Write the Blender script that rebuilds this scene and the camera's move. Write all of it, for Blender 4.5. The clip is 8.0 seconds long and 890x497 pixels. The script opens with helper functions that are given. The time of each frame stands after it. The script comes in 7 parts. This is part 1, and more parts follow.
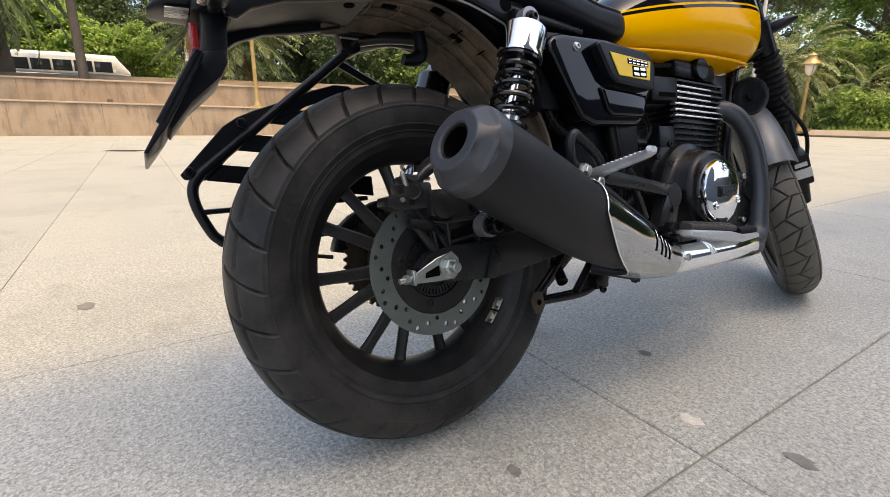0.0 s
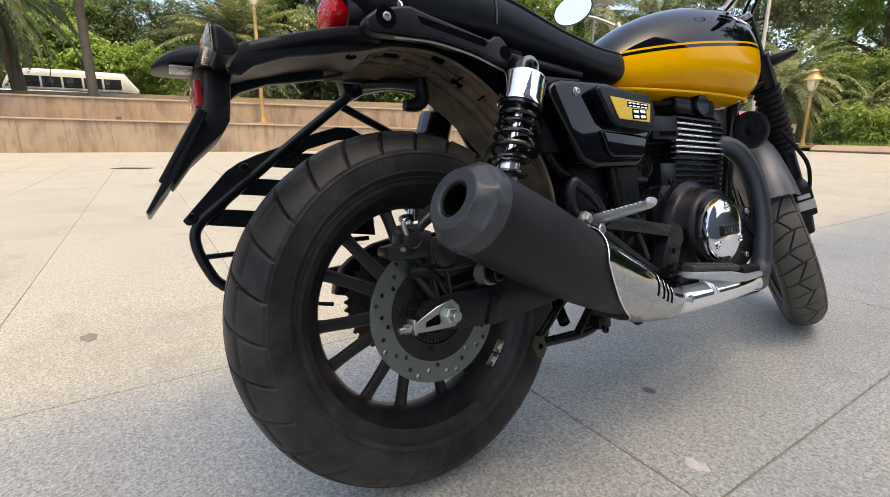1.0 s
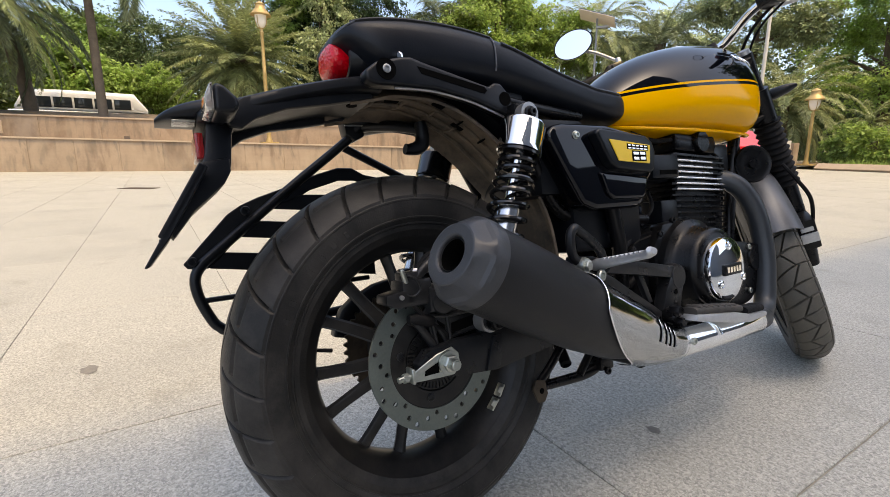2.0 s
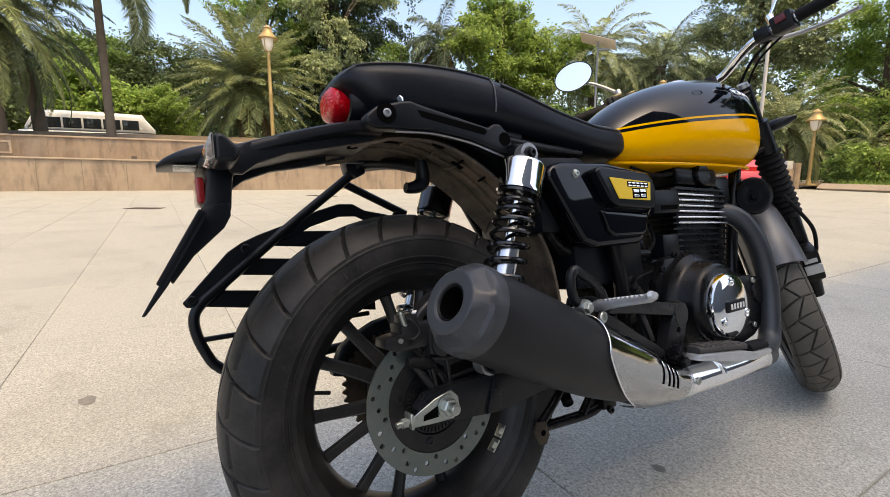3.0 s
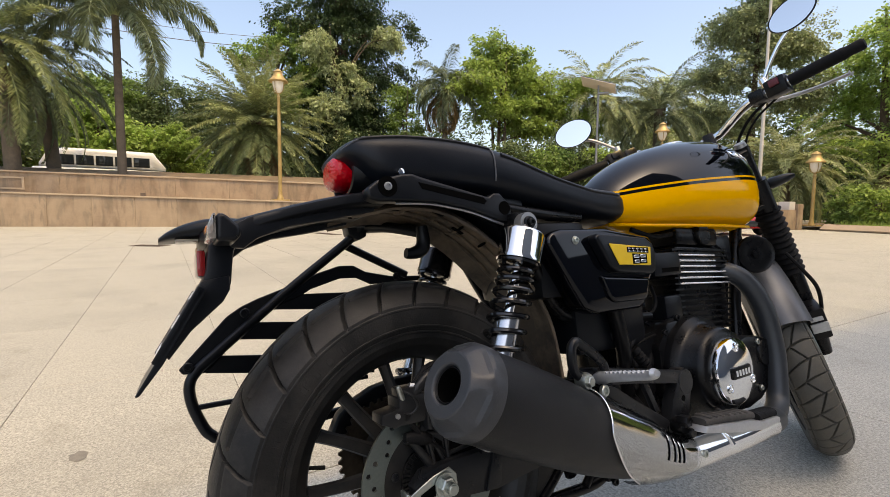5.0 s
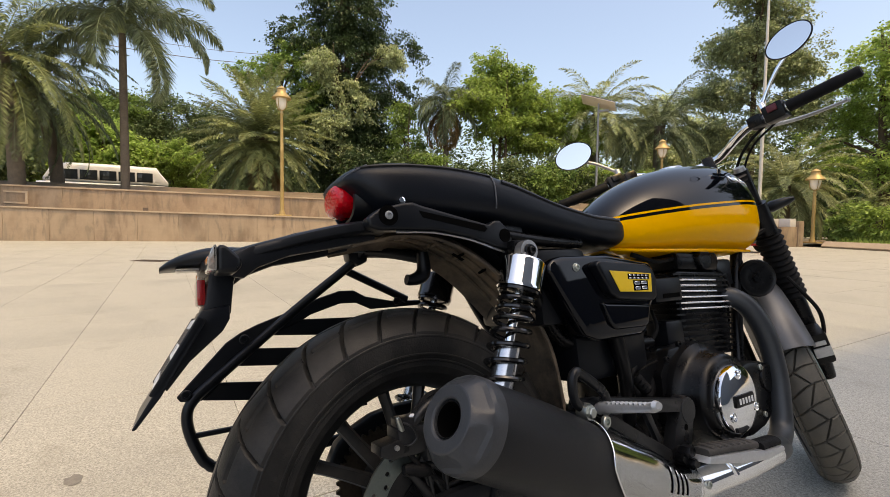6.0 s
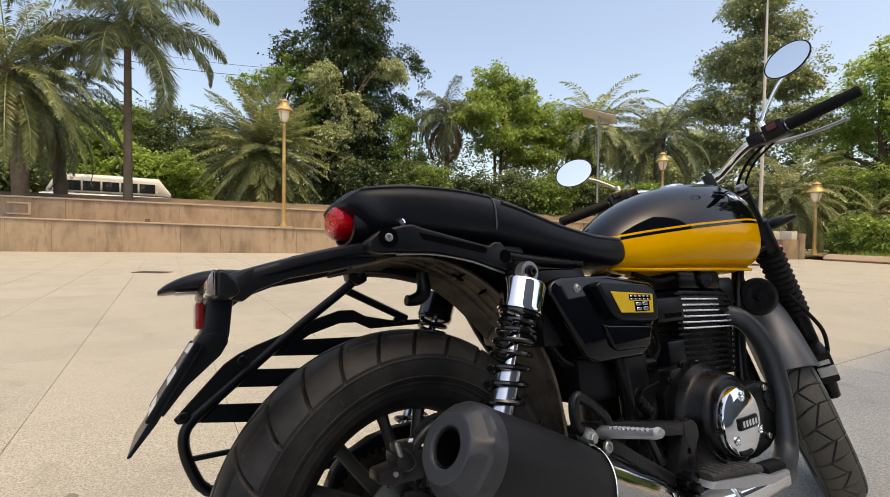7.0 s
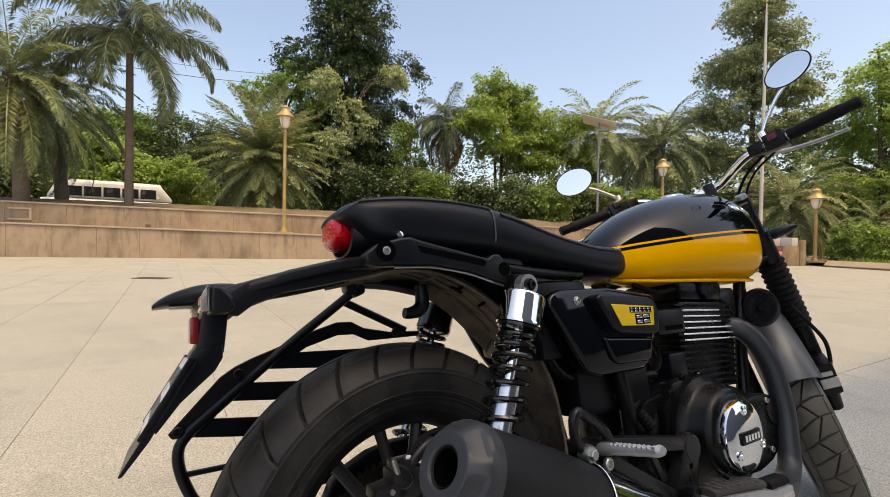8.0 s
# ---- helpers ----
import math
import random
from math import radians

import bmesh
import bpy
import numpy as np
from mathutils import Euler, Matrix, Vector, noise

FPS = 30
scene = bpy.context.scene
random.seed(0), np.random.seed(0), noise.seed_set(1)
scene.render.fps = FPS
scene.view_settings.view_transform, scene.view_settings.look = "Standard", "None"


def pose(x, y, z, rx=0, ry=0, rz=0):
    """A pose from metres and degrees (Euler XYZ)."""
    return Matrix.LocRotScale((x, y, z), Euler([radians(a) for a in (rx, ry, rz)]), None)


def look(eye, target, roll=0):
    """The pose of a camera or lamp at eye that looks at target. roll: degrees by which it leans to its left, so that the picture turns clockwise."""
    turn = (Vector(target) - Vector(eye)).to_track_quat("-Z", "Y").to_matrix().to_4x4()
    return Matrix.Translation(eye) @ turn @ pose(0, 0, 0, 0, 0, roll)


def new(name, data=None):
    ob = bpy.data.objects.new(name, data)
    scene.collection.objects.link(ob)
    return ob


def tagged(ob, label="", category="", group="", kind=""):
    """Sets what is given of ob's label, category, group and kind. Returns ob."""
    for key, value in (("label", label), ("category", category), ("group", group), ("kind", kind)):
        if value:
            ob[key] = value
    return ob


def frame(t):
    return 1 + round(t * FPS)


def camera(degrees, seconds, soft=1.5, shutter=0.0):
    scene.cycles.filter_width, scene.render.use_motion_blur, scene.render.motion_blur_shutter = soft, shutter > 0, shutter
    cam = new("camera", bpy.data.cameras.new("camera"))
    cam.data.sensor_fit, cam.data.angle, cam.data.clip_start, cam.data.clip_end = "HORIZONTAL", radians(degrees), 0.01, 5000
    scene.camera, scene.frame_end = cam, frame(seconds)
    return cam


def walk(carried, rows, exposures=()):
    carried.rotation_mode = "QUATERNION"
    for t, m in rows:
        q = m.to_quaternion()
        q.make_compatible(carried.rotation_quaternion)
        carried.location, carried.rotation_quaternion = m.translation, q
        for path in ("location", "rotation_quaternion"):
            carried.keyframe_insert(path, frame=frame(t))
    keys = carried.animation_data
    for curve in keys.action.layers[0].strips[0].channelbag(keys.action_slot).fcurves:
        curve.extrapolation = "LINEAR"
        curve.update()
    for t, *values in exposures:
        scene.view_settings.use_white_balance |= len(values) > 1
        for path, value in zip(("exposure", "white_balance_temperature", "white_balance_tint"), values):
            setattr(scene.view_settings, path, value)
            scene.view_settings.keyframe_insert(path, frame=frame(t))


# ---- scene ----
cam = camera(87.0, 8.0, soft=0.75)
PATH = [
    (0, look((0.6765, -0.4017, 0.5723), (-0.9457, 0.6429, 0.0458), 0.30)),
    (0.5, look((0.6711, -0.3955, 0.6015), (-0.9614, 0.6460, 0.1012), 0.22)),
    (1, look((0.6674, -0.3896, 0.6266), (-0.9761, 0.6487, 0.1567), 0.18)),
    (1.5, look((0.6634, -0.3822, 0.6527), (-0.9914, 0.6530, 0.2169), 0.14)),
    (2, look((0.6605, -0.3767, 0.6738), (-1.0052, 0.6556, 0.2741), 0.13)),
    (3.5, look((0.6535, -0.3632, 0.7261), (-1.0391, 0.6640, 0.4436), 0.25)),
    (4, look((0.6530, -0.3606, 0.7400), (-1.0466, 0.6655, 0.4981), 0.35)),
    (4.5, look((0.6526, -0.3588, 0.7531), (-1.0523, 0.6665, 0.5486), 0.45)),
    (6, look((0.6517, -0.3572, 0.7871), (-1.0635, 0.6662, 0.6826), 0.79)),
    (6.5, look((0.6502, -0.3559, 0.7967), (-1.0674, 0.6658, 0.7182), 0.85)),
    (7, look((0.6494, -0.3542, 0.8045), (-1.0701, 0.6656, 0.7482), 0.92)),
    (7.5, look((0.6474, -0.3507, 0.8101), (-1.0737, 0.6673, 0.7705), 0.95)),
    (8, look((0.6439, -0.3473, 0.8164), (-1.0772, 0.6710, 0.7843), 1.00)),
]
walk(cam, PATH, exposures=((0.0, 1.50, 7400, 10), (2.0, 1.42, 7400, 10), (4.0, 1.32, 7550, 10), (6.0, 1.14, 7950, 10), (8.0, 1.10, 7950, 10)))

# ---- light ----
SUN_EL, SUN_AZ = radians(68), radians(82)
world = bpy.data.worlds.new("sky")
scene.world = world
world.use_nodes = True
wn = world.node_tree.nodes
sky = wn.new("ShaderNodeTexSky")
sky.sky_type = "NISHITA"
sky.sun_disc = False
sky.sun_elevation, sky.sun_rotation = SUN_EL, SUN_AZ
sky.air_density, sky.dust_density, sky.ozone_density = 0.9, 3.4, 1.2
wn["Background"].inputs["Strength"].default_value = 0.15
world.node_tree.links.new(sky.outputs["Color"], wn["Background"].inputs["Color"])
sun = new("sun", bpy.data.lights.new("sun", "SUN"))
sun.data.energy, sun.data.angle, sun.data.color = 0.95, radians(0.6), (1.0, 0.72, 0.28)
to_sun = Vector((math.sin(SUN_AZ) * math.cos(SUN_EL), math.cos(SUN_AZ) * math.cos(SUN_EL), math.sin(SUN_EL)))
sun.matrix_world = look(to_sun * 50, (0, 0, 0))


# ---- materials ----
def mat(name, color, rough=0.5, metal=0.0, vary=0.12, scale=12.0, fine=160.0, bump=0.0, bump_scale=None, coat=0.0,
        dust=None, dust_amount=0.0, island=0.0, per_object=0.0, spec=0.5):
    """A principled surface with a coarse and a fine variation of colour and roughness, dust and bump."""
    m = bpy.data.materials.new(name)
    m.use_nodes = True
    t, n = m.node_tree, m.node_tree.nodes
    p = n["Principled BSDF"]
    p.inputs["Metallic"].default_value = metal
    p.inputs["Specular IOR Level"].default_value = spec
    p.inputs["Coat Weight"].default_value = coat
    p.inputs["Coat Roughness"].default_value = 0.04
    co = n.new("ShaderNodeTexCoord")

    def nz(s, detail=4.0, rough_=0.6):
        k = n.new("ShaderNodeTexNoise")
        k.inputs["Scale"].default_value, k.inputs["Detail"].default_value, k.inputs["Roughness"].default_value = s, detail, rough_
        t.links.new(co.outputs["Object"], k.inputs["Vector"])
        return k

    a, b = nz(scale), nz(fine, 2.0)
    add = n.new("ShaderNodeMath")
    add.operation = "MULTIPLY_ADD"
    t.links.new(b.outputs["Fac"], add.inputs[0])
    add.inputs[1].default_value = 0.5
    t.links.new(a.outputs["Fac"], add.inputs[2])
    val = n.new("ShaderNodeMapRange")
    val.inputs["From Min"].default_value, val.inputs["From Max"].default_value = 0.45, 1.05
    val.inputs["To Min"].default_value, val.inputs["To Max"].default_value = 1 - vary, 1 + vary
    t.links.new(add.outputs[0], val.inputs["Value"])
    last = val.outputs[0]
    for amount, node, out in ((island, "ShaderNodeNewGeometry", "Random Per Island"), (per_object, "ShaderNodeObjectInfo", "Random")):
        if amount:
            g = n.new(node)
            r = n.new("ShaderNodeMapRange")
            r.inputs["To Min"].default_value, r.inputs["To Max"].default_value = 1 - amount, 1 + amount
            t.links.new(g.outputs[out], r.inputs["Value"])
            mu = n.new("ShaderNodeMath")
            mu.operation = "MULTIPLY"
            t.links.new(last, mu.inputs[0])
            t.links.new(r.outputs[0], mu.inputs[1])
            last = mu.outputs[0]
    mul = n.new("ShaderNodeVectorMath")
    mul.operation = "SCALE"
    mul.inputs[0].default_value = color
    t.links.new(last, mul.inputs["Scale"])
    colour = mul.outputs[0]
    if dust:
        d = nz(scale * 0.6, 8.0, 0.7)
        dr = n.new("ShaderNodeMapRange")
        dr.inputs["From Min"].default_value, dr.inputs["From Max"].default_value = 0.42, 0.72
        dr.inputs["To Max"].default_value = dust_amount
        t.links.new(d.outputs["Fac"], dr.inputs["Value"])
        mx = n.new("ShaderNodeMix")
        mx.data_type = "RGBA"
        t.links.new(dr.outputs[0], mx.inputs["Factor"])
        t.links.new(colour, mx.inputs["A"])
        mx.inputs["B"].default_value = (*dust, 1)
        colour = mx.outputs["Result"]
    t.links.new(colour, p.inputs["Base Color"])
    rr = n.new("ShaderNodeMapRange")
    rr.inputs["From Min"].default_value, rr.inputs["From Max"].default_value = 0.3, 0.8
    rr.inputs["To Min"].default_value, rr.inputs["To Max"].default_value = max(0.01, rough * 0.8), min(1.0, rough * 1.2)
    t.links.new(a.outputs["Fac"], rr.inputs["Value"])
    t.links.new(rr.outputs[0], p.inputs["Roughness"])
    if bump:
        bs = nz(bump_scale or fine, 3.0)
        bp = n.new("ShaderNodeBump")
        bp.inputs["Strength"].default_value, bp.inputs["Distance"].default_value = bump, 0.002
        t.links.new(bs.outputs["Fac"], bp.inputs["Height"])
        t.links.new(bp.outputs["Normal"], p.inputs["Normal"])
    return m


def leafy(name, color, vary=0.35, trans=0.3):
    """Leaves: each one its own shade, with light through them."""
    m = mat(name, color, 0.5, vary=0.15, scale=1.2, fine=8, island=vary, per_object=0.12, spec=0.4)
    t, n = m.node_tree, m.node_tree.nodes
    p = n["Principled BSDF"]
    tr = n.new("ShaderNodeBsdfTranslucent")
    t.links.new(p.inputs["Base Color"].links[0].from_socket, tr.inputs["Color"])
    mx = n.new("ShaderNodeMixShader")
    mx.inputs["Fac"].default_value = trans
    t.links.new(p.outputs[0], mx.inputs[1])
    t.links.new(tr.outputs[0], mx.inputs[2])
    t.links.new(mx.outputs[0], n["Material Output"].inputs["Surface"])
    return m


def granite(name, base, dark, light, stain):
    """Flamed granite paving: dark and light crystals, soft stains, each slab a little different."""
    m = mat(name, base, 0.62, vary=0.1, scale=0.7, fine=6, per_object=0.05, bump=0.1, bump_scale=190)
    t, n = m.node_tree, m.node_tree.nodes
    p = n["Principled BSDF"]
    src = p.inputs["Base Color"].links[0].from_socket
    co = n.new("ShaderNodeTexCoord")
    pos = n.new("ShaderNodeNewGeometry")
    col = src
    for s, lo, hi, c, amt in ((120, 0.50, 0.58, dark, 0.66), (145, 0.52, 0.59, light, 0.75), (300, 0.5, 0.6, dark, 0.58), (70, 0.56, 0.62, light, 0.42), (38, 0.55, 0.7, light, 0.3), (1.3, 0.5, 0.75, dark, 0.34), (5.5, 0.58, 0.75, stain, 0.4), (17, 0.6, 0.75, stain, 0.3)):
        k = n.new("ShaderNodeTexNoise")
        k.inputs["Scale"].default_value, k.inputs["Detail"].default_value = s, 3.0
        k.noise_dimensions = "4D"
        k.inputs["W"].default_value = s
        t.links.new(pos.outputs["Position"], k.inputs["Vector"])
        r = n.new("ShaderNodeMapRange")
        r.inputs["From Min"].default_value, r.inputs["From Max"].default_value, r.inputs["To Max"].default_value = lo, hi, amt
        t.links.new(k.outputs["Fac"], r.inputs["Value"])
        mx = n.new("ShaderNodeMix")
        mx.data_type = "RGBA"
        t.links.new(r.outputs[0], mx.inputs["Factor"])
        t.links.new(col, mx.inputs["A"])
        mx.inputs["B"].default_value = (*c, 1)
        col = mx.outputs["Result"]
    t.links.new(col, p.inputs["Base Color"])
    return m


M_SLAB = granite("granite_paving", (0.395, 0.384, 0.332), (0.19, 0.187, 0.172), (0.60, 0.585, 0.52), (0.215, 0.20, 0.16))
M_JOINT = mat("joint_grout", (0.32, 0.295, 0.235), 0.9, vary=0.3, scale=8, fine=90, bump=0.4)
M_EARTH = mat("earth", (0.16, 0.12, 0.08), 0.95, vary=0.4, scale=0.8, fine=12, bump=0.5)
M_STONE = mat("sandstone_cladding", (0.35, 0.262, 0.18), 0.7, vary=0.16, scale=0.8, fine=14, per_object=0.1, bump=0.2, bump_scale=40,
              dust=(0.17, 0.115, 0.075), dust_amount=0.65)
M_COPING = mat("sandstone_coping", (0.41, 0.32, 0.23), 0.7, vary=0.15, scale=1.5, fine=20, per_object=0.06)


def streaked(m, spots):
    """Lays run-down water stains and soot over a stone material: (scale, z stretch, low, high, colour, amount)."""
    t, n = m.node_tree, m.node_tree.nodes
    p = n["Principled BSDF"]
    col = p.inputs["Base Color"].links[0].from_socket
    pos = n.new("ShaderNodeNewGeometry")
    for s, zs, lo, hi, c, amt in spots:
        sc = n.new("ShaderNodeVectorMath")
        sc.operation = "MULTIPLY"
        sc.inputs[1].default_value = (1, 1, zs)
        t.links.new(pos.outputs["Position"], sc.inputs[0])
        k = n.new("ShaderNodeTexNoise")
        k.inputs["Scale"].default_value, k.inputs["Detail"].default_value, k.inputs["Distortion"].default_value = s, 4.0, 0.6
        t.links.new(sc.outputs[0], k.inputs["Vector"])
        r = n.new("ShaderNodeMapRange")
        r.inputs["From Min"].default_value, r.inputs["From Max"].default_value, r.inputs["To Max"].default_value = lo, hi, amt
        t.links.new(k.outputs["Fac"], r.inputs["Value"])
        mx = n.new("ShaderNodeMix")
        mx.data_type = "RGBA"
        t.links.new(r.outputs[0], mx.inputs["Factor"])
        t.links.new(col, mx.inputs["A"])
        mx.inputs["B"].default_value = (*c, 1)
        col = mx.outputs["Result"]
    t.links.new(col, p.inputs["Base Color"])


streaked(M_STONE, ((2.2, 0.3, 0.5, 0.68, (0.13, 0.085, 0.055), 0.6), (5.0, 0.22, 0.52, 0.66, (0.16, 0.135, 0.10), 0.55), (0.9, 0.8, 0.5, 0.7, (0.42, 0.32, 0.22), 0.6)))
M_PLASTER = mat("building_stone", (0.12, 0.13, 0.15), 0.6, vary=0.08, scale=0.4, fine=9)
M_BRASS = mat("lamp_brass_paint", (0.42, 0.30, 0.12), 0.45, 0.25, vary=0.15, scale=6, fine=40)
M_LAMPGLASS = mat("frosted_lamp_glass", (0.85, 0.82, 0.74), 0.2, vary=0.04)
M_POLE = mat("pale_pole_paint", (0.62, 0.6, 0.56), 0.5, vary=0.1, scale=2)
M_GREYMETAL = mat("galvanised_grey", (0.3, 0.31, 0.32), 0.45, 0.6, vary=0.1)
M_SOLAR = mat("solar_cells", (0.05, 0.06, 0.09), 0.15, vary=0.1, scale=3)
M_WHITE = mat("white_vehicle_paint", (0.78, 0.79, 0.8), 0.25, coat=0.5, vary=0.04, scale=2)
M_CARRED = mat("red_vehicle_paint", (0.5, 0.015, 0.015), 0.25, coat=0.8, vary=0.06, scale=3)
M_DARKGLASS = mat("dark_vehicle_glass", (0.02, 0.025, 0.03), 0.05, vary=0.05)
M_IRON = mat("drain_iron", (0.13, 0.10, 0.08), 0.7, 0.3, vary=0.2)
M_BARK = mat("tree_bark", (0.11, 0.075, 0.05), 0.9, vary=0.4, scale=5, fine=30, bump=0.6)
M_PALMBARK = mat("palm_trunk_bark", (0.13, 0.105, 0.08), 0.9, vary=0.35, scale=4, fine=26, bump=0.6)
M_LEAF_MID = leafy("leaves_mid_green", (0.22, 0.325, 0.09), trans=0.46)
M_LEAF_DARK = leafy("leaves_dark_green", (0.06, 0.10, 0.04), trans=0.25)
M_LEAF_BRIGHT = leafy("leaves_bright_green", (0.32, 0.44, 0.115), trans=0.52)
M_LEAF_SUN = leafy("leaves_fresh_green", (0.34, 0.46, 0.13), trans=0.58)
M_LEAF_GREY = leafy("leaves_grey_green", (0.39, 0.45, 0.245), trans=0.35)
M_LEAF_FAR = leafy("leaves_far_green", (0.12, 0.17, 0.07), trans=0.35)
M_FROND = leafy("palm_fronds", (0.31, 0.36, 0.17), vary=0.35)
M_FROND_DARK = leafy("palm_fronds_dark", (0.18, 0.225, 0.13), vary=0.3)
M_FROND_PALE = leafy("pale_palm_fronds", (0.38, 0.43, 0.24), vary=0.3, trans=0.4)
M_FROND_DRY = leafy("dry_palm_fronds", (0.28, 0.19, 0.09), vary=0.3)


# ---- mesh building ----
def obj(name, bm, material, smooth=True, flip=True):
    """Links a bmesh as one mesh object."""
    if flip:
        bmesh.ops.recalc_face_normals(bm, faces=bm.faces)
    me = bpy.data.meshes.new(name)
    bm.to_mesh(me)
    bm.free()
    for m in material if isinstance(material, (list, tuple)) else [material]:
        me.materials.append(m)
    if smooth:
        me.polygons.foreach_set("use_smooth", [True] * len(me.polygons))
        me.set_sharp_from_angle(angle=radians(38))
    return new(name, me)


def part(name, bm, material, parent, label="", smooth=True):
    ob = obj(name, bm, material, smooth)
    ob.parent = parent
    return tagged(ob, label) if label else ob


def raw(name, verts, faces, material, smooth=False):
    me = bpy.data.meshes.new(name)
    me.from_pydata([tuple(v) for v in verts], [], faces)
    me.update()
    me.materials.append(material)
    if smooth:
        me.polygons.foreach_set("use_smooth", [True] * len(me.polygons))
    return new(name, me)


def thing(name, label, category, group="", kind="", m=None):
    ob = new(name)
    ob.empty_display_size = 0.1
    if m is not None:
        ob.matrix_basis = m
    return tagged(ob, label, category, group, kind)


def put(bm, m):
    bmesh.ops.transform(bm, matrix=m, verts=bm.verts)
    return bm


def join(*bms):
    out = bms[0]
    for b in bms[1:]:
        me = bpy.data.meshes.new("tmp")
        b.to_mesh(me)
        b.free()
        out.from_mesh(me)
        bpy.data.meshes.remove(me)
    return out


def box(x0, x1, y0, y1, z0, z1, bevel=0.0, seg=2):
    bm = bmesh.new()
    bmesh.ops.create_cube(bm, size=1)
    put(bm, Matrix.Translation(((x0 + x1) / 2, (y0 + y1) / 2, (z0 + z1) / 2)) @ Matrix.Diagonal((x1 - x0, y1 - y0, z1 - z0, 1)))
    if bevel:
        bmesh.ops.bevel(bm, geom=bm.edges[:], offset=bevel, segments=seg, affect="EDGES", profile=0.6)
    return bm


def lathe(profile, n=48, axis="X", centre=(0, 0, 0), closed=False):
    """Turns a profile of (radius, height along the axis) round the axis."""
    bm = bmesh.new()
    rings = []
    for r, h in profile:
        ring = []
        for k in range(1 if r < 1e-6 else n):
            a = 2 * math.pi * k / n
            p = (h, r * math.cos(a), r * math.sin(a)) if axis == "X" else (r * math.sin(a), h, r * math.cos(a)) if axis == "Y" else (r * math.cos(a), r * math.sin(a), h)
            ring.append(bm.verts.new((p[0] + centre[0], p[1] + centre[1], p[2] + centre[2])))
        rings.append(ring)
    pairs = list(zip(rings, rings[1:])) + ([(rings[-1], rings[0])] if closed else [])
    for a, b in pairs:
        for k in range(n):
            f = [a[k % len(a)], a[(k + 1) % len(a)], b[(k + 1) % len(b)], b[k % len(b)]]
            f = list(dict.fromkeys(f))
            if len(f) > 2:
                bm.faces.new(f)
    if not closed:
        for ring in (rings[0], rings[-1]):
            if len(ring) > 2:
                bm.faces.new(ring)
    return bm


def curve(points, steps=8):
    """A smooth line through the points (Catmull-Rom); each point may carry further numbers, such as a radius."""
    p = [np.array(q, float) for q in points]
    p = [2 * p[0] - p[1]] + p + [2 * p[-1] - p[-2]]
    out = []
    for i in range(1, len(p) - 2):
        for k in range(steps):
            u = k / steps
            a, b, c, d = p[i - 1 : i + 3]
            out.append(0.5 * (2 * b + (c - a) * u + (2 * a - 5 * b + 4 * c - d) * u * u + (3 * b - a - 3 * c + d) * u ** 3))
    out.append(p[-2])
    return out


def tube(points, radius=None, n=12, steps=8, smooth_line=True, caps=True, flat=1.0, bm=None):
    """A tube along the points (x, y, z[, radius]). flat squeezes it along its second side."""
    pts = curve(points, steps) if smooth_line and len(points) > 2 else [np.array(q, float) for q in points]
    bm = bm or bmesh.new()
    up, rings = None, []
    for i, q in enumerate(pts):
        d = pts[min(i + 1, len(pts) - 1)][:3] - pts[max(i - 1, 0)][:3]
        d = Vector(d).normalized()
        if up is None:
            up = d.orthogonal().normalized() if abs(d.z) > 0.95 else Vector((0, 0, 1))
        side = d.cross(up).normalized()
        up = side.cross(d).normalized()
        r = float(q[3]) if len(q) > 3 else radius
        o = Vector(q[:3])
        rings.append([bm.verts.new(o + side * (r * math.cos(2 * math.pi * k / n)) + up * (r * flat * math.sin(2 * math.pi * k / n))) for k in range(n)])
    for a, b in zip(rings, rings[1:]):
        for k in range(n):
            bm.faces.new((a[k], a[(k + 1) % n], b[(k + 1) % n], b[k]))
    if caps:
        bm.faces.new(rings[0][::-1])
        bm.faces.new(rings[-1])
    return bm


def plate(outline, x0, x1, bevel=0.0, seg=2, dome=0.0):
    """A plate with an outline in the plane (y, z), from x0 to x1."""
    bm = bmesh.new()
    a = [bm.verts.new((x0, y, z)) for y, z in outline]
    f = bm.faces.new(a)
    r = bmesh.ops.extrude_face_region(bm, geom=[f])
    bmesh.ops.translate(bm, vec=(x1 - x0, 0, 0), verts=[v for v in r["geom"] if isinstance(v, bmesh.types.BMVert)])
    bmesh.ops.recalc_face_normals(bm, faces=bm.faces)
    if bevel:
        bmesh.ops.bevel(bm, geom=[e for e in bm.edges if e.is_manifold and e.calc_face_angle(0) > 0.25], offset=bevel, segments=seg, affect="EDGES", profile=0.6)
    return bm


def loft(sections, caps=True):
    """Skins rings of points of equal length."""
    bm = bmesh.new()
    rings = [[bm.verts.new(p) for p in s] for s in sections]
    n = len(rings[0])
    for a, b in zip(rings, rings[1:]):
        for k in range(n):
            bm.faces.new((a[k], a[(k + 1) % n], b[(k + 1) % n], b[k]))
    if caps:
        bm.faces.new(rings[0][::-1])
        bm.faces.new(rings[-1])
    return bm


def oval(y, half, z0, z1, power=2.6, n=36, x=0.0, lean=0.0):
    """A superellipse section at y, in the plane (x, z)."""
    zc, h, out = (z0 + z1) / 2, (z1 - z0) / 2, []
    for k in range(n):
        a = 2 * math.pi * k / n
        c, s = math.cos(a), math.sin(a)
        out.append((x + half * math.copysign(abs(c) ** (2 / power), c), y + lean * h * s, zc + h * math.copysign(abs(s) ** (2 / power), s)))
    return out


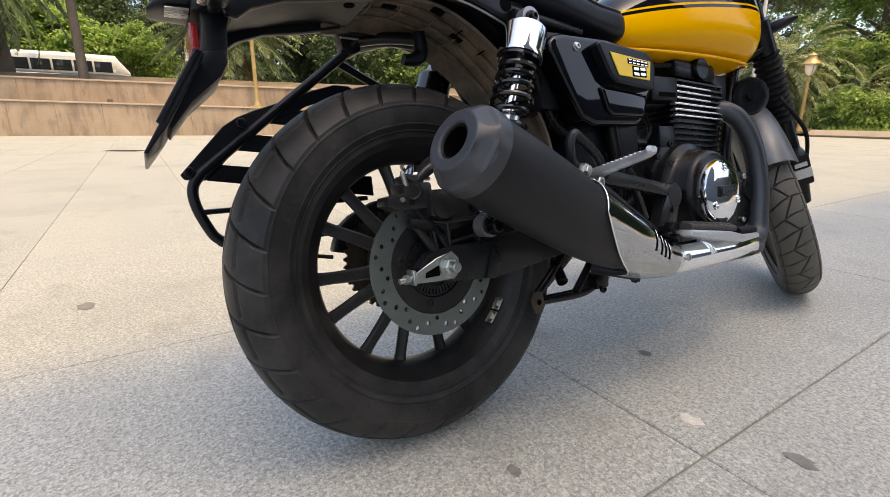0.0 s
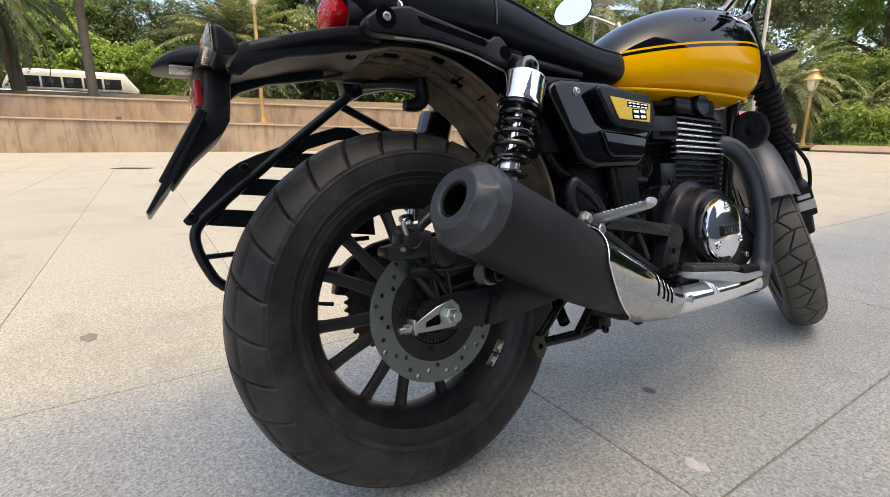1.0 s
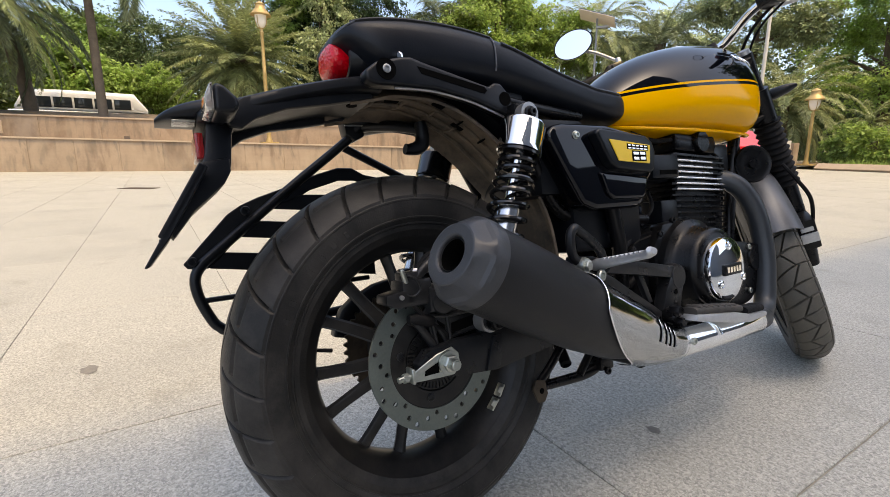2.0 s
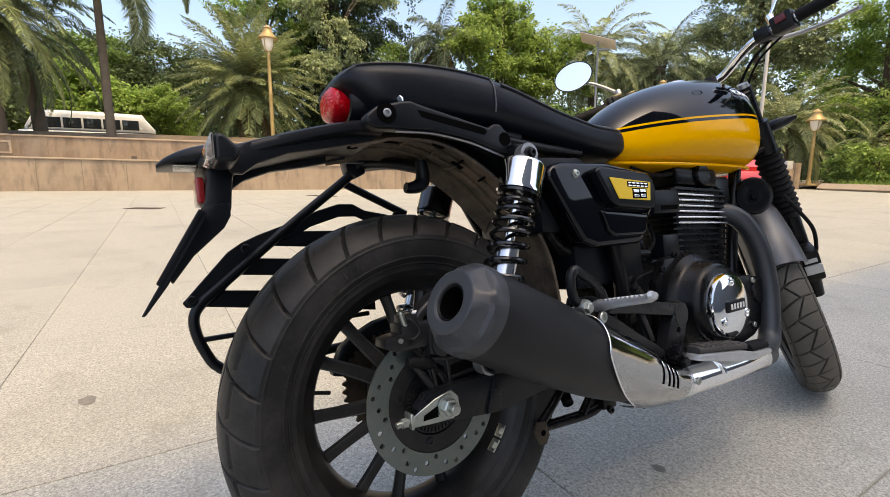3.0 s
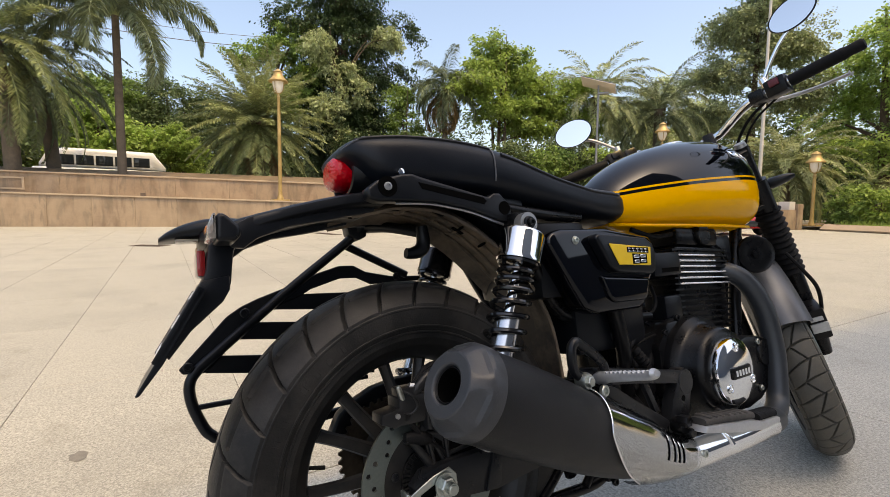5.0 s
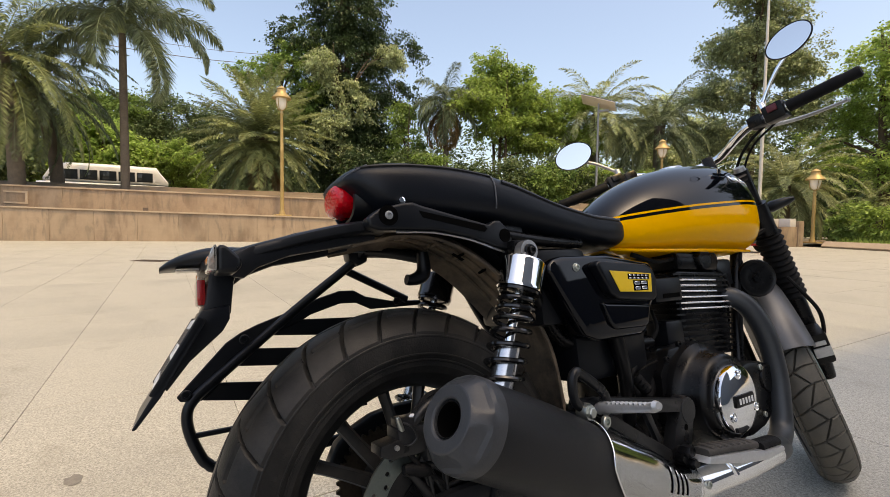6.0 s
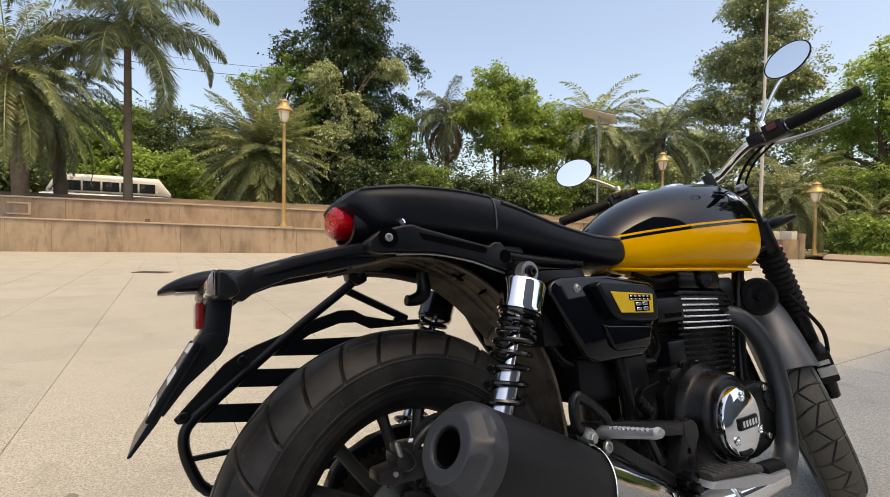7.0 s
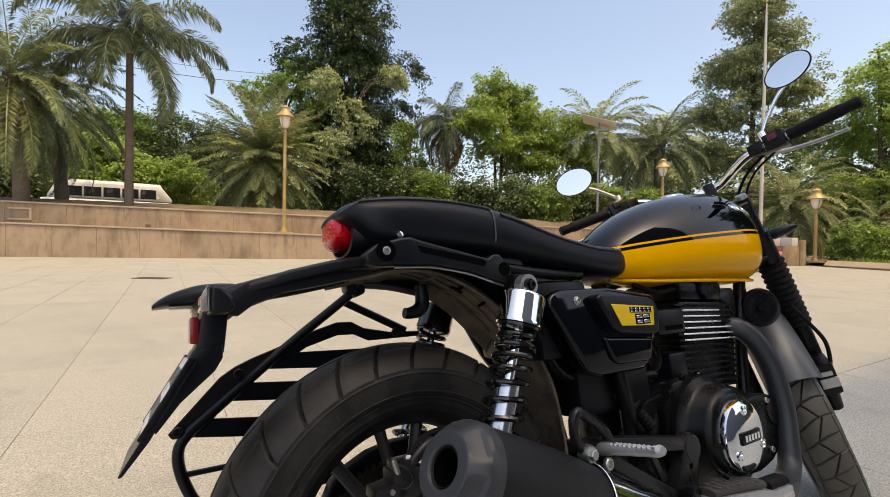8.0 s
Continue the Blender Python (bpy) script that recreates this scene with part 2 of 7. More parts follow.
def bolt(x, y, z, r=0.008, h=0.006, axis=1, socket=True):
    """A round screw head with a recessed socket, facing along x."""
    prof = [(r * 0.9, 0), (r, h * 0.3), (r, h * 0.8), (r * 0.85, h)]
    prof += [(r * 0.5, h), (r * 0.5, h * 0.35), (0, h * 0.35)] if socket else [(0, h)]
    b = lathe(prof, 12, "X")
    return put(b, Matrix.Translation((x, y, z)) @ Matrix.Diagonal((axis, 1, 1, 1)))


def hexnut(x, y, z, r=0.012, h=0.01):
    b = lathe([(r, 0), (r, h * 0.8), (r * 0.85, h), (0, h)], 6, "X")
    return put(b, Matrix.Translation((x, y, z)))


# ---- paving ----
def slab_mesh(name, w, d, gap=0.004, h=0.03, edge=0.003):
    bm = box(-w / 2 + gap / 2, w / 2 - gap / 2, -d / 2 + gap / 2, d / 2 - gap / 2, -h, 0, edge, 1)
    bmesh.ops.delete(bm, geom=[f for f in bm.faces if f.normal.z < -0.9], context="FACES")
    me = bpy.data.meshes.new(name)
    bm.to_mesh(me)
    bm.free()
    me.materials.append(M_SLAB)
    return me


ground = tagged(raw("ground", [(-900, -900, -0.006), (900, -900, -0.006), (900, 900, -0.006), (-900, 900, -0.006)], [(0, 1, 2, 3)], M_JOINT),
                "granite paving slabs of a plaza with fine sandy joints", "ground", kind="structure")
# The rows of slabs run along y: long slabs by the building, smaller ones laid crosswise on the open plaza.
X0 = 0.332
ROWS = [(X0 + (k + 0.5) * 0.992, 0.992, 1.52, 0.37) for k in range(-1, 9)] + [(X0 - 0.992 - (k + 0.5) * 1.18, 1.18, 0.755, -0.865) for k in range(0, 21)]
slab_a, slab_b = slab_mesh("slab", 0.992, 1.52), slab_mesh("slab", 1.18, 0.755, 0.002, edge=0.0012)
rest_v, rest_f = [], []
count = 0
for xc, wide, length, off in ROWS:
    for k in range(-int(22 / length), int(38 / length)):
        yc = off + (k + 0.5) * length
        dz = 0.0010 * noise.noise((xc * 3.1, yc * 2.3, 0.5))
        if -6.5 < xc < 2.0 and -4.0 < yc < 8.5 and count < 300:
            ob = new("slab", slab_a if wide < 1.0 else slab_b)
            ob.parent = ground
            ob.location = (xc, yc, dz)
            count += 1
        else:
            g, b = 0.003, len(rest_v)
            x1, x2, y1, y2 = xc - wide / 2 + g, xc + wide / 2 - g, yc - length / 2 + g, yc + length / 2 - g
            rest_v += [(x1, y1, dz), (x2, y1, dz), (x2, y2, dz), (x1, y2, dz), (x1, y1, -0.02), (x2, y1, -0.02), (x2, y2, -0.02), (x1, y2, -0.02)]
            rest_f += [(b, b + 1, b + 2, b + 3)] + [(b + i, b + 4 + i, b + 4 + (i + 1) % 4, b + (i + 1) % 4) for i in range(4)]
rest = raw("paving_slabs", rest_v, rest_f, M_SLAB)
rest.parent = ground
tagged(rest, "far granite slabs of the plaza", kind="stuff")

# Near-black colour of the sheet that stands in for shade between the bars.
M_PIT = mat("gully_shade", (0.012, 0.010, 0.008), 0.9, vary=0.3)
# Two cast-iron gully gratings, let in flush.
def drain_grate(x, y, turn, length):
    m = Matrix.Translation((x, y, 0.003)) @ Matrix.Rotation(turn, 4, "Z")
    top = thing("drain_grate", "rusty cast-iron gully grating let into the paving", "drain", "gully gratings", m=m)
    part("frame", join(box(-length / 2, length / 2, -0.16, -0.13, 0, 0.008), box(-length / 2, length / 2, 0.13, 0.16, 0, 0.008),
                       box(-length / 2, -length / 2 + 0.03, -0.13, 0.13, 0, 0.008), box(length / 2 - 0.03, length / 2, -0.13, 0.13, 0, 0.008)), M_IRON, top, smooth=False)
    part("pit", box(-length / 2 + 0.03, length / 2 - 0.03, -0.13, 0.13, -0.001, 0.0015), M_PIT, top, "black sheet for the shade below the bars", False)
    n = int(length / 0.085)
    for k in range(n):
        xx = -length / 2 + 0.05 + k * (length - 0.1) / (n - 1)
        part("bar", box(xx - 0.016, xx + 0.016, -0.13, 0.13, 0, 0.007), M_IRON, top, smooth=False)


drain_grate(-9.95, -0.6, 0.95, 0.62)
drain_grate(-12.9, 3.7, 0.24, 1.2)

# A whitish scrap and dark oil marks on the slabs.
def fleck(name, label, x, y, r, color, seed):
    rnd = random.Random(seed)
    pts = [(x + r * (0.6 + 0.5 * rnd.random()) * math.cos(a) * 1.4, y + r * (0.6 + 0.5 * rnd.random()) * math.sin(a), 0.0012) for a in [i * math.pi / 7 for i in range(14)]]
    v = pts + [(x, y, 0.0022)]
    o = raw(name, v, [(i, (i + 1) % 14, 14) for i in range(14)], color, True)
    tagged(o, label, "mark")


M_SCRAP = mat("dried_plaster_scrap", (0.62, 0.58, 0.5), 0.9, vary=0.25, scale=60, fine=300, bump=0.6)
M_OIL = mat("old_oil_stain", (0.19, 0.178, 0.155), 0.7, vary=0.35, scale=40, fine=260)
fleck("plaster_scrap", "whitish dried scrap stuck to the paving slab", 0.262, 0.45, 0.02, M_SCRAP, 1)
fleck("oil_stain", "dark oil stain on a granite slab", 0.43, 0.5, 0.02, M_OIL, 2)
fleck("oil_stain", "small dark oil stain on a granite slab", 0.18, 0.06, 0.012, M_OIL, 3)
fleck("oil_stain", "faint dark smear on a granite slab", 0.04, 0.62, 0.016, M_OIL, 4)
fleck("oil_stain", "dark smear on a sunlit granite slab", -1.1, -0.61, 0.03, M_OIL, 5)

# The whole surroundings stand a little turned against the paving.
SPIN = Matrix.Translation((0.65, -0.36, 0)) @ Matrix.Rotation(radians(1.3), 4, "Z") @ Matrix.Translation((-0.65, 0.36, 0))

# ---- terrace wall: a low wall with a ledge and a second wall behind it ----
WDIR = Vector((0.324, 0.946, 0)).normalized()
WSLOPE = -0.02  # the plaza wall steps down gently along its length
WNRM = Vector((WDIR.y, -WDIR.x, 0))
WF = SPIN @ Matrix.Translation((-19.6, 0.0, 0)) @ Matrix(((WDIR.x, -WNRM.x, 0, 0), (WDIR.y, -WNRM.y, 0, 0), (0, 0, 1, 0), (0, 0, 0, 1)))
WM = WF @ Matrix(((1, 0, 0, 0), (0, 1, 0, 0), (WSLOPE, 0, 1, 0), (0, 0, 0, 1)))
L0, L1 = -16.0, 24.8
wall = tagged(obj("wall_terrace", put(join(box(L0, L1, 0.03, 1.15, -0.6, 1.05), box(L0, L1, 1.18, 1.5, -0.6, 1.85)), WM), M_STONE, smooth=False),
              "two-tier sandstone-clad terrace wall with a projecting ledge", "wall", kind="structure")


def wall_pieces(name, y0, z0, z1, width, x_from, x_to, t=0.03):
    n, k, x = [], 0, x_from
    bm = box(0.004, width - 0.004, y0, y0 + t, z0, z1, 0.004, 1)
    me = bpy.data.meshes.new(name)
    bm.to_mesh(me)
    bm.free()
    me.materials.append(M_STONE)
    while x < x_to:
        o = new(name, me)
        o.parent = wall
        o.matrix_basis = WF @ Matrix.Translation((x, random.Random(k).uniform(-0.004, 0.004), WSLOPE * (x + width / 2)))
        x += width
        k += 1


wall_pieces("panel", 0.0, -0.6, 1.07, 1.38, L0, L1)
wall_pieces("panel", 1.15, 1.07, 1.865, 1.95, L0 + 0.6, L1 - 2)
for name, y0, y1, z0, z1 in (("coping", -0.05, 1.17, 1.05, 1.105), ("coping", 1.1, 1.56, 1.85, 1.91)):
    part(name, put(box(L0, L1, y0, y1, z0, z1, 0.01), WM), M_COPING, wall, "pale coping stones")
part("weep_hole", put(box(-1.03, -0.85, 1.139, 1.16, 1.12, 1.24), WM), M_IRON, wall, "small dark drain opening", False)
part("vent_frame", put(join(box(-5.55, -4.8, 1.12, 1.16, 1.22, 1.28), box(-5.55, -4.8, 1.12, 1.16, 1.62, 1.68), box(-4.88, -4.8, 1.12, 1.16, 1.28, 1.62)), WM), M_COPING, wall, "", False)

bed_v = [(L0 - 30, 1.5, 1.75), (L1, 1.5, 1.75), (L1, 4.2, 1.95 - WSLOPE * L1), (L0 - 30, 4.2, 1.95 - WSLOPE * (L0 - 30)), (L1, 60, 2.2 - WSLOPE * L1), (L0 - 30, 60, 2.2 - WSLOPE * (L0 - 30))]
tagged(raw("planted_bed", [WM @ Vector(v) for v in bed_v], [(0, 1, 2, 3), (3, 2, 4, 5)], M_EARTH), "raised planted bed of dark soil behind the wall", "ground", kind="structure")

# Kerbed bed and planter at the end of the wall.
tagged(raw("side_bed", [SPIN @ Vector(q) for q in ((-9.5, 24.8, 0.16), (-7.6, 23.9, 0.16), (-4.5, 22.5, 0.16), (10, 21.1, 0.16), (14, 60, 0.5), (-14, 60, 0.5))], [(0, 1, 2, 3, 4, 5)], M_EARTH),
       "planted bed of soil behind the kerb", "ground", kind="structure")
tagged(obj("kerb", put(tube([(-7.6, 23.8, 0.08, 0.2), (-4.5, 22.4, 0.08, 0.2), (10, 21.0, 0.08, 0.2)], n=4, smooth_line=False), SPIN), M_COPING, smooth=False), "low pale stone kerb round the planted bed", "kerb", kind="structure")
planter = thing("stone_planter", "low sandstone planter block with a bench ledge", "planter", m=SPIN @ pose(-9.34, 23.14, 0, 0, 0, -12))
part("base", box(0.0, 0.75, -0.5, 0.5, 0, 0.86, 0.02), M_STONE, planter)
part("ledge", join(box(-1.1, 0.0, -0.5, 0.5, 0.66, 0.8, 0.02), box(-1.1, -0.9, -0.4, 0.5, 0.0, 0.66, 0.02)), M_STONE, planter)
part("backrest", box(-2.6, 0.8, 0.5, 0.85, 0, 1.12, 0.02), M_STONE, planter)
for k in range(2):
    part("flower_box", box(-0.75 + k * 0.95, -0.05 + k * 0.75, 0.1, 0.48, 0.8 + 0.06 * k, 1.22, 0.03), M_POLE, planter, "pale flower box")

# ---- the building behind the camera, whose shadow lies over the near paving ----
BH = 32.0
XE = -0.65 + BH * math.cos(SUN_EL) / math.sin(SUN_EL) * math.sin(SUN_AZ)
# The second, low box is an unseen wing added to darken the tank's reflections.
tagged(obj("wall_building", join(box(XE, XE + 6, -3.0, 11.0, 0, BH), box(XE + 0.6, XE + 5, 11.0, 38, 0, 5.0)), M_PLASTER, smooth=False), "unseen plain plastered building front behind the forecourt, low wing added for reflections", "wall", kind="structure")


# ---- trees, palms and shrubs ----
def leaf_cloud(rnd, blobs, n_clumps, per_clump, size, clump_r, droop=0.25, hollow=0.55, spray=0.0):
    """Many small leaves in clumps spread through egg-shaped masses."""
    verts, faces = [], []
    weights = [b[3] * b[4] * b[5] for b in blobs]
    for _ in range(n_clumps):
        cx, cy, cz, rx, ry, rz = rnd.choices(blobs, weights)[0][:6]
        d = Vector((rnd.gauss(0, 1), rnd.gauss(0, 1), rnd.gauss(0, 1))).normalized()
        r = hollow + (1 - hollow) * rnd.random() ** 0.5
        r *= 0.86 + 0.5 * noise.noise((d.x * 2 + cx, d.y * 2 + cy, d.z * 2 + cz))
        c = Vector((cx + d.x * rx * r, cy + d.y * ry * r, cz + d.z * rz * r))
        cr = clump_r * rnd.uniform(0.45, 0.95)
        twig = (Vector((d.x, d.y, d.z * 0.3 - droop)) + Vector((rnd.gauss(0, 0.5), rnd.gauss(0, 0.5), rnd.gauss(0, 0.3)))).normalized()
        for _ in range(int(per_clump * rnd.uniform(0.6, 1.3))):
            p = Vector((rnd.gauss(0, 0.5), rnd.gauss(0, 0.5), rnd.gauss(0, 0.32))) * cr * (1 - 0.6 * spray)
            p = c + p + twig * (rnd.uniform(-1.0, 1.3) * cr * spray)
            ax = (Vector((rnd.gauss(0, 1), rnd.gauss(0, 1), rnd.gauss(0, 0.6) - droop)) + d * 0.5).normalized()
            up = Vector((rnd.gauss(0, 0.6), rnd.gauss(0, 0.6), 1)).normalized()
            sd = ax.cross(up).normalized()
            L = size * rnd.uniform(0.65, 1.35)
            w = L * rnd.uniform(0.24, 0.36)
            b = len(verts)
            tip = ax * L + Vector((0, 0, -0.2 * L))
            verts += [tuple(p), tuple(p + ax * L * 0.45 + sd * w), tuple(p + tip), tuple(p + ax * L * 0.45 - sd * w)]
            faces.append((b, b + 1, b + 2, b + 3))
    return verts, faces


def tree(x, y, z0, label, blobs, leaf_mat, seed, n_clumps=380, per=60, size=0.2, clump=0.8, trunk_r=0.2, stems=1, hollow=0.5, droop=0.25, name="tree", spray=0.0):
    rnd = random.Random(seed)
    t = thing(name, label, "tree", m=SPIN @ Matrix.Translation((x, y, z0)))
    bm = bmesh.new()
    top = max(b[2] + b[5] * 0.55 for b in blobs)
    for k in range(stems):
        ox, oy = (0, 0) if stems == 1 else (rnd.uniform(-0.7, 0.7), rnd.uniform(-0.7, 0.7))
        lean = (rnd.uniform(-0.5, 0.5), rnd.uniform(-0.5, 0.5))
        tube([(ox, oy, -0.1, trunk_r * 1.35), (ox + lean[0] * 0.2, oy + lean[1] * 0.2, top * 0.25, trunk_r), (ox + lean[0] * 0.6, oy + lean[1] * 0.6, top * 0.6, trunk_r * 0.6), (ox + lean[0], oy + lean[1], top, trunk_r * 0.15)], n=8, steps=4, bm=bm)
    for b in blobs:
        for _ in range(2):
            h = max(0.3, b[2] - rnd.uniform(0.8, 1.6))
            e = (b[0] + rnd.uniform(-0.5, 0.5) * b[3], b[1] + rnd.uniform(-0.5, 0.5) * b[4], b[2] + rnd.uniform(-0.2, 0.6) * b[5])
            tube([(0, 0, min(h, top * 0.6), trunk_r * 0.5), (e[0] * 0.5, e[1] * 0.5, (h + e[2]) / 2, trunk_r * 0.34), (*e, trunk_r * 0.1)], n=6, steps=4, bm=bm)
    part("trunk", bm, M_BARK, t)
    v, f = leaf_cloud(rnd, blobs, n_clumps, per, size, clump, droop, hollow, spray)
    c = raw("crown", v, f, leaf_mat)
    c.parent = t
    return t


def frond(rnd, base, azim, elev, length, sag, leaflet, n, width, twist=0.6):
    """One feather leaf: a bent midrib with leaflets on both sides."""
    verts, faces = [], []
    p, e = Vector(base), elev
    step = length / n
    hd = Vector((math.cos(azim), math.sin(azim), 0))
    side = Vector((-hd.y, hd.x, 0))
    pts = [p.copy()]
    for k in range(n):
        e -= sag / n * (0.5 + 1.2 * k / n)
        p = p + (hd * math.cos(e) + Vector((0, 0, math.sin(e)))) * step
        pts.append(p.copy())
    for k in range(n):
        a, b = pts[k], pts[k + 1]
        d = (b - a).normalized()
        r = 0.028 * (1 - 0.8 * k / n)
        q = len(verts)
        verts += [tuple(a + side * r), tuple(a - side * r), tuple(b - side * r * 0.9), tuple(b + side * r * 0.9)]
        faces.append((q, q + 1, q + 2, q + 3))
        u = (k + 1) / n
        if u < 0.12:
            continue
        ln = leaflet * (math.sin(math.pi * min(1, u * 0.86 + 0.12)) ** 0.6) * rnd.uniform(0.8, 1.15)
        for s in (-1, 1):
            for _ in range(3):
                o = a.lerp(b, rnd.random())
                dr = (side * s * rnd.uniform(0.75, 1.0) + d * rnd.uniform(0.45, 0.9) + Vector((0, 0, rnd.uniform(-twist, twist * 0.55)))).normalized()
                nw = dr.cross(Vector((rnd.gauss(0, 0.4), rnd.gauss(0, 0.4), 1))).normalized() * width
                q = len(verts)
                mid = o + dr * ln * 0.55
                tip = o + dr * ln + Vector((0, 0, -0.3 * twist * ln))
                verts += [tuple(o), tuple(mid + nw), tuple(tip), tuple(mid - nw)]
                faces.append((q, q + 1, q + 2, q + 3))
    return verts, faces


def palm(x, y, z0, height, label, seed, n_fronds, length, sag, leaflet, r0=0.2, r1=0.13, mat_=None, low=-0.5, high=1.35, width=0.022, n=26, lean=(0, 0), dry=0, rough_trunk=True, twist=0.5):
    rnd = random.Random(seed)
    t = thing("palm_tree", label, "palm", "palms behind the wall", m=SPIN @ Matrix.Translation((x, y, z0)))
    pts = []
    rings = int(height / 0.16)
    for k in range(rings + 1):
        u = k / rings
        r = r0 + (r1 - r0) * u + (0.016 if k % 2 and rough_trunk else 0.0)
        pts.append((lean[0] * u * u, lean[1] * u * u, height * u - (0.1 if k == 0 else 0), r))
    part("trunk", tube(pts, n=12, smooth_line=False), M_PALMBARK, t)
    top = Vector((lean[0], lean[1], height))
    if not rough_trunk:
        part("crown_shaft", tube([(*top, r1 * 1.15), (top.x, top.y, top.z + 0.35, r1 * 1.2), (top.x, top.y, top.z + 0.9, r1 * 0.55)], n=12), M_FROND, t)
        top = top + Vector((0, 0, 0.7))
    for k in range(n_fronds):
        u = (k + 0.5) / n_fronds
        el = high + (low - high) * u ** 0.85 + rnd.uniform(-0.12, 0.12)
        v, f = frond(rnd, top + Vector((0, 0, -0.25 * u)), k * 2.39996 + rnd.uniform(-0.2, 0.2), el, length * rnd.uniform(0.85, 1.1), sag * rnd.uniform(0.8, 1.25), leaflet, n, width, twist)
        o = raw("frond", v, f, M_FROND_DRY if k >= n_fronds - dry else (mat_ or M_FROND))
        o.parent = t
    return t


BED = 1.93
palm(-23.0, -4.6, BED, 4.9, "date palm with heavy arching grey-green fronds", 11, 52, 4.5, 1.15, 0.42, 0.26, 0.22, M_FROND, low=-0.8, lean=(0.2, -0.3), width=0.02, n=52)
palm(-24.6, -3.6, BED, 4.6, "date palm with a leaning brown trunk", 12, 46, 4.2, 1.2, 0.42, 0.24, 0.2, M_FROND_DARK, low=-0.8, lean=(0.0, -0.9), width=0.02, n=50)
palm(-22.6, -1.2, BED, 6.3, "tall foxtail palm with a smooth grey trunk and hanging fronds", 13, 17, 4.4, 1.75, 0.80, 0.17, 0.13, M_FROND_DARK, low=-0.25, high=1.25, rough_trunk=False, width=0.026, n=78, twist=1.1)
palm(-23.8, 4.3, BED, 3.1, "stout date palm with a dense crown of feather fronds", 14, 120, 3.5, 0.5, 0.45, 0.34, 0.32, low=-1.0, high=1.5, width=0.022, n=44, dry=7)
palm(-23.1, 14.5, BED, 6.0, "slender palm with a ragged crown and some dry fronds", 15, 26, 2.8, 1.7, 0.6, 0.17, 0.13, M_FROND_DARK, low=-0.9, dry=6, width=0.024, n=44, twist=1.0)
palm(-21.0, 25.0, BED, 6.3, "date palm with long arching fronds", 16, 50, 4.9, 1.35, 0.55, 0.3, 0.26, M_FROND_PALE, low=-0.7, width=0.026, n=48)
palm(-18.0, 27.5, BED, 5.3, "date palm with spreading lower fronds", 17, 40, 4.4, 1.3, 0.5, 0.3, 0.26, M_FROND_DARK, low=-0.7, width=0.026, n=44)
palm(-11.7, 30.0, 0.3, 3.0, "date palm with pale arching fronds", 18, 60, 3.9, 1.3, 0.45, 0.3, 0.26, M_FROND_PALE, low=-0.6, width=0.026, n=44)
palm(-7.2, 27.6, 0.25, 1.9, "young palm with a tuft of narrow leaves", 19, 34, 1.35, 1.0, 0.25, 0.09, 0.07, low=-0.5, width=0.016, n=14)

tree(-34.6, -2.9, BED + 0.3, "broad-leaved tree with large mid-green leaves", [(0, 0, 2.9, 2.2, 2.6, 1.7), (0.3, -1.8, 2.0, 1.9, 1.8, 1.5), (0.5, 1.8, 2.0, 1.8, 1.6, 1.5), (1.2, 0.3, 1.3, 1.6, 2.6, 1.2)], M_LEAF_BRIGHT, 21, 620, 52, 0.24, 0.55)
tree(-38.5, -2.3, BED + 1.0, "tree with yellow-green leaves behind the palms", [(0, 0, 4.8, 2.8, 2.8, 2.0), (0.4, -2.0, 3.6, 2.4, 2.4, 1.8)], M_LEAF_MID, 26, 420, 50, 0.2, 0.7)
tree(-38.5, 1.3, BED + 1.5, "grey-green tree with small leaves", [(0, 0, 4.6, 3.2, 3.4, 2.0), (0, -2.6, 3.4, 2.6, 2.4, 1.9), (0.5, 3.0, 3.9, 2.6, 2.6, 2.0), (1.5, 0, 2.2, 3.0, 4.6, 1.8)], M_LEAF_FAR, 22, 760, 52, 0.17, 0.7)
tree(-35.0, -9.5, BED, "dark green broad-leaved tree behind the palms", [(0, 0, 4.2, 4.2, 4.2, 2.6), (0.5, 3.6, 3.4, 3.0, 3.0, 2.4), (1.5, 0.5, 2.0, 3.4, 5.0, 1.7)], M_LEAF_FAR, 23, 420, 50, 0.24, 0.9)
tree(-33.6, 1.0, BED + 0.25, "rounded shrub with bright yellow-green leaves", [(0, 0, 2.3, 1.5, 1.7, 1.5), (0.2, 0.8, 1.5, 1.3, 1.3, 1.2)], M_LEAF_BRIGHT, 24, 420, 48, 0.13, 0.34, 0.06, 3, name="shrub")
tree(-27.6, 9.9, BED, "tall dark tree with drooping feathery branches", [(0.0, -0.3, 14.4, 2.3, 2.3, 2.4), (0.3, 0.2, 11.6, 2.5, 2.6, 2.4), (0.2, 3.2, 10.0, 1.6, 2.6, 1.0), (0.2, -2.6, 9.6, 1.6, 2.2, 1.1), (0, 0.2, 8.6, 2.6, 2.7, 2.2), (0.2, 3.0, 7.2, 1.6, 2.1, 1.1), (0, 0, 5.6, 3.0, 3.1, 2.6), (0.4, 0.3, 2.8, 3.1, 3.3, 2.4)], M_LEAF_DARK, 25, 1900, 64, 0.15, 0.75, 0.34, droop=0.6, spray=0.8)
tree(-27.4, 5.9, BED, "airy tree with light green sprays on thin branches", [(0, 1.4, 8.6, 1.2, 1.6, 0.9), (0, 0.2, 7.6, 1.3, 1.7, 0.8), (0, -1.4, 7.0, 1.2, 1.3, 0.6), (0.2, 1.9, 6.4, 1.3, 1.4, 1.0), (0, 0.6, 5.0, 1.6, 1.9, 1.2)], M_LEAF_MID, 27, 420, 50, 0.15, 0.5, 0.13, spray=0.4)
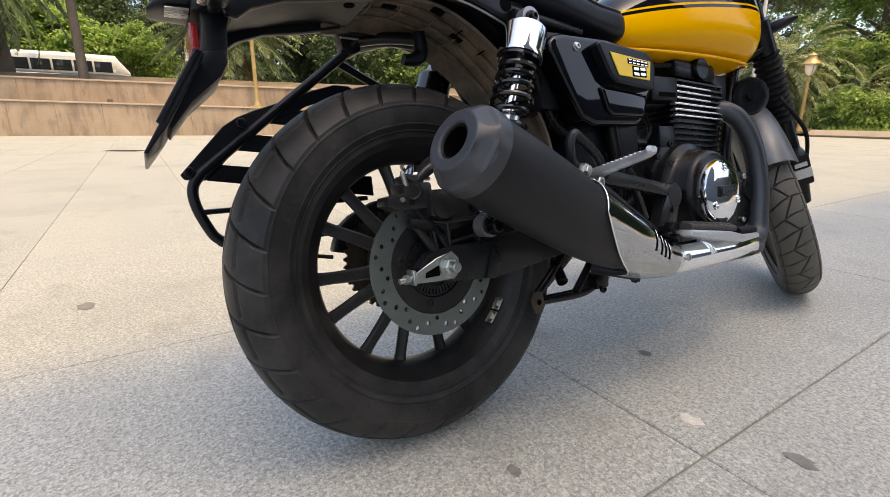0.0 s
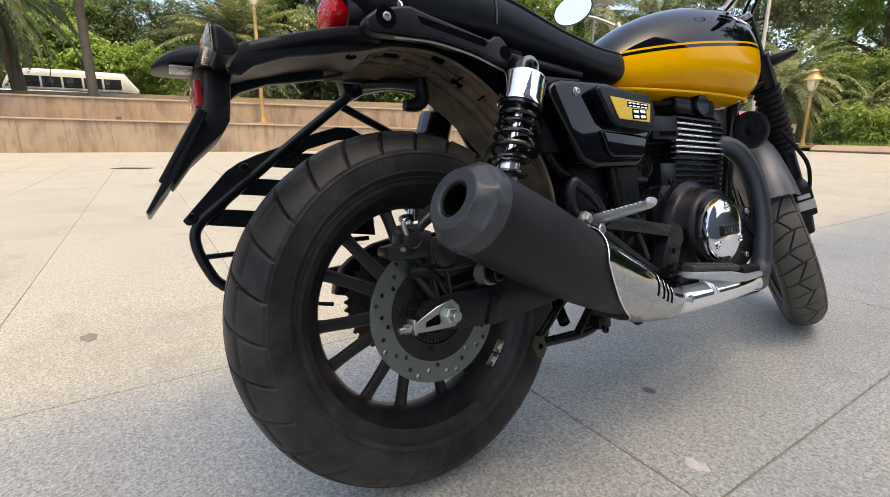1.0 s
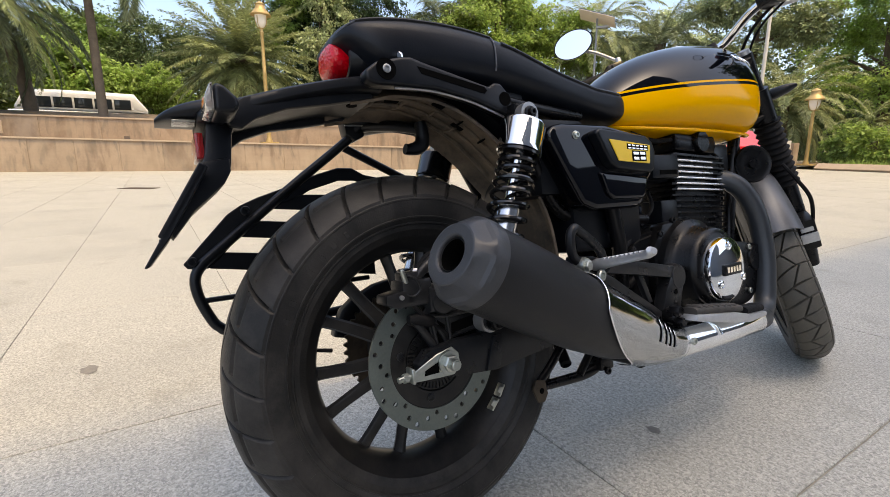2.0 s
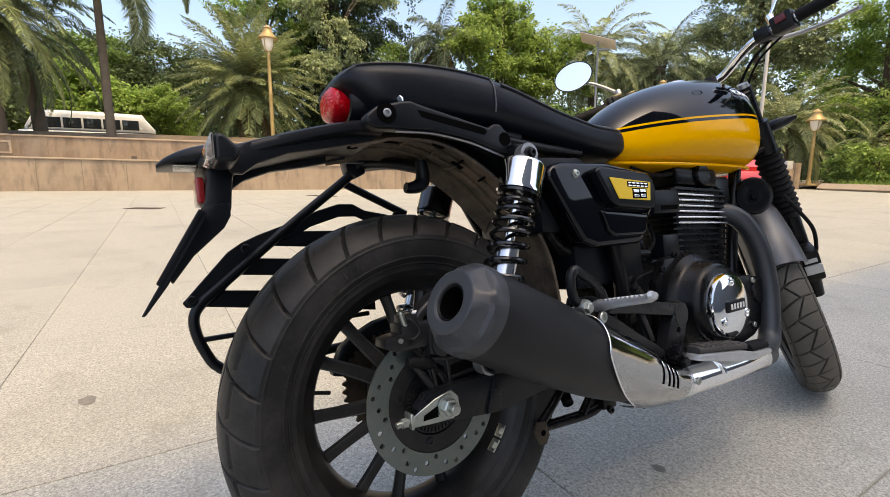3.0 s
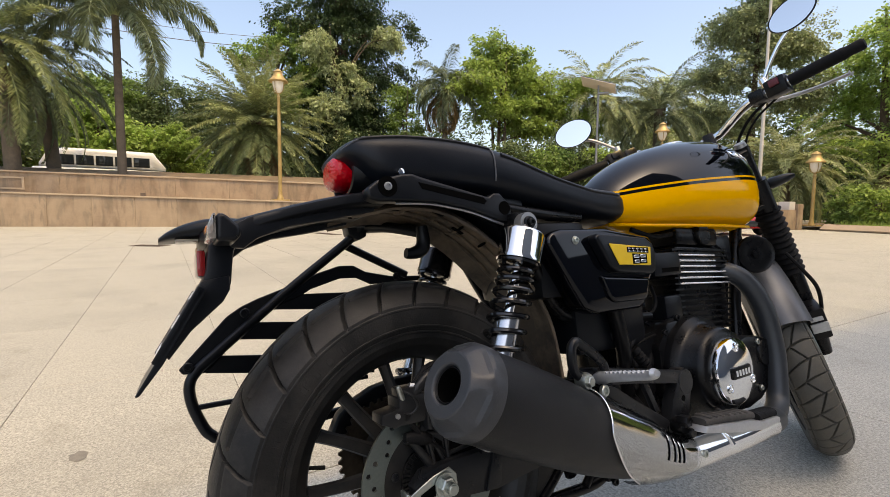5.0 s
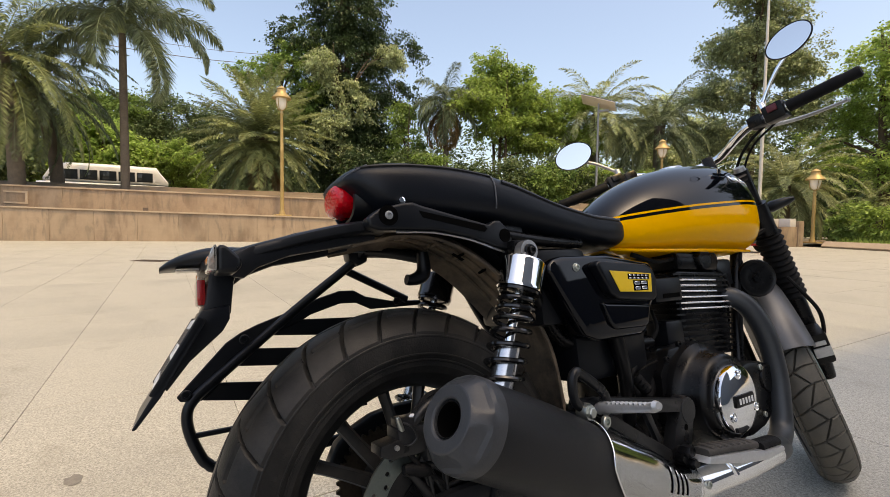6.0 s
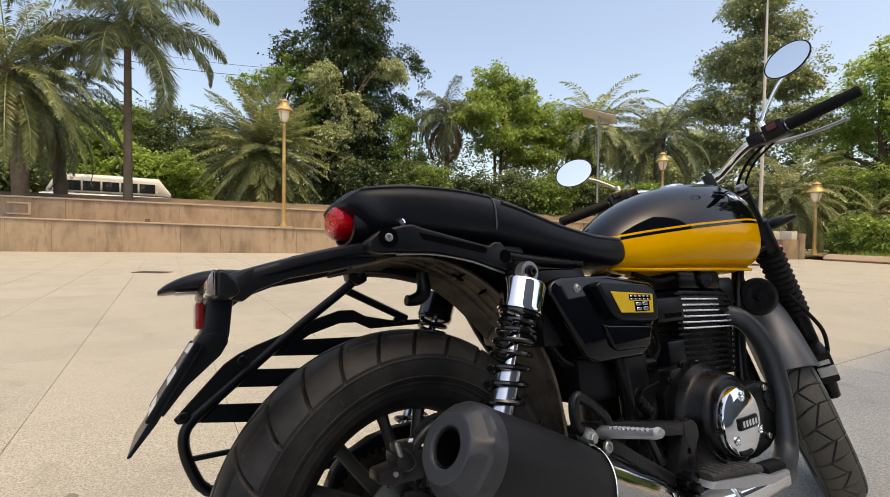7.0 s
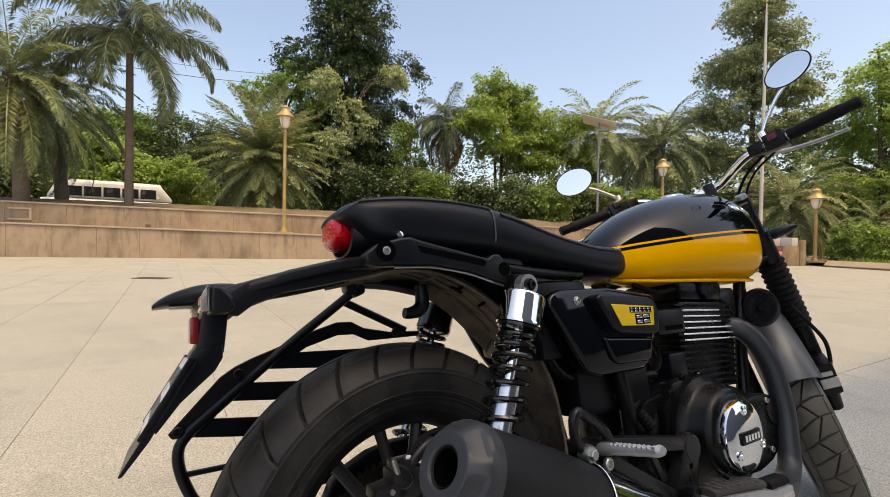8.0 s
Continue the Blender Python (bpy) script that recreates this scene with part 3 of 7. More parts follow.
# Pale sprays before the tall dark tree: sunlight put into the leaf colour.
tree(-25.3, 8.9, BED, "pale grey-green sprays added as the tall dark tree's sunlit tips", [(0.2, -0.2, 6.6, 0.9, 1.1, 0.9), (0.2, 0.6, 5.4, 1.0, 1.0, 0.9), (0.2, -0.6, 4.2, 1.0, 1.1, 0.9), (0.3, 2.9, 8.6, 0.8, 1.0, 0.9), (0.2, -1.2, 7.6, 0.8, 0.9, 0.8), (0.2, 0.2, 2.6, 0.9, 1.2, 0.8)], M_LEAF_GREY, 28, 300, 56, 0.14, 0.5, 0.08, droop=0.6, spray=0.8)
tree(-24.6, 12.6, BED, "small tree with yellow-green leaves beside the tall tree", [(0, 0, 3.6, 1.3, 1.4, 1.2), (0.2, 0.6, 1.9, 1.4, 1.6, 1.1), (0, -0.3, 5.2, 1.0, 1.0, 0.8)], M_LEAF_MID, 34, 260, 50, 0.16, 0.5, 0.07, 2)
tree(-22.6, 18.3, BED + 1.0, "spreading tree with fresh green leaf sprays on several stems", [(-0.2, -0.6, 7.7, 1.4, 1.3, 0.9), (-0.2, 0.6, 6.9, 1.9, 1.7, 0.9), (-0.2, -1.4, 6.2, 2.0, 1.6, 0.9), (0.4, 1.4, 5.8, 2.2, 2.2, 0.9), (0.5, -2.4, 4.9, 1.9, 1.9, 0.9), (0.6, 2.4, 4.7, 2.4, 2.4, 0.9), (0.8, 3.7, 4.2, 1.6, 1.8, 0.8), (0.6, -0.4, 3.9, 2.2, 2.6, 0.9), (0.8, 1.6, 2.9, 1.8, 2.2, 0.7), (1.6, 4.6, 5.6, 1.7, 1.8, 0.8), (1.8, 5.2, 3.4, 1.7, 1.9, 0.8)], M_LEAF_BRIGHT, 29, 1080, 44, 0.19, 0.62, 0.09, 4, hollow=0.1, spray=0.35)
tree(-14.6, 32.2, BED - 0.6, "tall airy tree with grey-green leaves and a straight trunk", [(0, 0, 16.4, 1.4, 1.4, 2.0), (0.2, -0.7, 14.2, 2.0, 2.0, 1.4), (0.5, 0.9, 12.6, 2.4, 2.1, 1.4), (-1.0, -0.7, 11.0, 2.6, 2.4, 1.4), (1.1, 1.0, 9.6, 2.8, 2.6, 1.4), (-1.7, -1.1, 8.2, 2.6, 2.4, 1.4), (1.6, 1.1, 6.9, 2.8, 2.6, 1.4), (-1.3, -0.7, 5.4, 2.6, 2.4, 1.3)], M_LEAF_GREY, 30, 1750, 44, 0.17, 0.68, 0.2, hollow=0.05, spray=0.55)
tree(-9.0, 36.0, 0.4, "broad tree with fresh green foliage", [(0, 0, 8.4, 4.0, 3.8, 2.6), (2.8, 1.0, 7.0, 3.4, 3.2, 2.6), (-2.4, 0.5, 6.0, 2.6, 2.8, 2.0), (1.0, -1.5, 4.0, 3.8, 2.8, 1.8), (5.5, 1.0, 8.4, 3.4, 3.4, 3.2), (0.6, 0, 11.0, 2.6, 2.6, 1.8)], M_LEAF_SUN, 31, 1000, 50, 0.2, 0.75, 0.3, hollow=0.2, spray=0.3)
tree(-23.5, 36.0, BED, "airy brown-green tree behind the palms", [(0, 0, 8.4, 2.6, 2.8, 1.6), (-1.8, -1.6, 6.6, 2.6, 2.8, 1.5), (1.8, 2.0, 6.8, 2.6, 2.8, 1.6), (0, 0, 4.6, 3.4, 3.6, 1.6)], M_LEAF_GREY, 35, 620, 46, 0.2, 0.75, 0.22, hollow=0.1, spray=0.5)
tree(-1.5, 38.0, 0.4, "large green tree at the edge of the forecourt", [(0, 0, 6.6, 4.6, 4.4, 3.6), (-2.5, -1.5, 3.6, 3.4, 3.0, 2.6), (1.0, 0, 11.0, 4.0, 4.0, 3.4)], M_LEAF_MID, 32, 460, 46, 0.28, 1.0, 0.3)
# Unseen trees, added so that the tank's black paint reflects something dark.
for k, (x, y) in enumerate(((4.5, 35.0), (9.0, 30.0), (1.5, 44.0))):
    tree(x, y, 0.2, "tall dark broad-leaved tree out of view, added for the tank's reflection", [(0, 0, 17.0, 4.4, 4.4, 5.0), (0, 0, 11.0, 5.4, 5.4, 5.0), (0, 0, 4.5, 4.6, 4.6, 3.6)], M_LEAF_DARK, 90 + k, 620, 44, 0.42, 1.4, 0.35)
tree(-18.6, 22.6, BED, "round clipped shrub with bright leaves", [(0, 0, 1.4, 1.3, 1.5, 1.25)], M_LEAF_BRIGHT, 33, 240, 46, 0.13, 0.36, 0.06, 3, name="shrub")
rs = random.Random(5)
for k in range(10):
    s = 7.5 + k * 2.0
    p = SPIN.inverted() @ WM @ Vector((s + rs.uniform(-0.5, 0.5), 4.5 + rs.uniform(0, 2.2), 0))
    tree(p.x, p.y, BED, "dark green shrub in the planted bed", [(0, 0, 1.1, 1.5, 1.5, 1.2 + rs.uniform(-0.2, 0.5))], (M_LEAF_DARK, M_LEAF_FAR, M_LEAF_MID)[k % 3], 40 + k, 110, 46, 0.18, 0.5, 0.05, 2, name="shrub")
for k in range(8):
    tree(-7.6 + k * 1.2, 25.6 - 0.12 * k + rs.uniform(-0.5, 0.6), 0.2, "leafy shrub in the kerbed bed", [(0, 0, 0.75, 0.9, 0.85, 0.7 + rs.uniform(-0.1, 0.35))], (M_LEAF_MID, M_LEAF_BRIGHT, M_LEAF_SUN)[k % 3], 60 + k, 70, 40, 0.15, 0.35, 0.03, 2, name="shrub")
v, f = [], []
for k in range(2600):
    x = rs.uniform(-7.2, 5.0)
    p = SPIN @ Vector((x, 23.6 + rs.uniform(0, 0.9) - 0.16 * (x + 6), 0.16))
    d = Vector((rs.gauss(0, 0.5), rs.gauss(0, 0.5), 1)).normalized() * rs.uniform(0.15, 0.4)
    w = Vector((rs.gauss(0, 1), rs.gauss(0, 1), 0)).normalized() * 0.02
    b = len(v)
    v += [tuple(p - w), tuple(p + w), tuple(p + d)]
    f.append((b, b + 1, b + 2))
tagged(raw("grass", v, f, M_LEAF_BRIGHT), "tufts of ground-cover grass along the kerb", "grass", kind="stuff")
# Far woods close the view behind the trees.
blobs = []
for k in range(46):
    a = radians(14 + k * 3.3)
    d = 47 + 5 * rs.random()
    blobs.append((0.62 - math.sin(a) * d, -0.36 + math.cos(a) * d, 4.8 + rs.uniform(-0.8, 0.8), 3.8, 3.8, 5.6 + rs.uniform(-1.4, 1.8)))
v, f = leaf_cloud(random.Random(77), blobs, 3000, 56, 0.34, 1.3, 0.25, 0.6)
tagged(raw("far_woods", v, f, M_LEAF_FAR), "belt of dense dark green woods in the distance", "woods", kind="stuff")
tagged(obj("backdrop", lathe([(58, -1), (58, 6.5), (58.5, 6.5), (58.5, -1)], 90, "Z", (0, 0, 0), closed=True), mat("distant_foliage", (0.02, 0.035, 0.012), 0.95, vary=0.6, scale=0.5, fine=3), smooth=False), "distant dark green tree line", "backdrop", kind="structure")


# ---- lamp posts, poles ----
def street_lamp(x, y, z0, h, label):
    t = thing("street_lamp", label, "lamp post", "brass lamp posts", m=SPIN @ Matrix.Translation((x, y, z0)))
    part("base", join(box(-0.3, 0.3, -0.3, 0.3, 0, 0.05, 0.01), lathe([(0.13, 0.05), (0.12, 0.12), (0.085, 0.2), (0.08, 0.32)], 20, "Z")), M_BRASS, t)
    part("post", lathe([(0.075, 0.3), (0.07, h * 0.5), (0.078, h * 0.5 + 0.03), (0.068, h * 0.5 + 0.06), (0.06, h - 1.15), (0.08, h - 1.1), (0.05, h - 1.05), (0.05, h - 0.95)], 16, "Z"), M_BRASS, t)
    for k in range(4):
        a = math.pi / 4 + k * math.pi / 2
        part("arm", tube([(0.05 * math.cos(a), 0.05 * math.sin(a), h - 0.98), (0.2 * math.cos(a), 0.2 * math.sin(a), h - 0.86), (0.24 * math.cos(a), 0.24 * math.sin(a), h - 0.55)], 0.014, 6), M_BRASS, t)
    part("globe", lathe([(0.05, h - 0.95), (0.12, h - 0.9), (0.2, h - 0.7), (0.23, h - 0.5), (0.2, h - 0.46)], 24, "Z"), M_LAMPGLASS, t, "frosted glass bowl")
    part("hood", lathe([(0.36, h - 0.52), (0.37, h - 0.49), (0.25, h - 0.36), (0.18, h - 0.26), (0.17, h - 0.16), (0.19, h - 0.14), (0.1, h - 0.06), (0.03, h - 0.02), (0, h)], 28, "Z"), M_BRASS, t, "brass bell-shaped hood")


p1 = SPIN.inverted() @ WM @ Vector((4.15, 0.62, 1.105))
street_lamp(p1.x, p1.y, p1.z, 5.15, "brass-coloured lamp post on the wall ledge")
street_lamp(-8.4, 24.75, 0.16, 3.32, "brass-coloured lamp post beside the kerbed bed")
street_lamp(-14.2, 22.2, 1.5, 3.83, "brass-coloured lamp post behind the terrace wall")
so = thing("solar_lamp", "solar-powered street light on a thin grey pole", "lamp post", m=SPIN @ pose(-15.5, 18.75, BED, 0, 0, 35))
part("pole", lathe([(0.06, -0.02), (0.055, 3.0), (0.045, 5.0)], 12, "Z"), M_GREYMETAL, so)
part("panel", put(box(-0.85, 0.85, -0.45, 0.45, -0.025, 0.025, 0.01), Matrix.Translation((0, 0, 5.05)) @ Matrix.Rotation(radians(-15), 4, "X") @ Matrix.Rotation(radians(20), 4, "Y")), M_SOLAR, so, "tilted dark solar panel")
part("panel_back", put(box(-0.87, 0.87, -0.47, 0.47, -0.05, -0.027, 0.01), Matrix.Translation((0, 0, 5.05)) @ Matrix.Rotation(radians(-15), 4, "X") @ Matrix.Rotation(radians(20), 4, "Y")), M_POLE, so)
part("lamp_head", box(0.0, 0.5, -0.1, 0.1, 4.55, 4.65, 0.02), M_GREYMETAL, so)
fp = thing("flag_pole", "tall pale tapered flag pole", "pole", m=SPIN @ Matrix.Translation((-11.25, 26.1, 0.0)))
part("pole", lathe([(0.09, -0.02), (0.085, 5.0), (0.055, 12.0), (0.03, 13.2)], 14, "Z"), M_POLE, fp)
part("finial", lathe([(0.0, 13.18), (0.06, 13.24), (0.06, 13.3), (0.0, 13.36)], 12, "Z"), M_BRASS, fp)
tagged(obj("overhead_wire", join(tube([(-30, -20, 10.5), (-30, -2, 9.9), (-30, 8, 10.6)], 0.018, 6), tube([(-30, -20, 11.3), (-30, -2, 10.5), (-30, 8, 11.2)], 0.012, 6)), M_IRON), "dark overhead wires strung between the trees", "wire")


# ---- parked vehicles ----
def vehicle(name, label, body_mat, m, L, W, H, hood, group=""):
    t = thing(name, label, "van" if hood < 0.2 else "car", m=m)
    w2 = W / 2
    secs = []
    prof = [(-L / 2, 0.35, 0.75), (-L / 2 + 0.1, 0.25, 0.95), (-L / 2 + 0.5, 0.2, 1.0), (L / 2 - 0.6, 0.2, 0.95), (L / 2 - 0.1, 0.25, 0.85), (L / 2, 0.35, 0.7)]
    belt = 0.55 * H if hood > 0.2 else 0.5 * H
    part("body", loft([oval(y, w2 * (0.9 if abs(y) > L / 2 - 0.05 else 1.0), a, belt * c, 5.0, 28) for y, a, c in prof]), body_mat, t)
    c0, c1 = (-L / 2 + 0.35, L / 2 - 0.35 - hood)
    part("cabin", loft([oval(y, w2 * k, belt - 0.06, belt + (H - belt) * q, 5.0, 28) for y, k, q in ((c0, 0.92, 0.15), (c0 + 0.35 + hood * 0.3, 0.9, 0.97), ((c0 + c1) / 2, 0.9, 1.0), (c1 - 0.5 - hood * 0.3, 0.9, 0.96), (c1, 0.92, 0.15))]), body_mat, t)
    n = 5 if hood < 0.2 else 2
    for s in (-1, 1):
        for k in range(n):
            a = c0 + 0.6 + hood * 0.3 + k * (c1 - c0 - 1.2 - hood * 0.6) / n
            b = a + (c1 - c0 - 1.2 - hood * 0.6) / n - 0.08
            part("window", box(min(s * w2 * 0.86, s * w2 * 0.925), max(s * w2 * 0.86, s * w2 * 0.925), a, b, belt + 0.08, belt + (H - belt) * (0.6 if hood < 0.2 else 0.78), 0.02), M_DARKGLASS, t)
        for y in (-L / 2 + 0.75, L / 2 - 0.8):
            wh = part("wheel", lathe([(0.1, -0.1), (0.3, -0.1), (0.32, -0.06), (0.32, 0.06), (0.3, 0.1), (0.1, 0.1)], 24, "X", (s * (w2 - 0.08), y, 0.32)), M_RUBBER_V, t)
            part("hub_cap", lathe([(0.19, 0.0), (0.18, 0.02), (0, 0.03)], 20, "X", (s * (w2 - 0.08) + 0.1 * s, y, 0.32)), M_GREYMETAL, wh)
        for y, mm in ((-L / 2 + 0.02, M_TAIL), (L / 2 - 0.05, M_LAMPGLASS)):
            part("lamp", box(s * w2 * 0.72 - 0.16, s * w2 * 0.72 + 0.16, y - 0.03, y + 0.03, belt * 0.68, belt * 0.84, 0.02), mm, t)
        part("side_mirror", box(s * (w2 + 0.08) - 0.07, s * (w2 + 0.08) + 0.07, c1 - 0.7, c1 - 0.6, belt + 0.05, belt + 0.2, 0.02), body_mat, t)
    part("windscreen", put(box(-w2 * 0.8, w2 * 0.8, -0.02, 0.02, -0.26, 0.26, 0.02), Matrix.Translation((0, c1 - 0.28, belt + (H - belt) * 0.52)) @ Matrix.Rotation(radians(35), 4, "X")), M_DARKGLASS, t)
    part("bumper", box(-w2 * 0.92, w2 * 0.92, -L / 2 - 0.05, -L / 2 + 0.08, 0.3, 0.5, 0.04), M_DARKGLASS if hood > 0.2 else M_WHITE, t)


M_RUBBER_V = mat("vehicle_tyre", (0.02, 0.02, 0.02), 0.8, vary=0.2)
M_TAIL = mat("vehicle_tail_lamp", (0.55, 0.3, 0.3), 0.15, vary=0.2, scale=30)
vehicle("minibus", "white minibus standing behind the terrace wall", M_WHITE, pose(-29.6, -2.75, 1.72, 0, 0, 1.5), 6.0, 1.9, 1.9, 0.1)
vehicle("parked_car", "red hatchback parked beside the stone planter", M_CARRED, SPIN @ pose(-8.3, 16.7, 0.0, 0, 0, 62), 3.8, 1.65, 1.45, 0.8)


# ---- materials of the motorcycle ----
M_RUBBER = mat("tyre_rubber", (0.013, 0.0128, 0.0125), 0.48, vary=0.35, scale=14, fine=260, bump=0.25, bump_scale=320, dust=(0.085, 0.078, 0.070), dust_amount=0.46, spec=0.24)
M_RUBBER_F = mat("dusty_tyre_rubber", (0.075, 0.069, 0.058), 0.65, vary=0.25, scale=14, fine=220, bump=0.15, dust=(0.11, 0.098, 0.075), dust_amount=0.7)
M_RIM = mat("satin_black_rim", (0.010, 0.010, 0.010), 0.36, vary=0.2, scale=20, dust=(0.07, 0.062, 0.054), dust_amount=0.28, spec=0.3)
M_DISC = mat("brake_disc_steel", (0.165, 0.190, 0.175), 0.40, 0.85, vary=0.12, scale=30, fine=240)
M_PLASTIC = mat("black_plastic", (0.0034, 0.0044, 0.0064), 0.36, vary=0.2, scale=16, fine=260, bump=0.06, dust=(0.05, 0.045, 0.04), dust_amount=0.05, spec=0.3)
M_UNDER = mat("dusty_fender_underside", (0.065, 0.051, 0.038), 0.75, vary=0.35, scale=12, fine=120, bump=0.2, dust=(0.28, 0.205, 0.135), dust_amount=0.95)
M_GLOSS = mat("gloss_black_paint", (0.001, 0.0014, 0.0030), 0.05, coat=0.05, spec=0.36, vary=0.1, scale=6)
M_FRAME = mat("black_frame_enamel", (0.0035, 0.0035, 0.004), 0.3, vary=0.15, scale=20, spec=0.25)
M_SATIN = mat("satin_black_engine", (0.0028, 0.0029, 0.0034), 0.3, vary=0.2, scale=25, fine=300, bump=0.08, dust=(0.035, 0.03, 0.026), dust_amount=0.05, spec=0.24)
M_SWING = mat("satin_grey_black_casting", (0.0085, 0.0090, 0.0102), 0.32, vary=0.25, scale=25, fine=300, bump=0.1, dust=(0.05, 0.047, 0.042), dust_amount=0.1, spec=0.3)
M_CAST = mat("dusty_brake_casting", (0.011, 0.0114, 0.0122), 0.34, vary=0.3, scale=30, fine=300, bump=0.15, dust=(0.06, 0.052, 0.043), dust_amount=0.08, spec=0.35)
M_MUFF = mat("matt_black_muffler", (0.0115, 0.0122, 0.0138), 0.46, vary=0.2, scale=10, fine=420, bump=0.22, bump_scale=900, dust=(0.03, 0.03, 0.031), dust_amount=0.18, spec=0.24)
M_MUFFCAP = mat("dark_grey_muffler_cap", (0.036, 0.039, 0.044), 0.36, vary=0.2, scale=14, fine=300, bump=0.12, bump_scale=500, dust=(0.07, 0.068, 0.068), dust_amount=0.35, spec=0.35)
M_HEADER = mat("blue_grey_header_pipe", (0.035, 0.04, 0.046), 0.42, 0.3, vary=0.15, scale=10)
M_CHROME = mat("chrome", (0.92, 0.94, 0.96), 0.07, 1.0, vary=0.03, scale=20)
M_ALU = mat("cast_aluminium", (0.42, 0.42, 0.42), 0.42, 0.9, vary=0.15, scale=40, fine=300)
M_PEGALU = mat("pale_aluminium_peg", (0.5, 0.51, 0.52), 0.36, 0.6, vary=0.1, scale=40)
M_FINEDGE = mat("machined_fin_edge", (0.9, 0.9, 0.9), 0.25, 0.75, vary=0.01)
M_DAMPER = mat("bright_damper_steel", (0.66, 0.67, 0.69), 0.22, 1.0, vary=0.08, scale=30)
M_ZINC = mat("zinc_plated_steel", (0.45, 0.47, 0.43), 0.35, 0.9, vary=0.12, scale=60)
M_SEAT = mat("black_seat_vinyl", (0.0042, 0.0060, 0.0098), 0.40, vary=0.15, scale=18, fine=420, bump=0.12, bump_scale=420, spec=0.26)
M_STITCH = mat("grey_seat_thread", (0.085, 0.09, 0.10), 0.7, vary=0.1)
M_YELLOW = mat("yellow_tank_paint", (0.88, 0.43, 0.002), 0.16, spec=0.13, vary=0.04, scale=3)
M_YELLOW_B = mat("yellow_badge", (0.75, 0.5, 0.02), 0.35, vary=0.04)
M_GREY = mat("grey_fender_paint", (0.10, 0.105, 0.115), 0.4, 0.3, vary=0.12, scale=8, dust=(0.15, 0.14, 0.12), dust_amount=0.2)
M_GRIP = mat("black_grip_rubber", (0.005, 0.005, 0.0055), 0.7, vary=0.2, scale=60, fine=600, bump=0.3, spec=0.18)
M_PEGRUB = mat("dusty_peg_rubber", (0.03, 0.028, 0.026), 0.75, vary=0.3, scale=40, fine=400, bump=0.25, dust=(0.09, 0.08, 0.07), dust_amount=0.4)
M_MIRROR = mat("mirror_glass", (0.92, 0.93, 0.94), 0.01, 1.0, vary=0.005)
M_PLATEWHITE = mat("white_number_plate", (0.72, 0.74, 0.76), 0.3, vary=0.06, scale=20)
M_BARINK = mat("black_plate_ink", (0.02, 0.02, 0.022), 0.4, vary=0.1)
# Near-black pieces laid on surfaces put the shade of holes and slots into colour.
M_DARK = mat("black_shade_soot_outline", (0.0022, 0.0022, 0.0022), 0.95, vary=0.2, spec=0.03)
M_SPRING = mat("black_spring_enamel", (0.005, 0.005, 0.0055), 0.22, coat=0.4, vary=0.1)
M_CHAIN = mat("greasy_chain_steel", (0.07, 0.055, 0.04), 0.5, 0.7, vary=0.3, scale=60)
M_DARKRED = mat("dark_red_switch", (0.1, 0.012, 0.02), 0.4, vary=0.1)


def lens_material(name, color, rough=0.08, trans=0.55, facets=0, coat=0.4, relief=0.5):
    m = mat(name, color, rough, vary=0.06, scale=60, coat=coat)
    p = m.node_tree.nodes["Principled BSDF"]
    p.inputs["Transmission Weight"].default_value = trans
    p.inputs["IOR"].default_value = 1.45
    if facets:
        t, n = m.node_tree, m.node_tree.nodes
        vo = n.new("ShaderNodeTexVoronoi")
        vo.inputs["Scale"].default_value = facets
        t.links.new(n["Texture Coordinate"].outputs["Object"], vo.inputs["Vector"])
        bp = n.new("ShaderNodeBump")
        bp.inputs["Strength"].default_value, bp.inputs["Distance"].default_value = relief, 0.004
        t.links.new(vo.outputs["Distance"], bp.inputs["Height"])
        t.links.new(bp.outputs["Normal"], p.inputs["Normal"])
    return m


M_RED = lens_material("red_lamp_lens", (0.62, 0.0, 0.008), 0.07, trans=0.0, facets=190, coat=0.2, relief=0.28)
M_REFLECT = lens_material("dark_red_reflector", (0.28, 0.012, 0.012), 0.12, trans=0.0, facets=400, coat=0.5, relief=0.15)
M_AMBER = lens_material("amber_lamp_lens", (0.75, 0.22, 0.02), trans=0.4)
M_CLEAR = lens_material("clear_lamp_lens", (0.42, 0.40, 0.36), trans=0.55, facets=220, relief=0.22)

LEAN = 11.25
bike = thing("motorcycle", "black and yellow roadster motorcycle leaning on its side stand", "motorcycle", m=pose(0, 0, 0.002, 0, -LEAN, 0))
AX_R, R_R, R_F, Y_F = 0.321, 0.321, 0.331, 1.43
RAKE, TRAIL, STEER = radians(27), 0.115, radians(34)
S_O = Vector((0, Y_F + TRAIL, 0))
STEERED = Matrix.Translation((0.010, -0.006, -0.012)) @ Matrix.Translation(S_O) @ Matrix.Rotation(STEER, 4, Vector((0, -math.sin(RAKE), math.cos(RAKE)))) @ Matrix.Translation(-S_O)


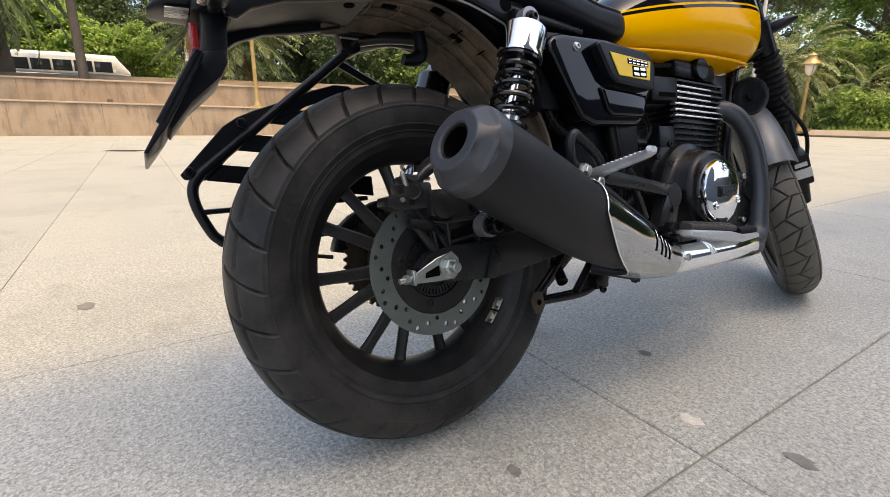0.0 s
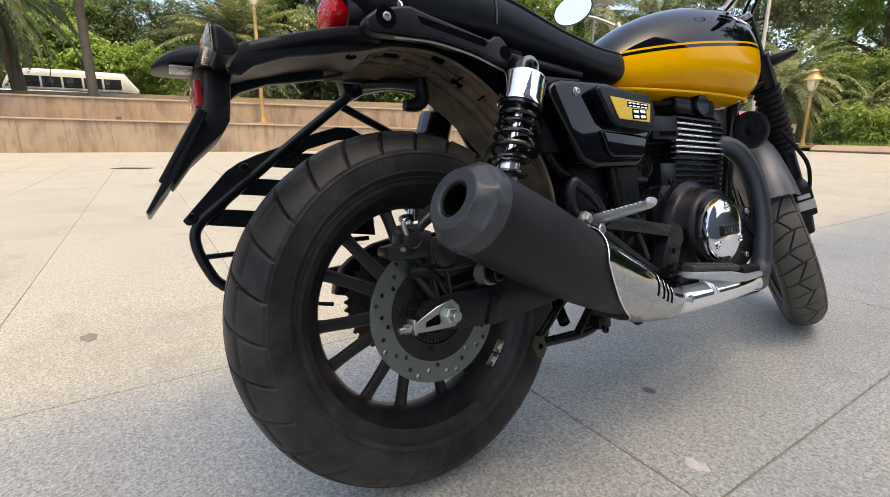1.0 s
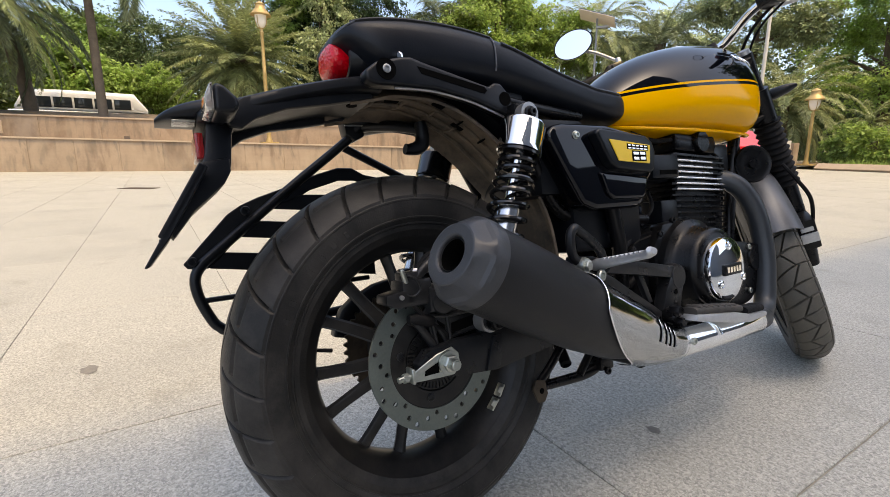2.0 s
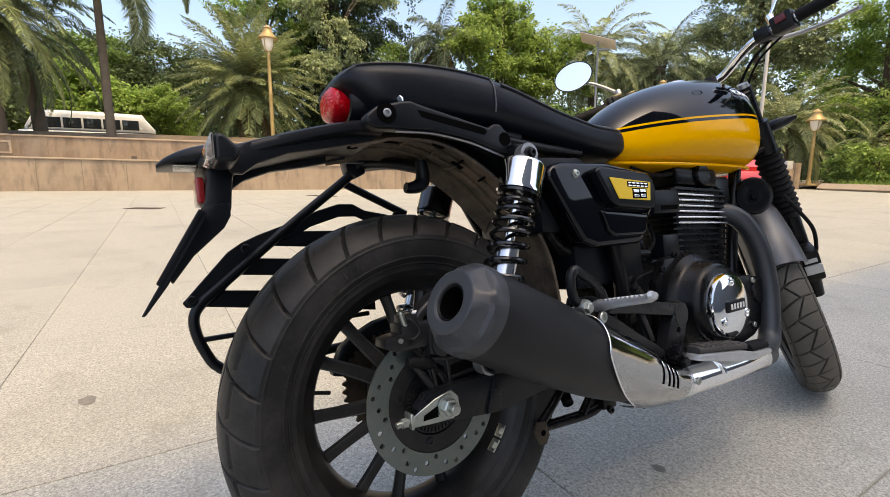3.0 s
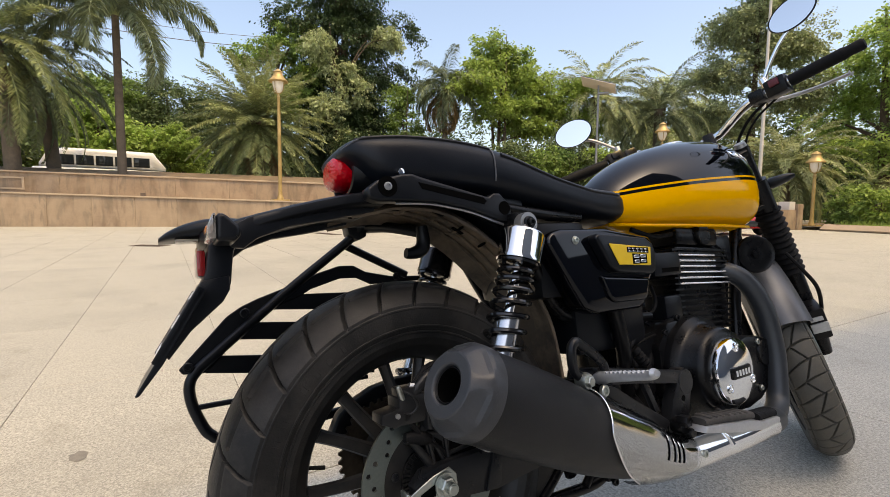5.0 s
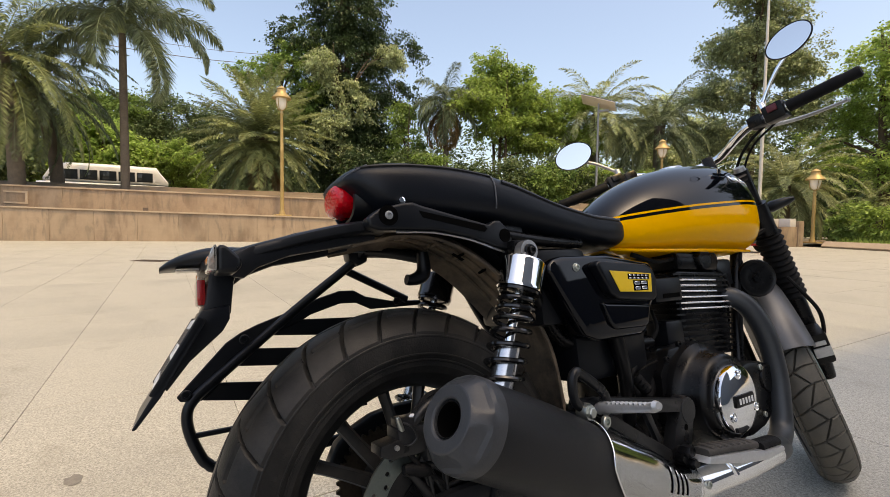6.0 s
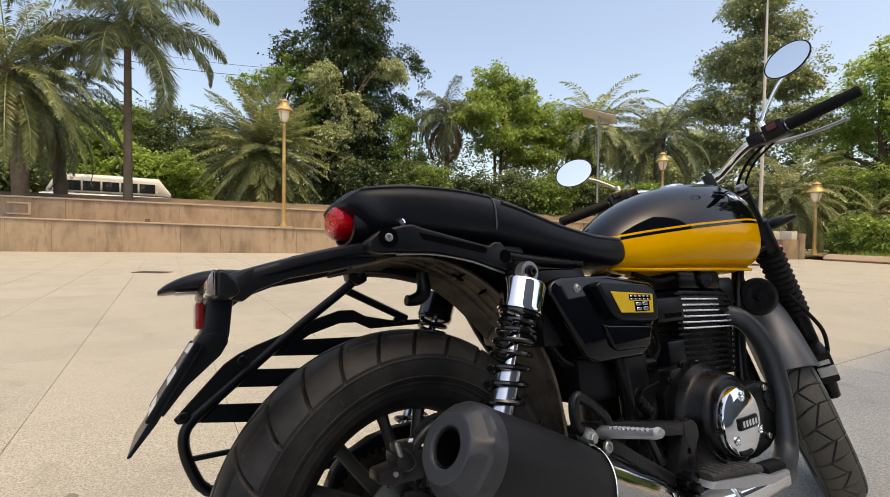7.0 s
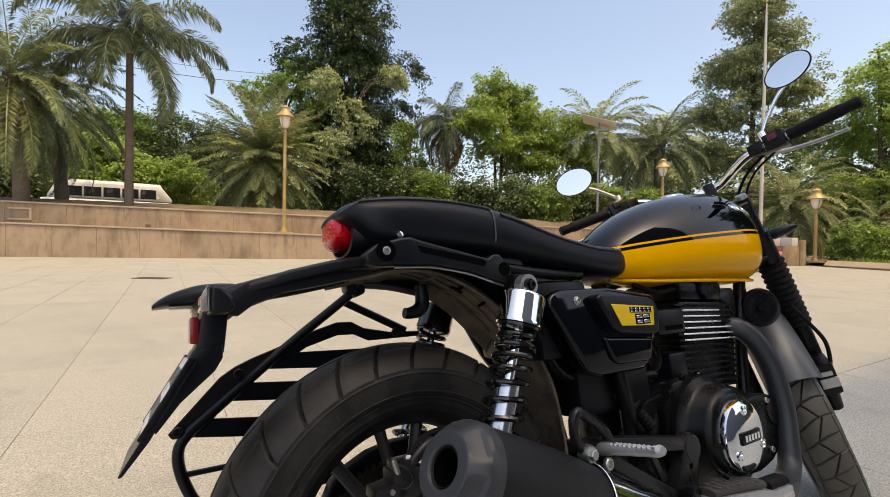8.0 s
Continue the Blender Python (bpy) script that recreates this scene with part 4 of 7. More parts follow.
# ---- wheels ----
def tyre(R, width, bead, grooves, n_ang, centre, half_in):
    """A tyre with its tread cut in. grooves(turn, s): depth of the cut, s from -1 to 1 across the tread."""
    prof = []
    nt = 84
    for i in range(nt + 1):
        s = -1 + 2 * i / nt
        prof.append((R - 0.042 * (width / 0.15) * abs(s) ** 2.5, s * width * 0.496, s))
    side = [(R - 0.047, 0.5), (R - 0.0480, 0.505), (R - 0.0505, 0.505), (R - 0.0515, 0.5), (R - 0.060, 0.497), (R - 0.070, 0.49), (R - 0.078, 0.478), (R - 0.0787, 0.484), (R - 0.0805, 0.483), (R - 0.0812, 0.471), (bead + 0.0165, 0.443), (bead + 0.0158, 0.450), (bead + 0.0135, 0.448), (bead + 0.012, 0.43), (bead + 0.004, 0.42), (bead, 0.40), (bead - 0.008, 0.36)]
    right = [(r, w * width, 2.0) for r, w in side]
    left = [(r, -w * width, -2.0) for r, w in side][::-1]
    prof = left + prof + right
    verts, faces, m = [], [], len(prof)
    for k in range(n_ang):
        a = 2 * math.pi * k / n_ang
        for r, x, s in prof:
            if abs(s) <= 1:
                r -= grooves(a, s)
            verts.append((x + centre[0], centre[1] + r * math.cos(a), centre[2] + r * math.sin(a)))
    for k in range(n_ang):
        b, c = k * m, ((k + 1) % n_ang) * m
        faces += [(b + i, c + i, c + i + 1, b + i + 1) for i in range(m - 1)]
    return verts, faces


def cut(d, w, depth):
    return depth * max(0.0, min(1.0, 1.6 - 1.6 * d / w)) if d < w else 0.0


def rear_grooves(a, s):
    per, R = 2 * math.pi / 28, 0.321
    u = abs(s)
    ph = a / per + (0.5 if s < 0 else 0.0)
    g = 0.0
    if u > 0.16:
        # Slanting cross cuts from the shoulder towards the middle.
        x = (ph + 0.72 * (1 - u)) % 1.0
        d = min(x, 1 - x) * per * R
        g = cut(d, 0.0038, 0.010 if u < 0.9 else 0.006)
        # A cut along the tyre, broken by the cross cuts.
        if 0.07 < x < 0.80:
            g = max(g, cut(abs(u - 0.548) * 0.078, 0.0038, 0.012))
    if u < 0.3:
        x = (a / (per * 2)) % 1.0
        g = max(g, cut(abs(s - 0.13 * math.sin(2 * math.pi * x)) * 0.075, 0.0034, 0.005))
    return g


def front_grooves(a, s):
    per, R = 2 * math.pi / 42, 0.331
    u = abs(s)
    # Bowed cuts across the tread, linked by slanting ones on alternate sides.
    q = a / per - 0.95 * (0.35 - 0.6 * s) ** 2
    row = math.floor(q)
    x = q - row
    g = cut(min(x, 1 - x) * per * R, 0.0027, 0.008)
    mid = 0.42 - 0.62 * x if row % 2 else -0.28 + 0.55 * x
    g = max(g, cut(abs(s - mid) * 0.051, 0.0027, 0.008))
    if u > 0.8:
        g = max(g, cut(abs(u - 0.84) * 0.051, 0.0026, 0.004))
    return g


def rim_ring(bead, half):
    """The well of a cast rim, with two flanges."""
    b = bead
    return lathe([(b + 0.010, half), (b + 0.011, half - 0.003), (b + 0.002, half - 0.008), (b - 0.004, half - 0.013), (b - 0.016, half - 0.022), (b - 0.026, half * 0.35), (b - 0.028, 0),
                  (b - 0.026, -half * 0.35), (b - 0.016, -half + 0.022), (b - 0.004, -half + 0.013), (b + 0.002, -half + 0.008), (b + 0.011, -half + 0.003), (b + 0.010, -half),
                  (b - 0.002, -half), (b - 0.010, -half + 0.010), (b - 0.026, -half + 0.022), (b - 0.034, -half * 0.3), (b - 0.035, 0), (b - 0.034, half * 0.3), (b - 0.026, half - 0.022), (b - 0.010, half - 0.010), (b - 0.002, half)],
                 96, "X", closed=True)


def y_spoke(turn, r_hub, r_rim, split, w):
    """One spoke that forks into two arms towards the rim."""
    bm = bmesh.new()
    for sgn in (-1, 1):
        a0, a1 = turn + sgn * 0.16, turn + sgn * split
        p0 = (0.012, r_hub * math.cos(a0), r_hub * math.sin(a0), w)
        p1 = (0.006, (r_hub * 0.5 + r_rim * 0.5) * math.cos((a0 + a1) / 2), (r_hub * 0.5 + r_rim * 0.5) * math.sin((a0 + a1) / 2), w * 0.8)
        p2 = (0.0, (r_rim - 0.012) * math.cos(a1), (r_rim - 0.012) * math.sin(a1), w * 0.85)
        p3 = (0.0, (r_rim + 0.006) * math.cos(a1), (r_rim + 0.006) * math.sin(a1), w * 1.7)
        tube([p0, p1, p2, p3], n=8, steps=5, flat=1.35, bm=bm)
    return bm


def drilled_disc(r0, r1, x, t, n_sec, holes, hole_r):
    """A brake disc with its holes cut through."""
    bm = bmesh.new()
    m = 16
    for k in range(n_sec):
        a0, a1 = 2 * math.pi * k / n_sec, 2 * math.pi * (k + 1) / n_sec
        hr = holes[k % len(holes)]
        ac = (a0 + a1) / 2
        edge = []
        for i in range(4):
            edge.append((r0, a0 + (a1 - a0) * i / 4))
        for i in range(4):
            edge.append((r0 + (r1 - r0) * i / 4, a1))
        for i in range(4):
            edge.append((r1, a1 + (a0 - a1) * i / 4))
        for i in range(4):
            edge.append((r1 + (r0 - r1) * i / 4, a0))
        for face, s in ((x + t / 2, 1), (x - t / 2, -1)):
            out = [bm.verts.new((face, r * math.cos(a), r * math.sin(a))) for r, a in edge]
            cy, cz = hr * math.cos(ac), hr * math.sin(ac)
            inn = []
            for v in out:
                d = Vector((v.co.y - cy, v.co.z - cz)).normalized()
                inn.append(bm.verts.new((face, cy + d.x * hole_r, cz + d.y * hole_r)))
            for i in range(m):
                bm.faces.new((out[i], out[(i + 1) % m], inn[(i + 1) % m], inn[i]))
            if s > 0:
                fo, fi = out, inn
            else:
                for i in range(m):
                    bm.faces.new((fi[i], fi[(i + 1) % m], inn[(i + 1) % m], inn[i]))
                    if 8 <= i < 12 or i < 4:
                        bm.faces.new((fo[i], fo[(i + 1) % m], out[(i + 1) % m], out[i]))
    bmesh.ops.remove_doubles(bm, verts=bm.verts, dist=1e-5)
    return bm


wheel_c = Matrix.Translation((0, 0, AX_R))
rear_wheel = part("rear_wheel", put(rim_ring(0.216, 0.056), wheel_c), M_RIM, bike, "satin black cast rear wheel with forked spokes")
v, f = tyre(R_R, 0.15, 0.2165, rear_grooves, 1500, (0, 0, AX_R), 0.056)
t_ob = raw("tyre", v, f, M_RUBBER, True)
t_ob.data.set_sharp_from_angle(angle=radians(24))
t_ob.parent = rear_wheel
tagged(t_ob, "dusty rubber tyre with angular block tread")
for k in range(7):
    part("spoke", put(y_spoke(radians(38 + k * 360 / 7), 0.05, 0.192, 0.20, 0.0105), wheel_c), M_RIM, rear_wheel)
part("hub", put(lathe([(0.03, -0.085), (0.056, -0.08), (0.056, -0.02), (0.05, 0.0), (0.056, 0.03), (0.056, 0.062), (0.03, 0.07)], 40), wheel_c), M_RIM, rear_wheel)
part("brake_disc", put(drilled_disc(0.084, 0.120, 0.086, 0.0045, 36, (0.111, 0.100, 0.091, 0.105), 0.0042), wheel_c), M_DISC, rear_wheel, "drilled steel brake disc")
part("disc_carrier", put(lathe([(0.030, 0.060), (0.086, 0.080), (0.0865, 0.083), (0.083, 0.0865), (0.056, 0.0865), (0.054, 0.082), (0.030, 0.082)], 48), wheel_c), M_RIM, rear_wheel)
for k in range(4):
    a = radians(-104 + 90 * k)
    part("disc_bolt", bolt(0.0865, 0.066 * math.cos(a), AX_R + 0.066 * math.sin(a), 0.0070, 0.003), M_SWING, rear_wheel, "dark disc bolt")
tone = bmesh.new()
for k in range(44):
    a = 2 * math.pi * k / 44
    b = box(0.0825, 0.0855, 0.040, 0.051, -0.0018, 0.0018)
    put(b, Matrix.Rotation(a, 4, "X"))
    tone = join(tone, b)
tone = join(tone, lathe([(0.040, 0.0825), (0.040, 0.0855), (0.037, 0.0855), (0.037, 0.0825)], 44, closed=True), lathe([(0.053, 0.0825), (0.053, 0.0855), (0.051, 0.0855), (0.051, 0.0825)], 44, closed=True))
part("sensor_ring", put(tone, wheel_c), M_RIM, rear_wheel, "slotted sensor ring", False)
teeth = bmesh.new()
ring = []
for k in range(38 * 4):
    a = 2 * math.pi * k / (38 * 4)
    ring.append((math.cos(a), math.sin(a), 0.098 if k % 4 in (0, 1) else 0.091))
vo = [[teeth.verts.new((x, y * r, z * r)) for y, z, r in ring] for x in (-0.098, -0.092)]
vi = [[teeth.verts.new((x, y * 0.05, z * 0.05)) for y, z, r in ring] for x in (-0.098, -0.092)]
for k in range(len(ring)):
    j = (k + 1) % len(ring)
    teeth.faces.new((vo[0][k], vo[0][j], vo[1][j], vo[1][k]))
    teeth.faces.new((vo[0][k], vo[0][j], vi[0][j], vi[0][k]))
    teeth.faces.new((vo[1][k], vo[1][j], vi[1][j], vi[1][k]))
part("sprocket", put(teeth, wheel_c), M_CHAIN, rear_wheel, "greasy rear sprocket", False)

# ---- rear axle, swingarm, brake ----
arm_r = plate([(-0.045, 0.302), (-0.05, 0.326), (-0.03, 0.345), (0.02, 0.352), (0.10, 0.352), (0.24, 0.372), (0.42, 0.40), (0.43, 0.37), (0.42, 0.335), (0.27, 0.302), (0.10, 0.284), (0.02, 0.292)], 0.097, 0.124, 0.004)
swingarm = part("swingarm", arm_r, M_SWING, bike, "black steel swingarm")
part("arm", put(plate([(-0.045, 0.302), (-0.05, 0.326), (-0.03, 0.345), (0.02, 0.352), (0.24, 0.372), (0.42, 0.40), (0.42, 0.335), (0.27, 0.302), (0.02, 0.292)], -0.125, -0.105, 0.004), Matrix.Identity(4)), M_SATIN, swingarm)
part("cross_tube", tube([(-0.11, 0.40, 0.37), (0.11, 0.40, 0.37)], 0.03, 16), M_SATIN, swingarm)
part("gusset", plate([(0.075, 0.288), (0.105, 0.292), (0.115, 0.345), (0.095, 0.345)], 0.123, 0.129, 0.002), M_SWING, swingarm)
part("axle", put(join(tube([(-0.14, 0, AX_R), (0.142, 0, AX_R)], 0.009, 12), lathe([(0.019, 0.118), (0.019, 0.1215), (0, 0.1215)], 24, "X", (0, 0, AX_R)), hexnut(0.1215, 0, AX_R, 0.0140, 0.010), lathe([(0.0085, 0.13), (0.0085, 0.141), (0.006, 0.143), (0, 0.143)], 16, "X", (0, 0, AX_R)), hexnut(-0.148, 0, AX_R, 0.0165, 0.013)), Matrix.Translation((0.012, 0, 0))), M_ZINC, bike, "zinc-plated axle nut")
adj = plate([(-0.062, 0.303), (-0.060, 0.320), (-0.02, 0.338), (0.010, 0.345), (0.022, 0.332), (0.022, 0.310), (0.010, 0.299), (-0.02, 0.300)], 0.1135, 0.1165, 0.001, 1)
adjuster = part("chain_adjuster", put(adj, Matrix.Translation((0.012, 0, 0))), M_ZINC, bike, "zinc-plated chain adjuster plate")
part("slot", plate([(-0.045, 0.309), (-0.043, 0.317), (-0.018, 0.326), (-0.018, 0.309)], 0.1286, 0.1292), M_DARK, adjuster, smooth=False)
part("end_plate", box(0.104, 0.1285, -0.065, -0.060, 0.300, 0.324, 0.001, 1), M_ZINC, adjuster)
part("screw", tube([(0.116, -0.085, 0.309), (0.116, -0.05, 0.312)], 0.005, 10), M_ZINC, adjuster)
part("screw_nut", lathe([(0.008, -0.076), (0.008, -0.068), (0, -0.068)], 6, "Y", (0.116, 0, 0.310)), M_ZINC, adjuster)
brk = plate([(0.0, 0.335), (-0.012, 0.36), (-0.025, 0.405), (-0.01, 0.425), (0.05, 0.43), (0.085, 0.42), (0.105, 0.375), (0.11, 0.350), (0.03, 0.318)], 0.096, 0.106, 0.003)
bracket = part("caliper_bracket", brk, M_CAST, bike, "cast black caliper bracket")
# Raised ribs frame near-black plates, the painted shade of two openings and a three-cornered web.
for q in ([(0.026, 0.378), (0.078, 0.386), (0.076, 0.366), (0.025, 0.361)], [(0.026, 0.354), (0.073, 0.361), (0.076, 0.348), (0.030, 0.340)], [(-0.004, 0.352), (0.014, 0.345), (0.013, 0.378), (0.000, 0.388)]):
    part("slot", plate(q, 0.1061, 0.1068), M_DARK, bracket, smooth=False)
for a, b in (((0.022, 0.340), (0.018, 0.392)), ((0.018, 0.392), (0.084, 0.394)), ((0.084, 0.394), (0.082, 0.346)), ((0.022, 0.357), (0.080, 0.364)), ((-0.010, 0.394), (0.018, 0.340)), ((-0.014, 0.398), (0.018, 0.392)), ((-0.012, 0.392), (-0.004, 0.345))):
    part("rib", tube([(0.107, *a), (0.107, *b)], 0.0038, 8, smooth_line=False), M_CAST, bracket)
part("bobbin", lathe([(0.009, 0.11), (0.0105, 0.113), (0.0105, 0.128), (0.009, 0.130), (0.005, 0.130), (0.005, 0.124), (0, 0.124)], 20, "X", (0, 0.098, 0.368)), M_SATIN, bracket)
cal = join(box(0.070, 0.118, -0.062, -0.008, 0.418, 0.462, 0.008), box(0.076, 0.124, -0.020, 0.034, 0.402, 0.448, 0.012), lathe([(0.021, 0.100), (0.0225, 0.118), (0.020, 0.1255), (0.012, 0.1275), (0, 0.128)], 32, "X", (0, 0.006, 0.420)))
caliper = part("brake_caliper", cal, M_CAST, bike, "black rear brake caliper")
part("banjo_bolt", join(lathe([(0.009, 0.0), (0.009, 0.016), (0.006, 0.02), (0, 0.02)], 6, "Z", (0.105, -0.030, 0.458)), lathe([(0.011, 0.0), (0.011, 0.006), (0, 0.006)], 16, "Z", (0.105, -0.030, 0.462))), M_ALU, caliper)
part("bleed_nipple", tube([(0.112, -0.052, 0.455, 0.005), (0.118, -0.060, 0.475, 0.004), (0.119, -0.062, 0.480, 0.0025)], n=8), M_ZINC, caliper)
part("brake_hose", tube([(0.105, -0.03, 0.474), (0.10, 0.01, 0.50), (0.085, 0.10, 0.49), (0.08, 0.22, 0.44)], 0.005, 8), M_GRIP, caliper)
part("carrier_ear", plate([(-0.092, 0.428), (-0.090, 0.442), (-0.060, 0.446), (-0.040, 0.440), (-0.042, 0.424), (-0.070, 0.418)], 0.076, 0.118, 0.003), M_CAST, caliper)
part("carrier_box", box(0.082, 0.116, -0.058, -0.022, 0.452, 0.474, 0.004), M_CAST, caliper, "worn steel clip")
part("hose_union", tube([(0.108, -0.034, 0.462, 0.008), (0.110, -0.020, 0.474, 0.009), (0.108, -0.004, 0.484, 0.010), (0.104, 0.012, 0.492, 0.007)], n=12), M_CAST, caliper)
part("spring_clip", tube([(0.118, -0.052, 0.470), (0.124, -0.040, 0.462), (0.124, -0.034, 0.446), (0.120, -0.044, 0.436), (0.116, -0.056, 0.440)], 0.0020, 8), M_SWING, caliper, "bent wire clip")
part("pad_pin", tube([(0.07, -0.066, 0.436), (0.122, -0.066, 0.436)], 0.004, 8), M_ALU, caliper)
part("pad_spring", box(0.074, 0.110, -0.076, -0.062, 0.432, 0.440, 0.002), M_ZINC, caliper)
part("bracket_leg", tube([(0.104, -0.046, 0.396, 0.010), (0.105, -0.036, 0.386, 0.007), (0.105, -0.004, 0.338, 0.008)], n=10), M_CAST, bracket)
part("slide_pin_boot", tube([(0.106, -0.052, 0.398, 0.007), (0.106, -0.040, 0.396, 0.010), (0.106, -0.018, 0.390, 0.011), (0.106, -0.008, 0.388, 0.008)], n=12), M_GRIP, bracket)
part("sensor_wire", tube([(0.112, -0.045, 0.424), (0.108, -0.020, 0.392), (0.106, 0.014, 0.362), (0.100, 0.012, 0.34)], 0.0045, 8), M_GRIP, bracket)
for a in (-43, -34):
    part("wheel_balance_weight", put(join(box(0.040, 0.0585, 0.183, 0.1875, -0.0125, 0.0125, 0.0015), box(0.0540, 0.0585, 0.175, 0.185, -0.006, 0.006, 0.001)), wheel_c @ Matrix.Rotation(radians(a), 4, "X")), M_ZINC, rear_wheel, "silver stick-on balance weight")
# Worn raised marks round the side wall, past reading.
for k, a in enumerate((196, 203, 210, 226, 231, 236, 250, 256, 262, 268, 274, 120, 126, 132, 138, 150, 156, 40, 46, 52, 58)):
    part("raised_mark", put(box(0.0738, 0.0746, R_R - 0.0715, R_R - 0.0615, -0.0045 + 0.001 * (k % 3), 0.0045 - 0.0015 * (k % 2), 0.0004, 1), wheel_c @ Matrix.Rotation(radians(a), 4, "X")), M_RUBBER, t_ob, smooth=False)
# Chain guard and chain on the far side.
part("chain_guard", plate([(-0.112, 0.352), (-0.106, 0.370), (-0.090, 0.401), (-0.068, 0.418), (-0.017, 0.440), (0.036, 0.450), (0.155, 0.448), (0.300, 0.440), (0.300, 0.400), (0.155, 0.410), (0.036, 0.412), (-0.017, 0.402), (-0.050, 0.385), (-0.072, 0.360), (-0.085, 0.345)], -0.130, -0.100, 0.006, 3), M_PLASTIC, bike, "black plastic chain guard")
part("chain", join(tube([(-0.095, 0.0, 0.414), (-0.095, 0.45, 0.415)], 0.006, 8), tube([(-0.095, 0.0, 0.226), (-0.095, 0.45, 0.33)], 0.006, 8)), M_CHAIN, bike)
part("valve_stem", tube([(0.005, -0.186, 0.361, 0.003), (0.006, -0.150, 0.353, 0.0035)], n=8), M_GRIP, rear_wheel)


# ---- shock absorbers ----
def shock(side):
    top, low = Vector((0.152 * side, 0.195, 0.723)), Vector((0.150 * side, 0.068, 0.380))
    ax = (low - top).normalized()
    L = (low - top).length
    m = Matrix.Translation(top) @ ax.to_track_quat("Z", "X").to_matrix().to_4x4()
    sh = part("shock_absorber", put(lathe([(0.009, 0.045), (0.009, L * 0.55)], 16, "Z"), m), M_CHROME, bike, "rear shock absorber with black spring and chrome cap")
    part("upper_cap", put(lathe([(0.012, 0.016), (0.036, 0.018), (0.0385, 0.022), (0.0385, 0.064), (0.0395, 0.066), (0.0395, 0.072), (0.032, 0.073), (0.032, 0.06), (0, 0.06)], 36, "Z"), m), M_CHROME if side > 0 else M_SPRING, sh, "chrome spring cap" if side > 0 else "black spring cap")
    part("spring_seat", put(lathe([(0.012, 0.0735), (0.037, 0.0735), (0.037, 0.078), (0.012, 0.080)], 32, "Z"), m), M_SPRING, sh)
    part("damper_body", put(lathe([(0.010, L * 0.47), (0.021, L * 0.47), (0.0215, L * 0.5), (0.0215, L * 0.95), (0.012, L * 0.97)], 32, "Z"), m), M_DAMPER, sh, "grey aluminium damper body")
    part("top_eye", join(put(lathe([(0.019, -0.010), (0.0195, 0.0), (0.019, 0.010), (0.012, 0.010), (0.012, -0.010)], 28, "X", closed=True), Matrix.Translation(top)), put(box(-0.0105, 0.0105, -0.014, 0.014, 0.006, 0.03, 0.004), m)), M_ALU, sh, "cast aluminium top eye")
    part("top_bolt", put(join(lathe([(0.012, -0.004), (0.012, 0.012 * side), (0.010, 0.015 * side), (0, 0.015 * side)], 20), bolt(0.015 * side, 0, 0, 0.007, 0.006, side)), Matrix.Translation(top)), M_FRAME, sh)
    part("lower_eye", put(lathe([(0.019, -0.012), (0.019, 0.012), (0.008, 0.012), (0.008, -0.012)], 24, "X", closed=True), Matrix.Translation(low)), M_ALU, sh)
    part("lower_bolt", put(join(lathe([(0.015, 0.012 * side), (0.015, 0.022 * side), (0, 0.022 * side)], 24), lathe([(0.0115, 0.022 * side), (0.0115, 0.034 * side), (0.009, 0.036 * side), (0.005, 0.036 * side), (0.005, 0.030 * side), (0, 0.030 * side)], 20)), Matrix.Translation(low)), M_FRAME, sh)
    pts, turns = [], 10.2
    z0, z1 = 0.080, L * 0.93
    for i in range(int(turns * 20) + 1):
        u = i / (turns * 20)
        z = z0 + (z1 - z0) * (0.45 * u + 0.55 * u ** 1.9)
        a = 2 * math.pi * turns * u
        r = 0.0295 + 0.003 * min(1, u * 2.2)
        pts.append((r * math.cos(a), r * math.sin(a), z, 0.0046))
    part("spring", put(tube(pts, n=8, smooth_line=False), m), M_SPRING, sh, "glossy black coil spring")


shock(1)
shock(-1)

# ---- exhaust ----
axis_pts = [(0.272, -0.064, 0.503), (0.255, 0.04, 0.453), (0.239, 0.14, 0.405), (0.223, 0.24, 0.356), (0.210, 0.35, 0.307), (0.203, 0.42, 0.278), (0.201, 0.487, 0.262)]


def along(profile, n=40, flats=0.0):
    """A body turned about the line of the silencer; profile: (share of its length, radius). flats: how deep six flat faces are cut into its rear cone."""
    line = curve(axis_pts, 24)
    acc = [0.0]
    for a, b in zip(line, line[1:]):
        acc.append(acc[-1] + float(np.linalg.norm(b - a)))
    bm, rings = bmesh.new(), []
    for s, r in profile:
        d = s * acc[-1]
        q = Vector([float(np.interp(d, acc, [p[k] for p in line])) for k in range(3)])
        e = Vector([float(np.interp(min(d + 0.02, acc[-1]), acc, [p[k] for p in line])) for k in range(3)]) - Vector([float(np.interp(max(d - 0.02, 0), acc, [p[k] for p in line])) for k in range(3)])
        e.normalize()
        if d < 0:
            q += e * d
        side = e.cross(Vector((0, 0, 1))).normalized()
        up = side.cross(e)
        deep = flats * float(np.interp(r, [0.0428, 0.0450, 0.0494, 0.0582, 0.0617], [0.0, 0.35, 0.8, 1.0, 0.0]))
        ring = []
        for k in range(n):
            a = 2 * math.pi * k / n
            off = (a + 0.35 + math.pi / 6) % (math.pi / 3) - math.pi / 6
            ring.append(bm.verts.new(q + (side * math.cos(a) + up * math.sin(a)) * min(r, (r - deep) / math.cos(off))))
        rings.append(ring)
    for a, b in zip(rings, rings[1:]):
        for k in range(n):
            bm.faces.new((a[k], a[(k + 1) % n], b[(k + 1) % n], b[k]))
    return bm


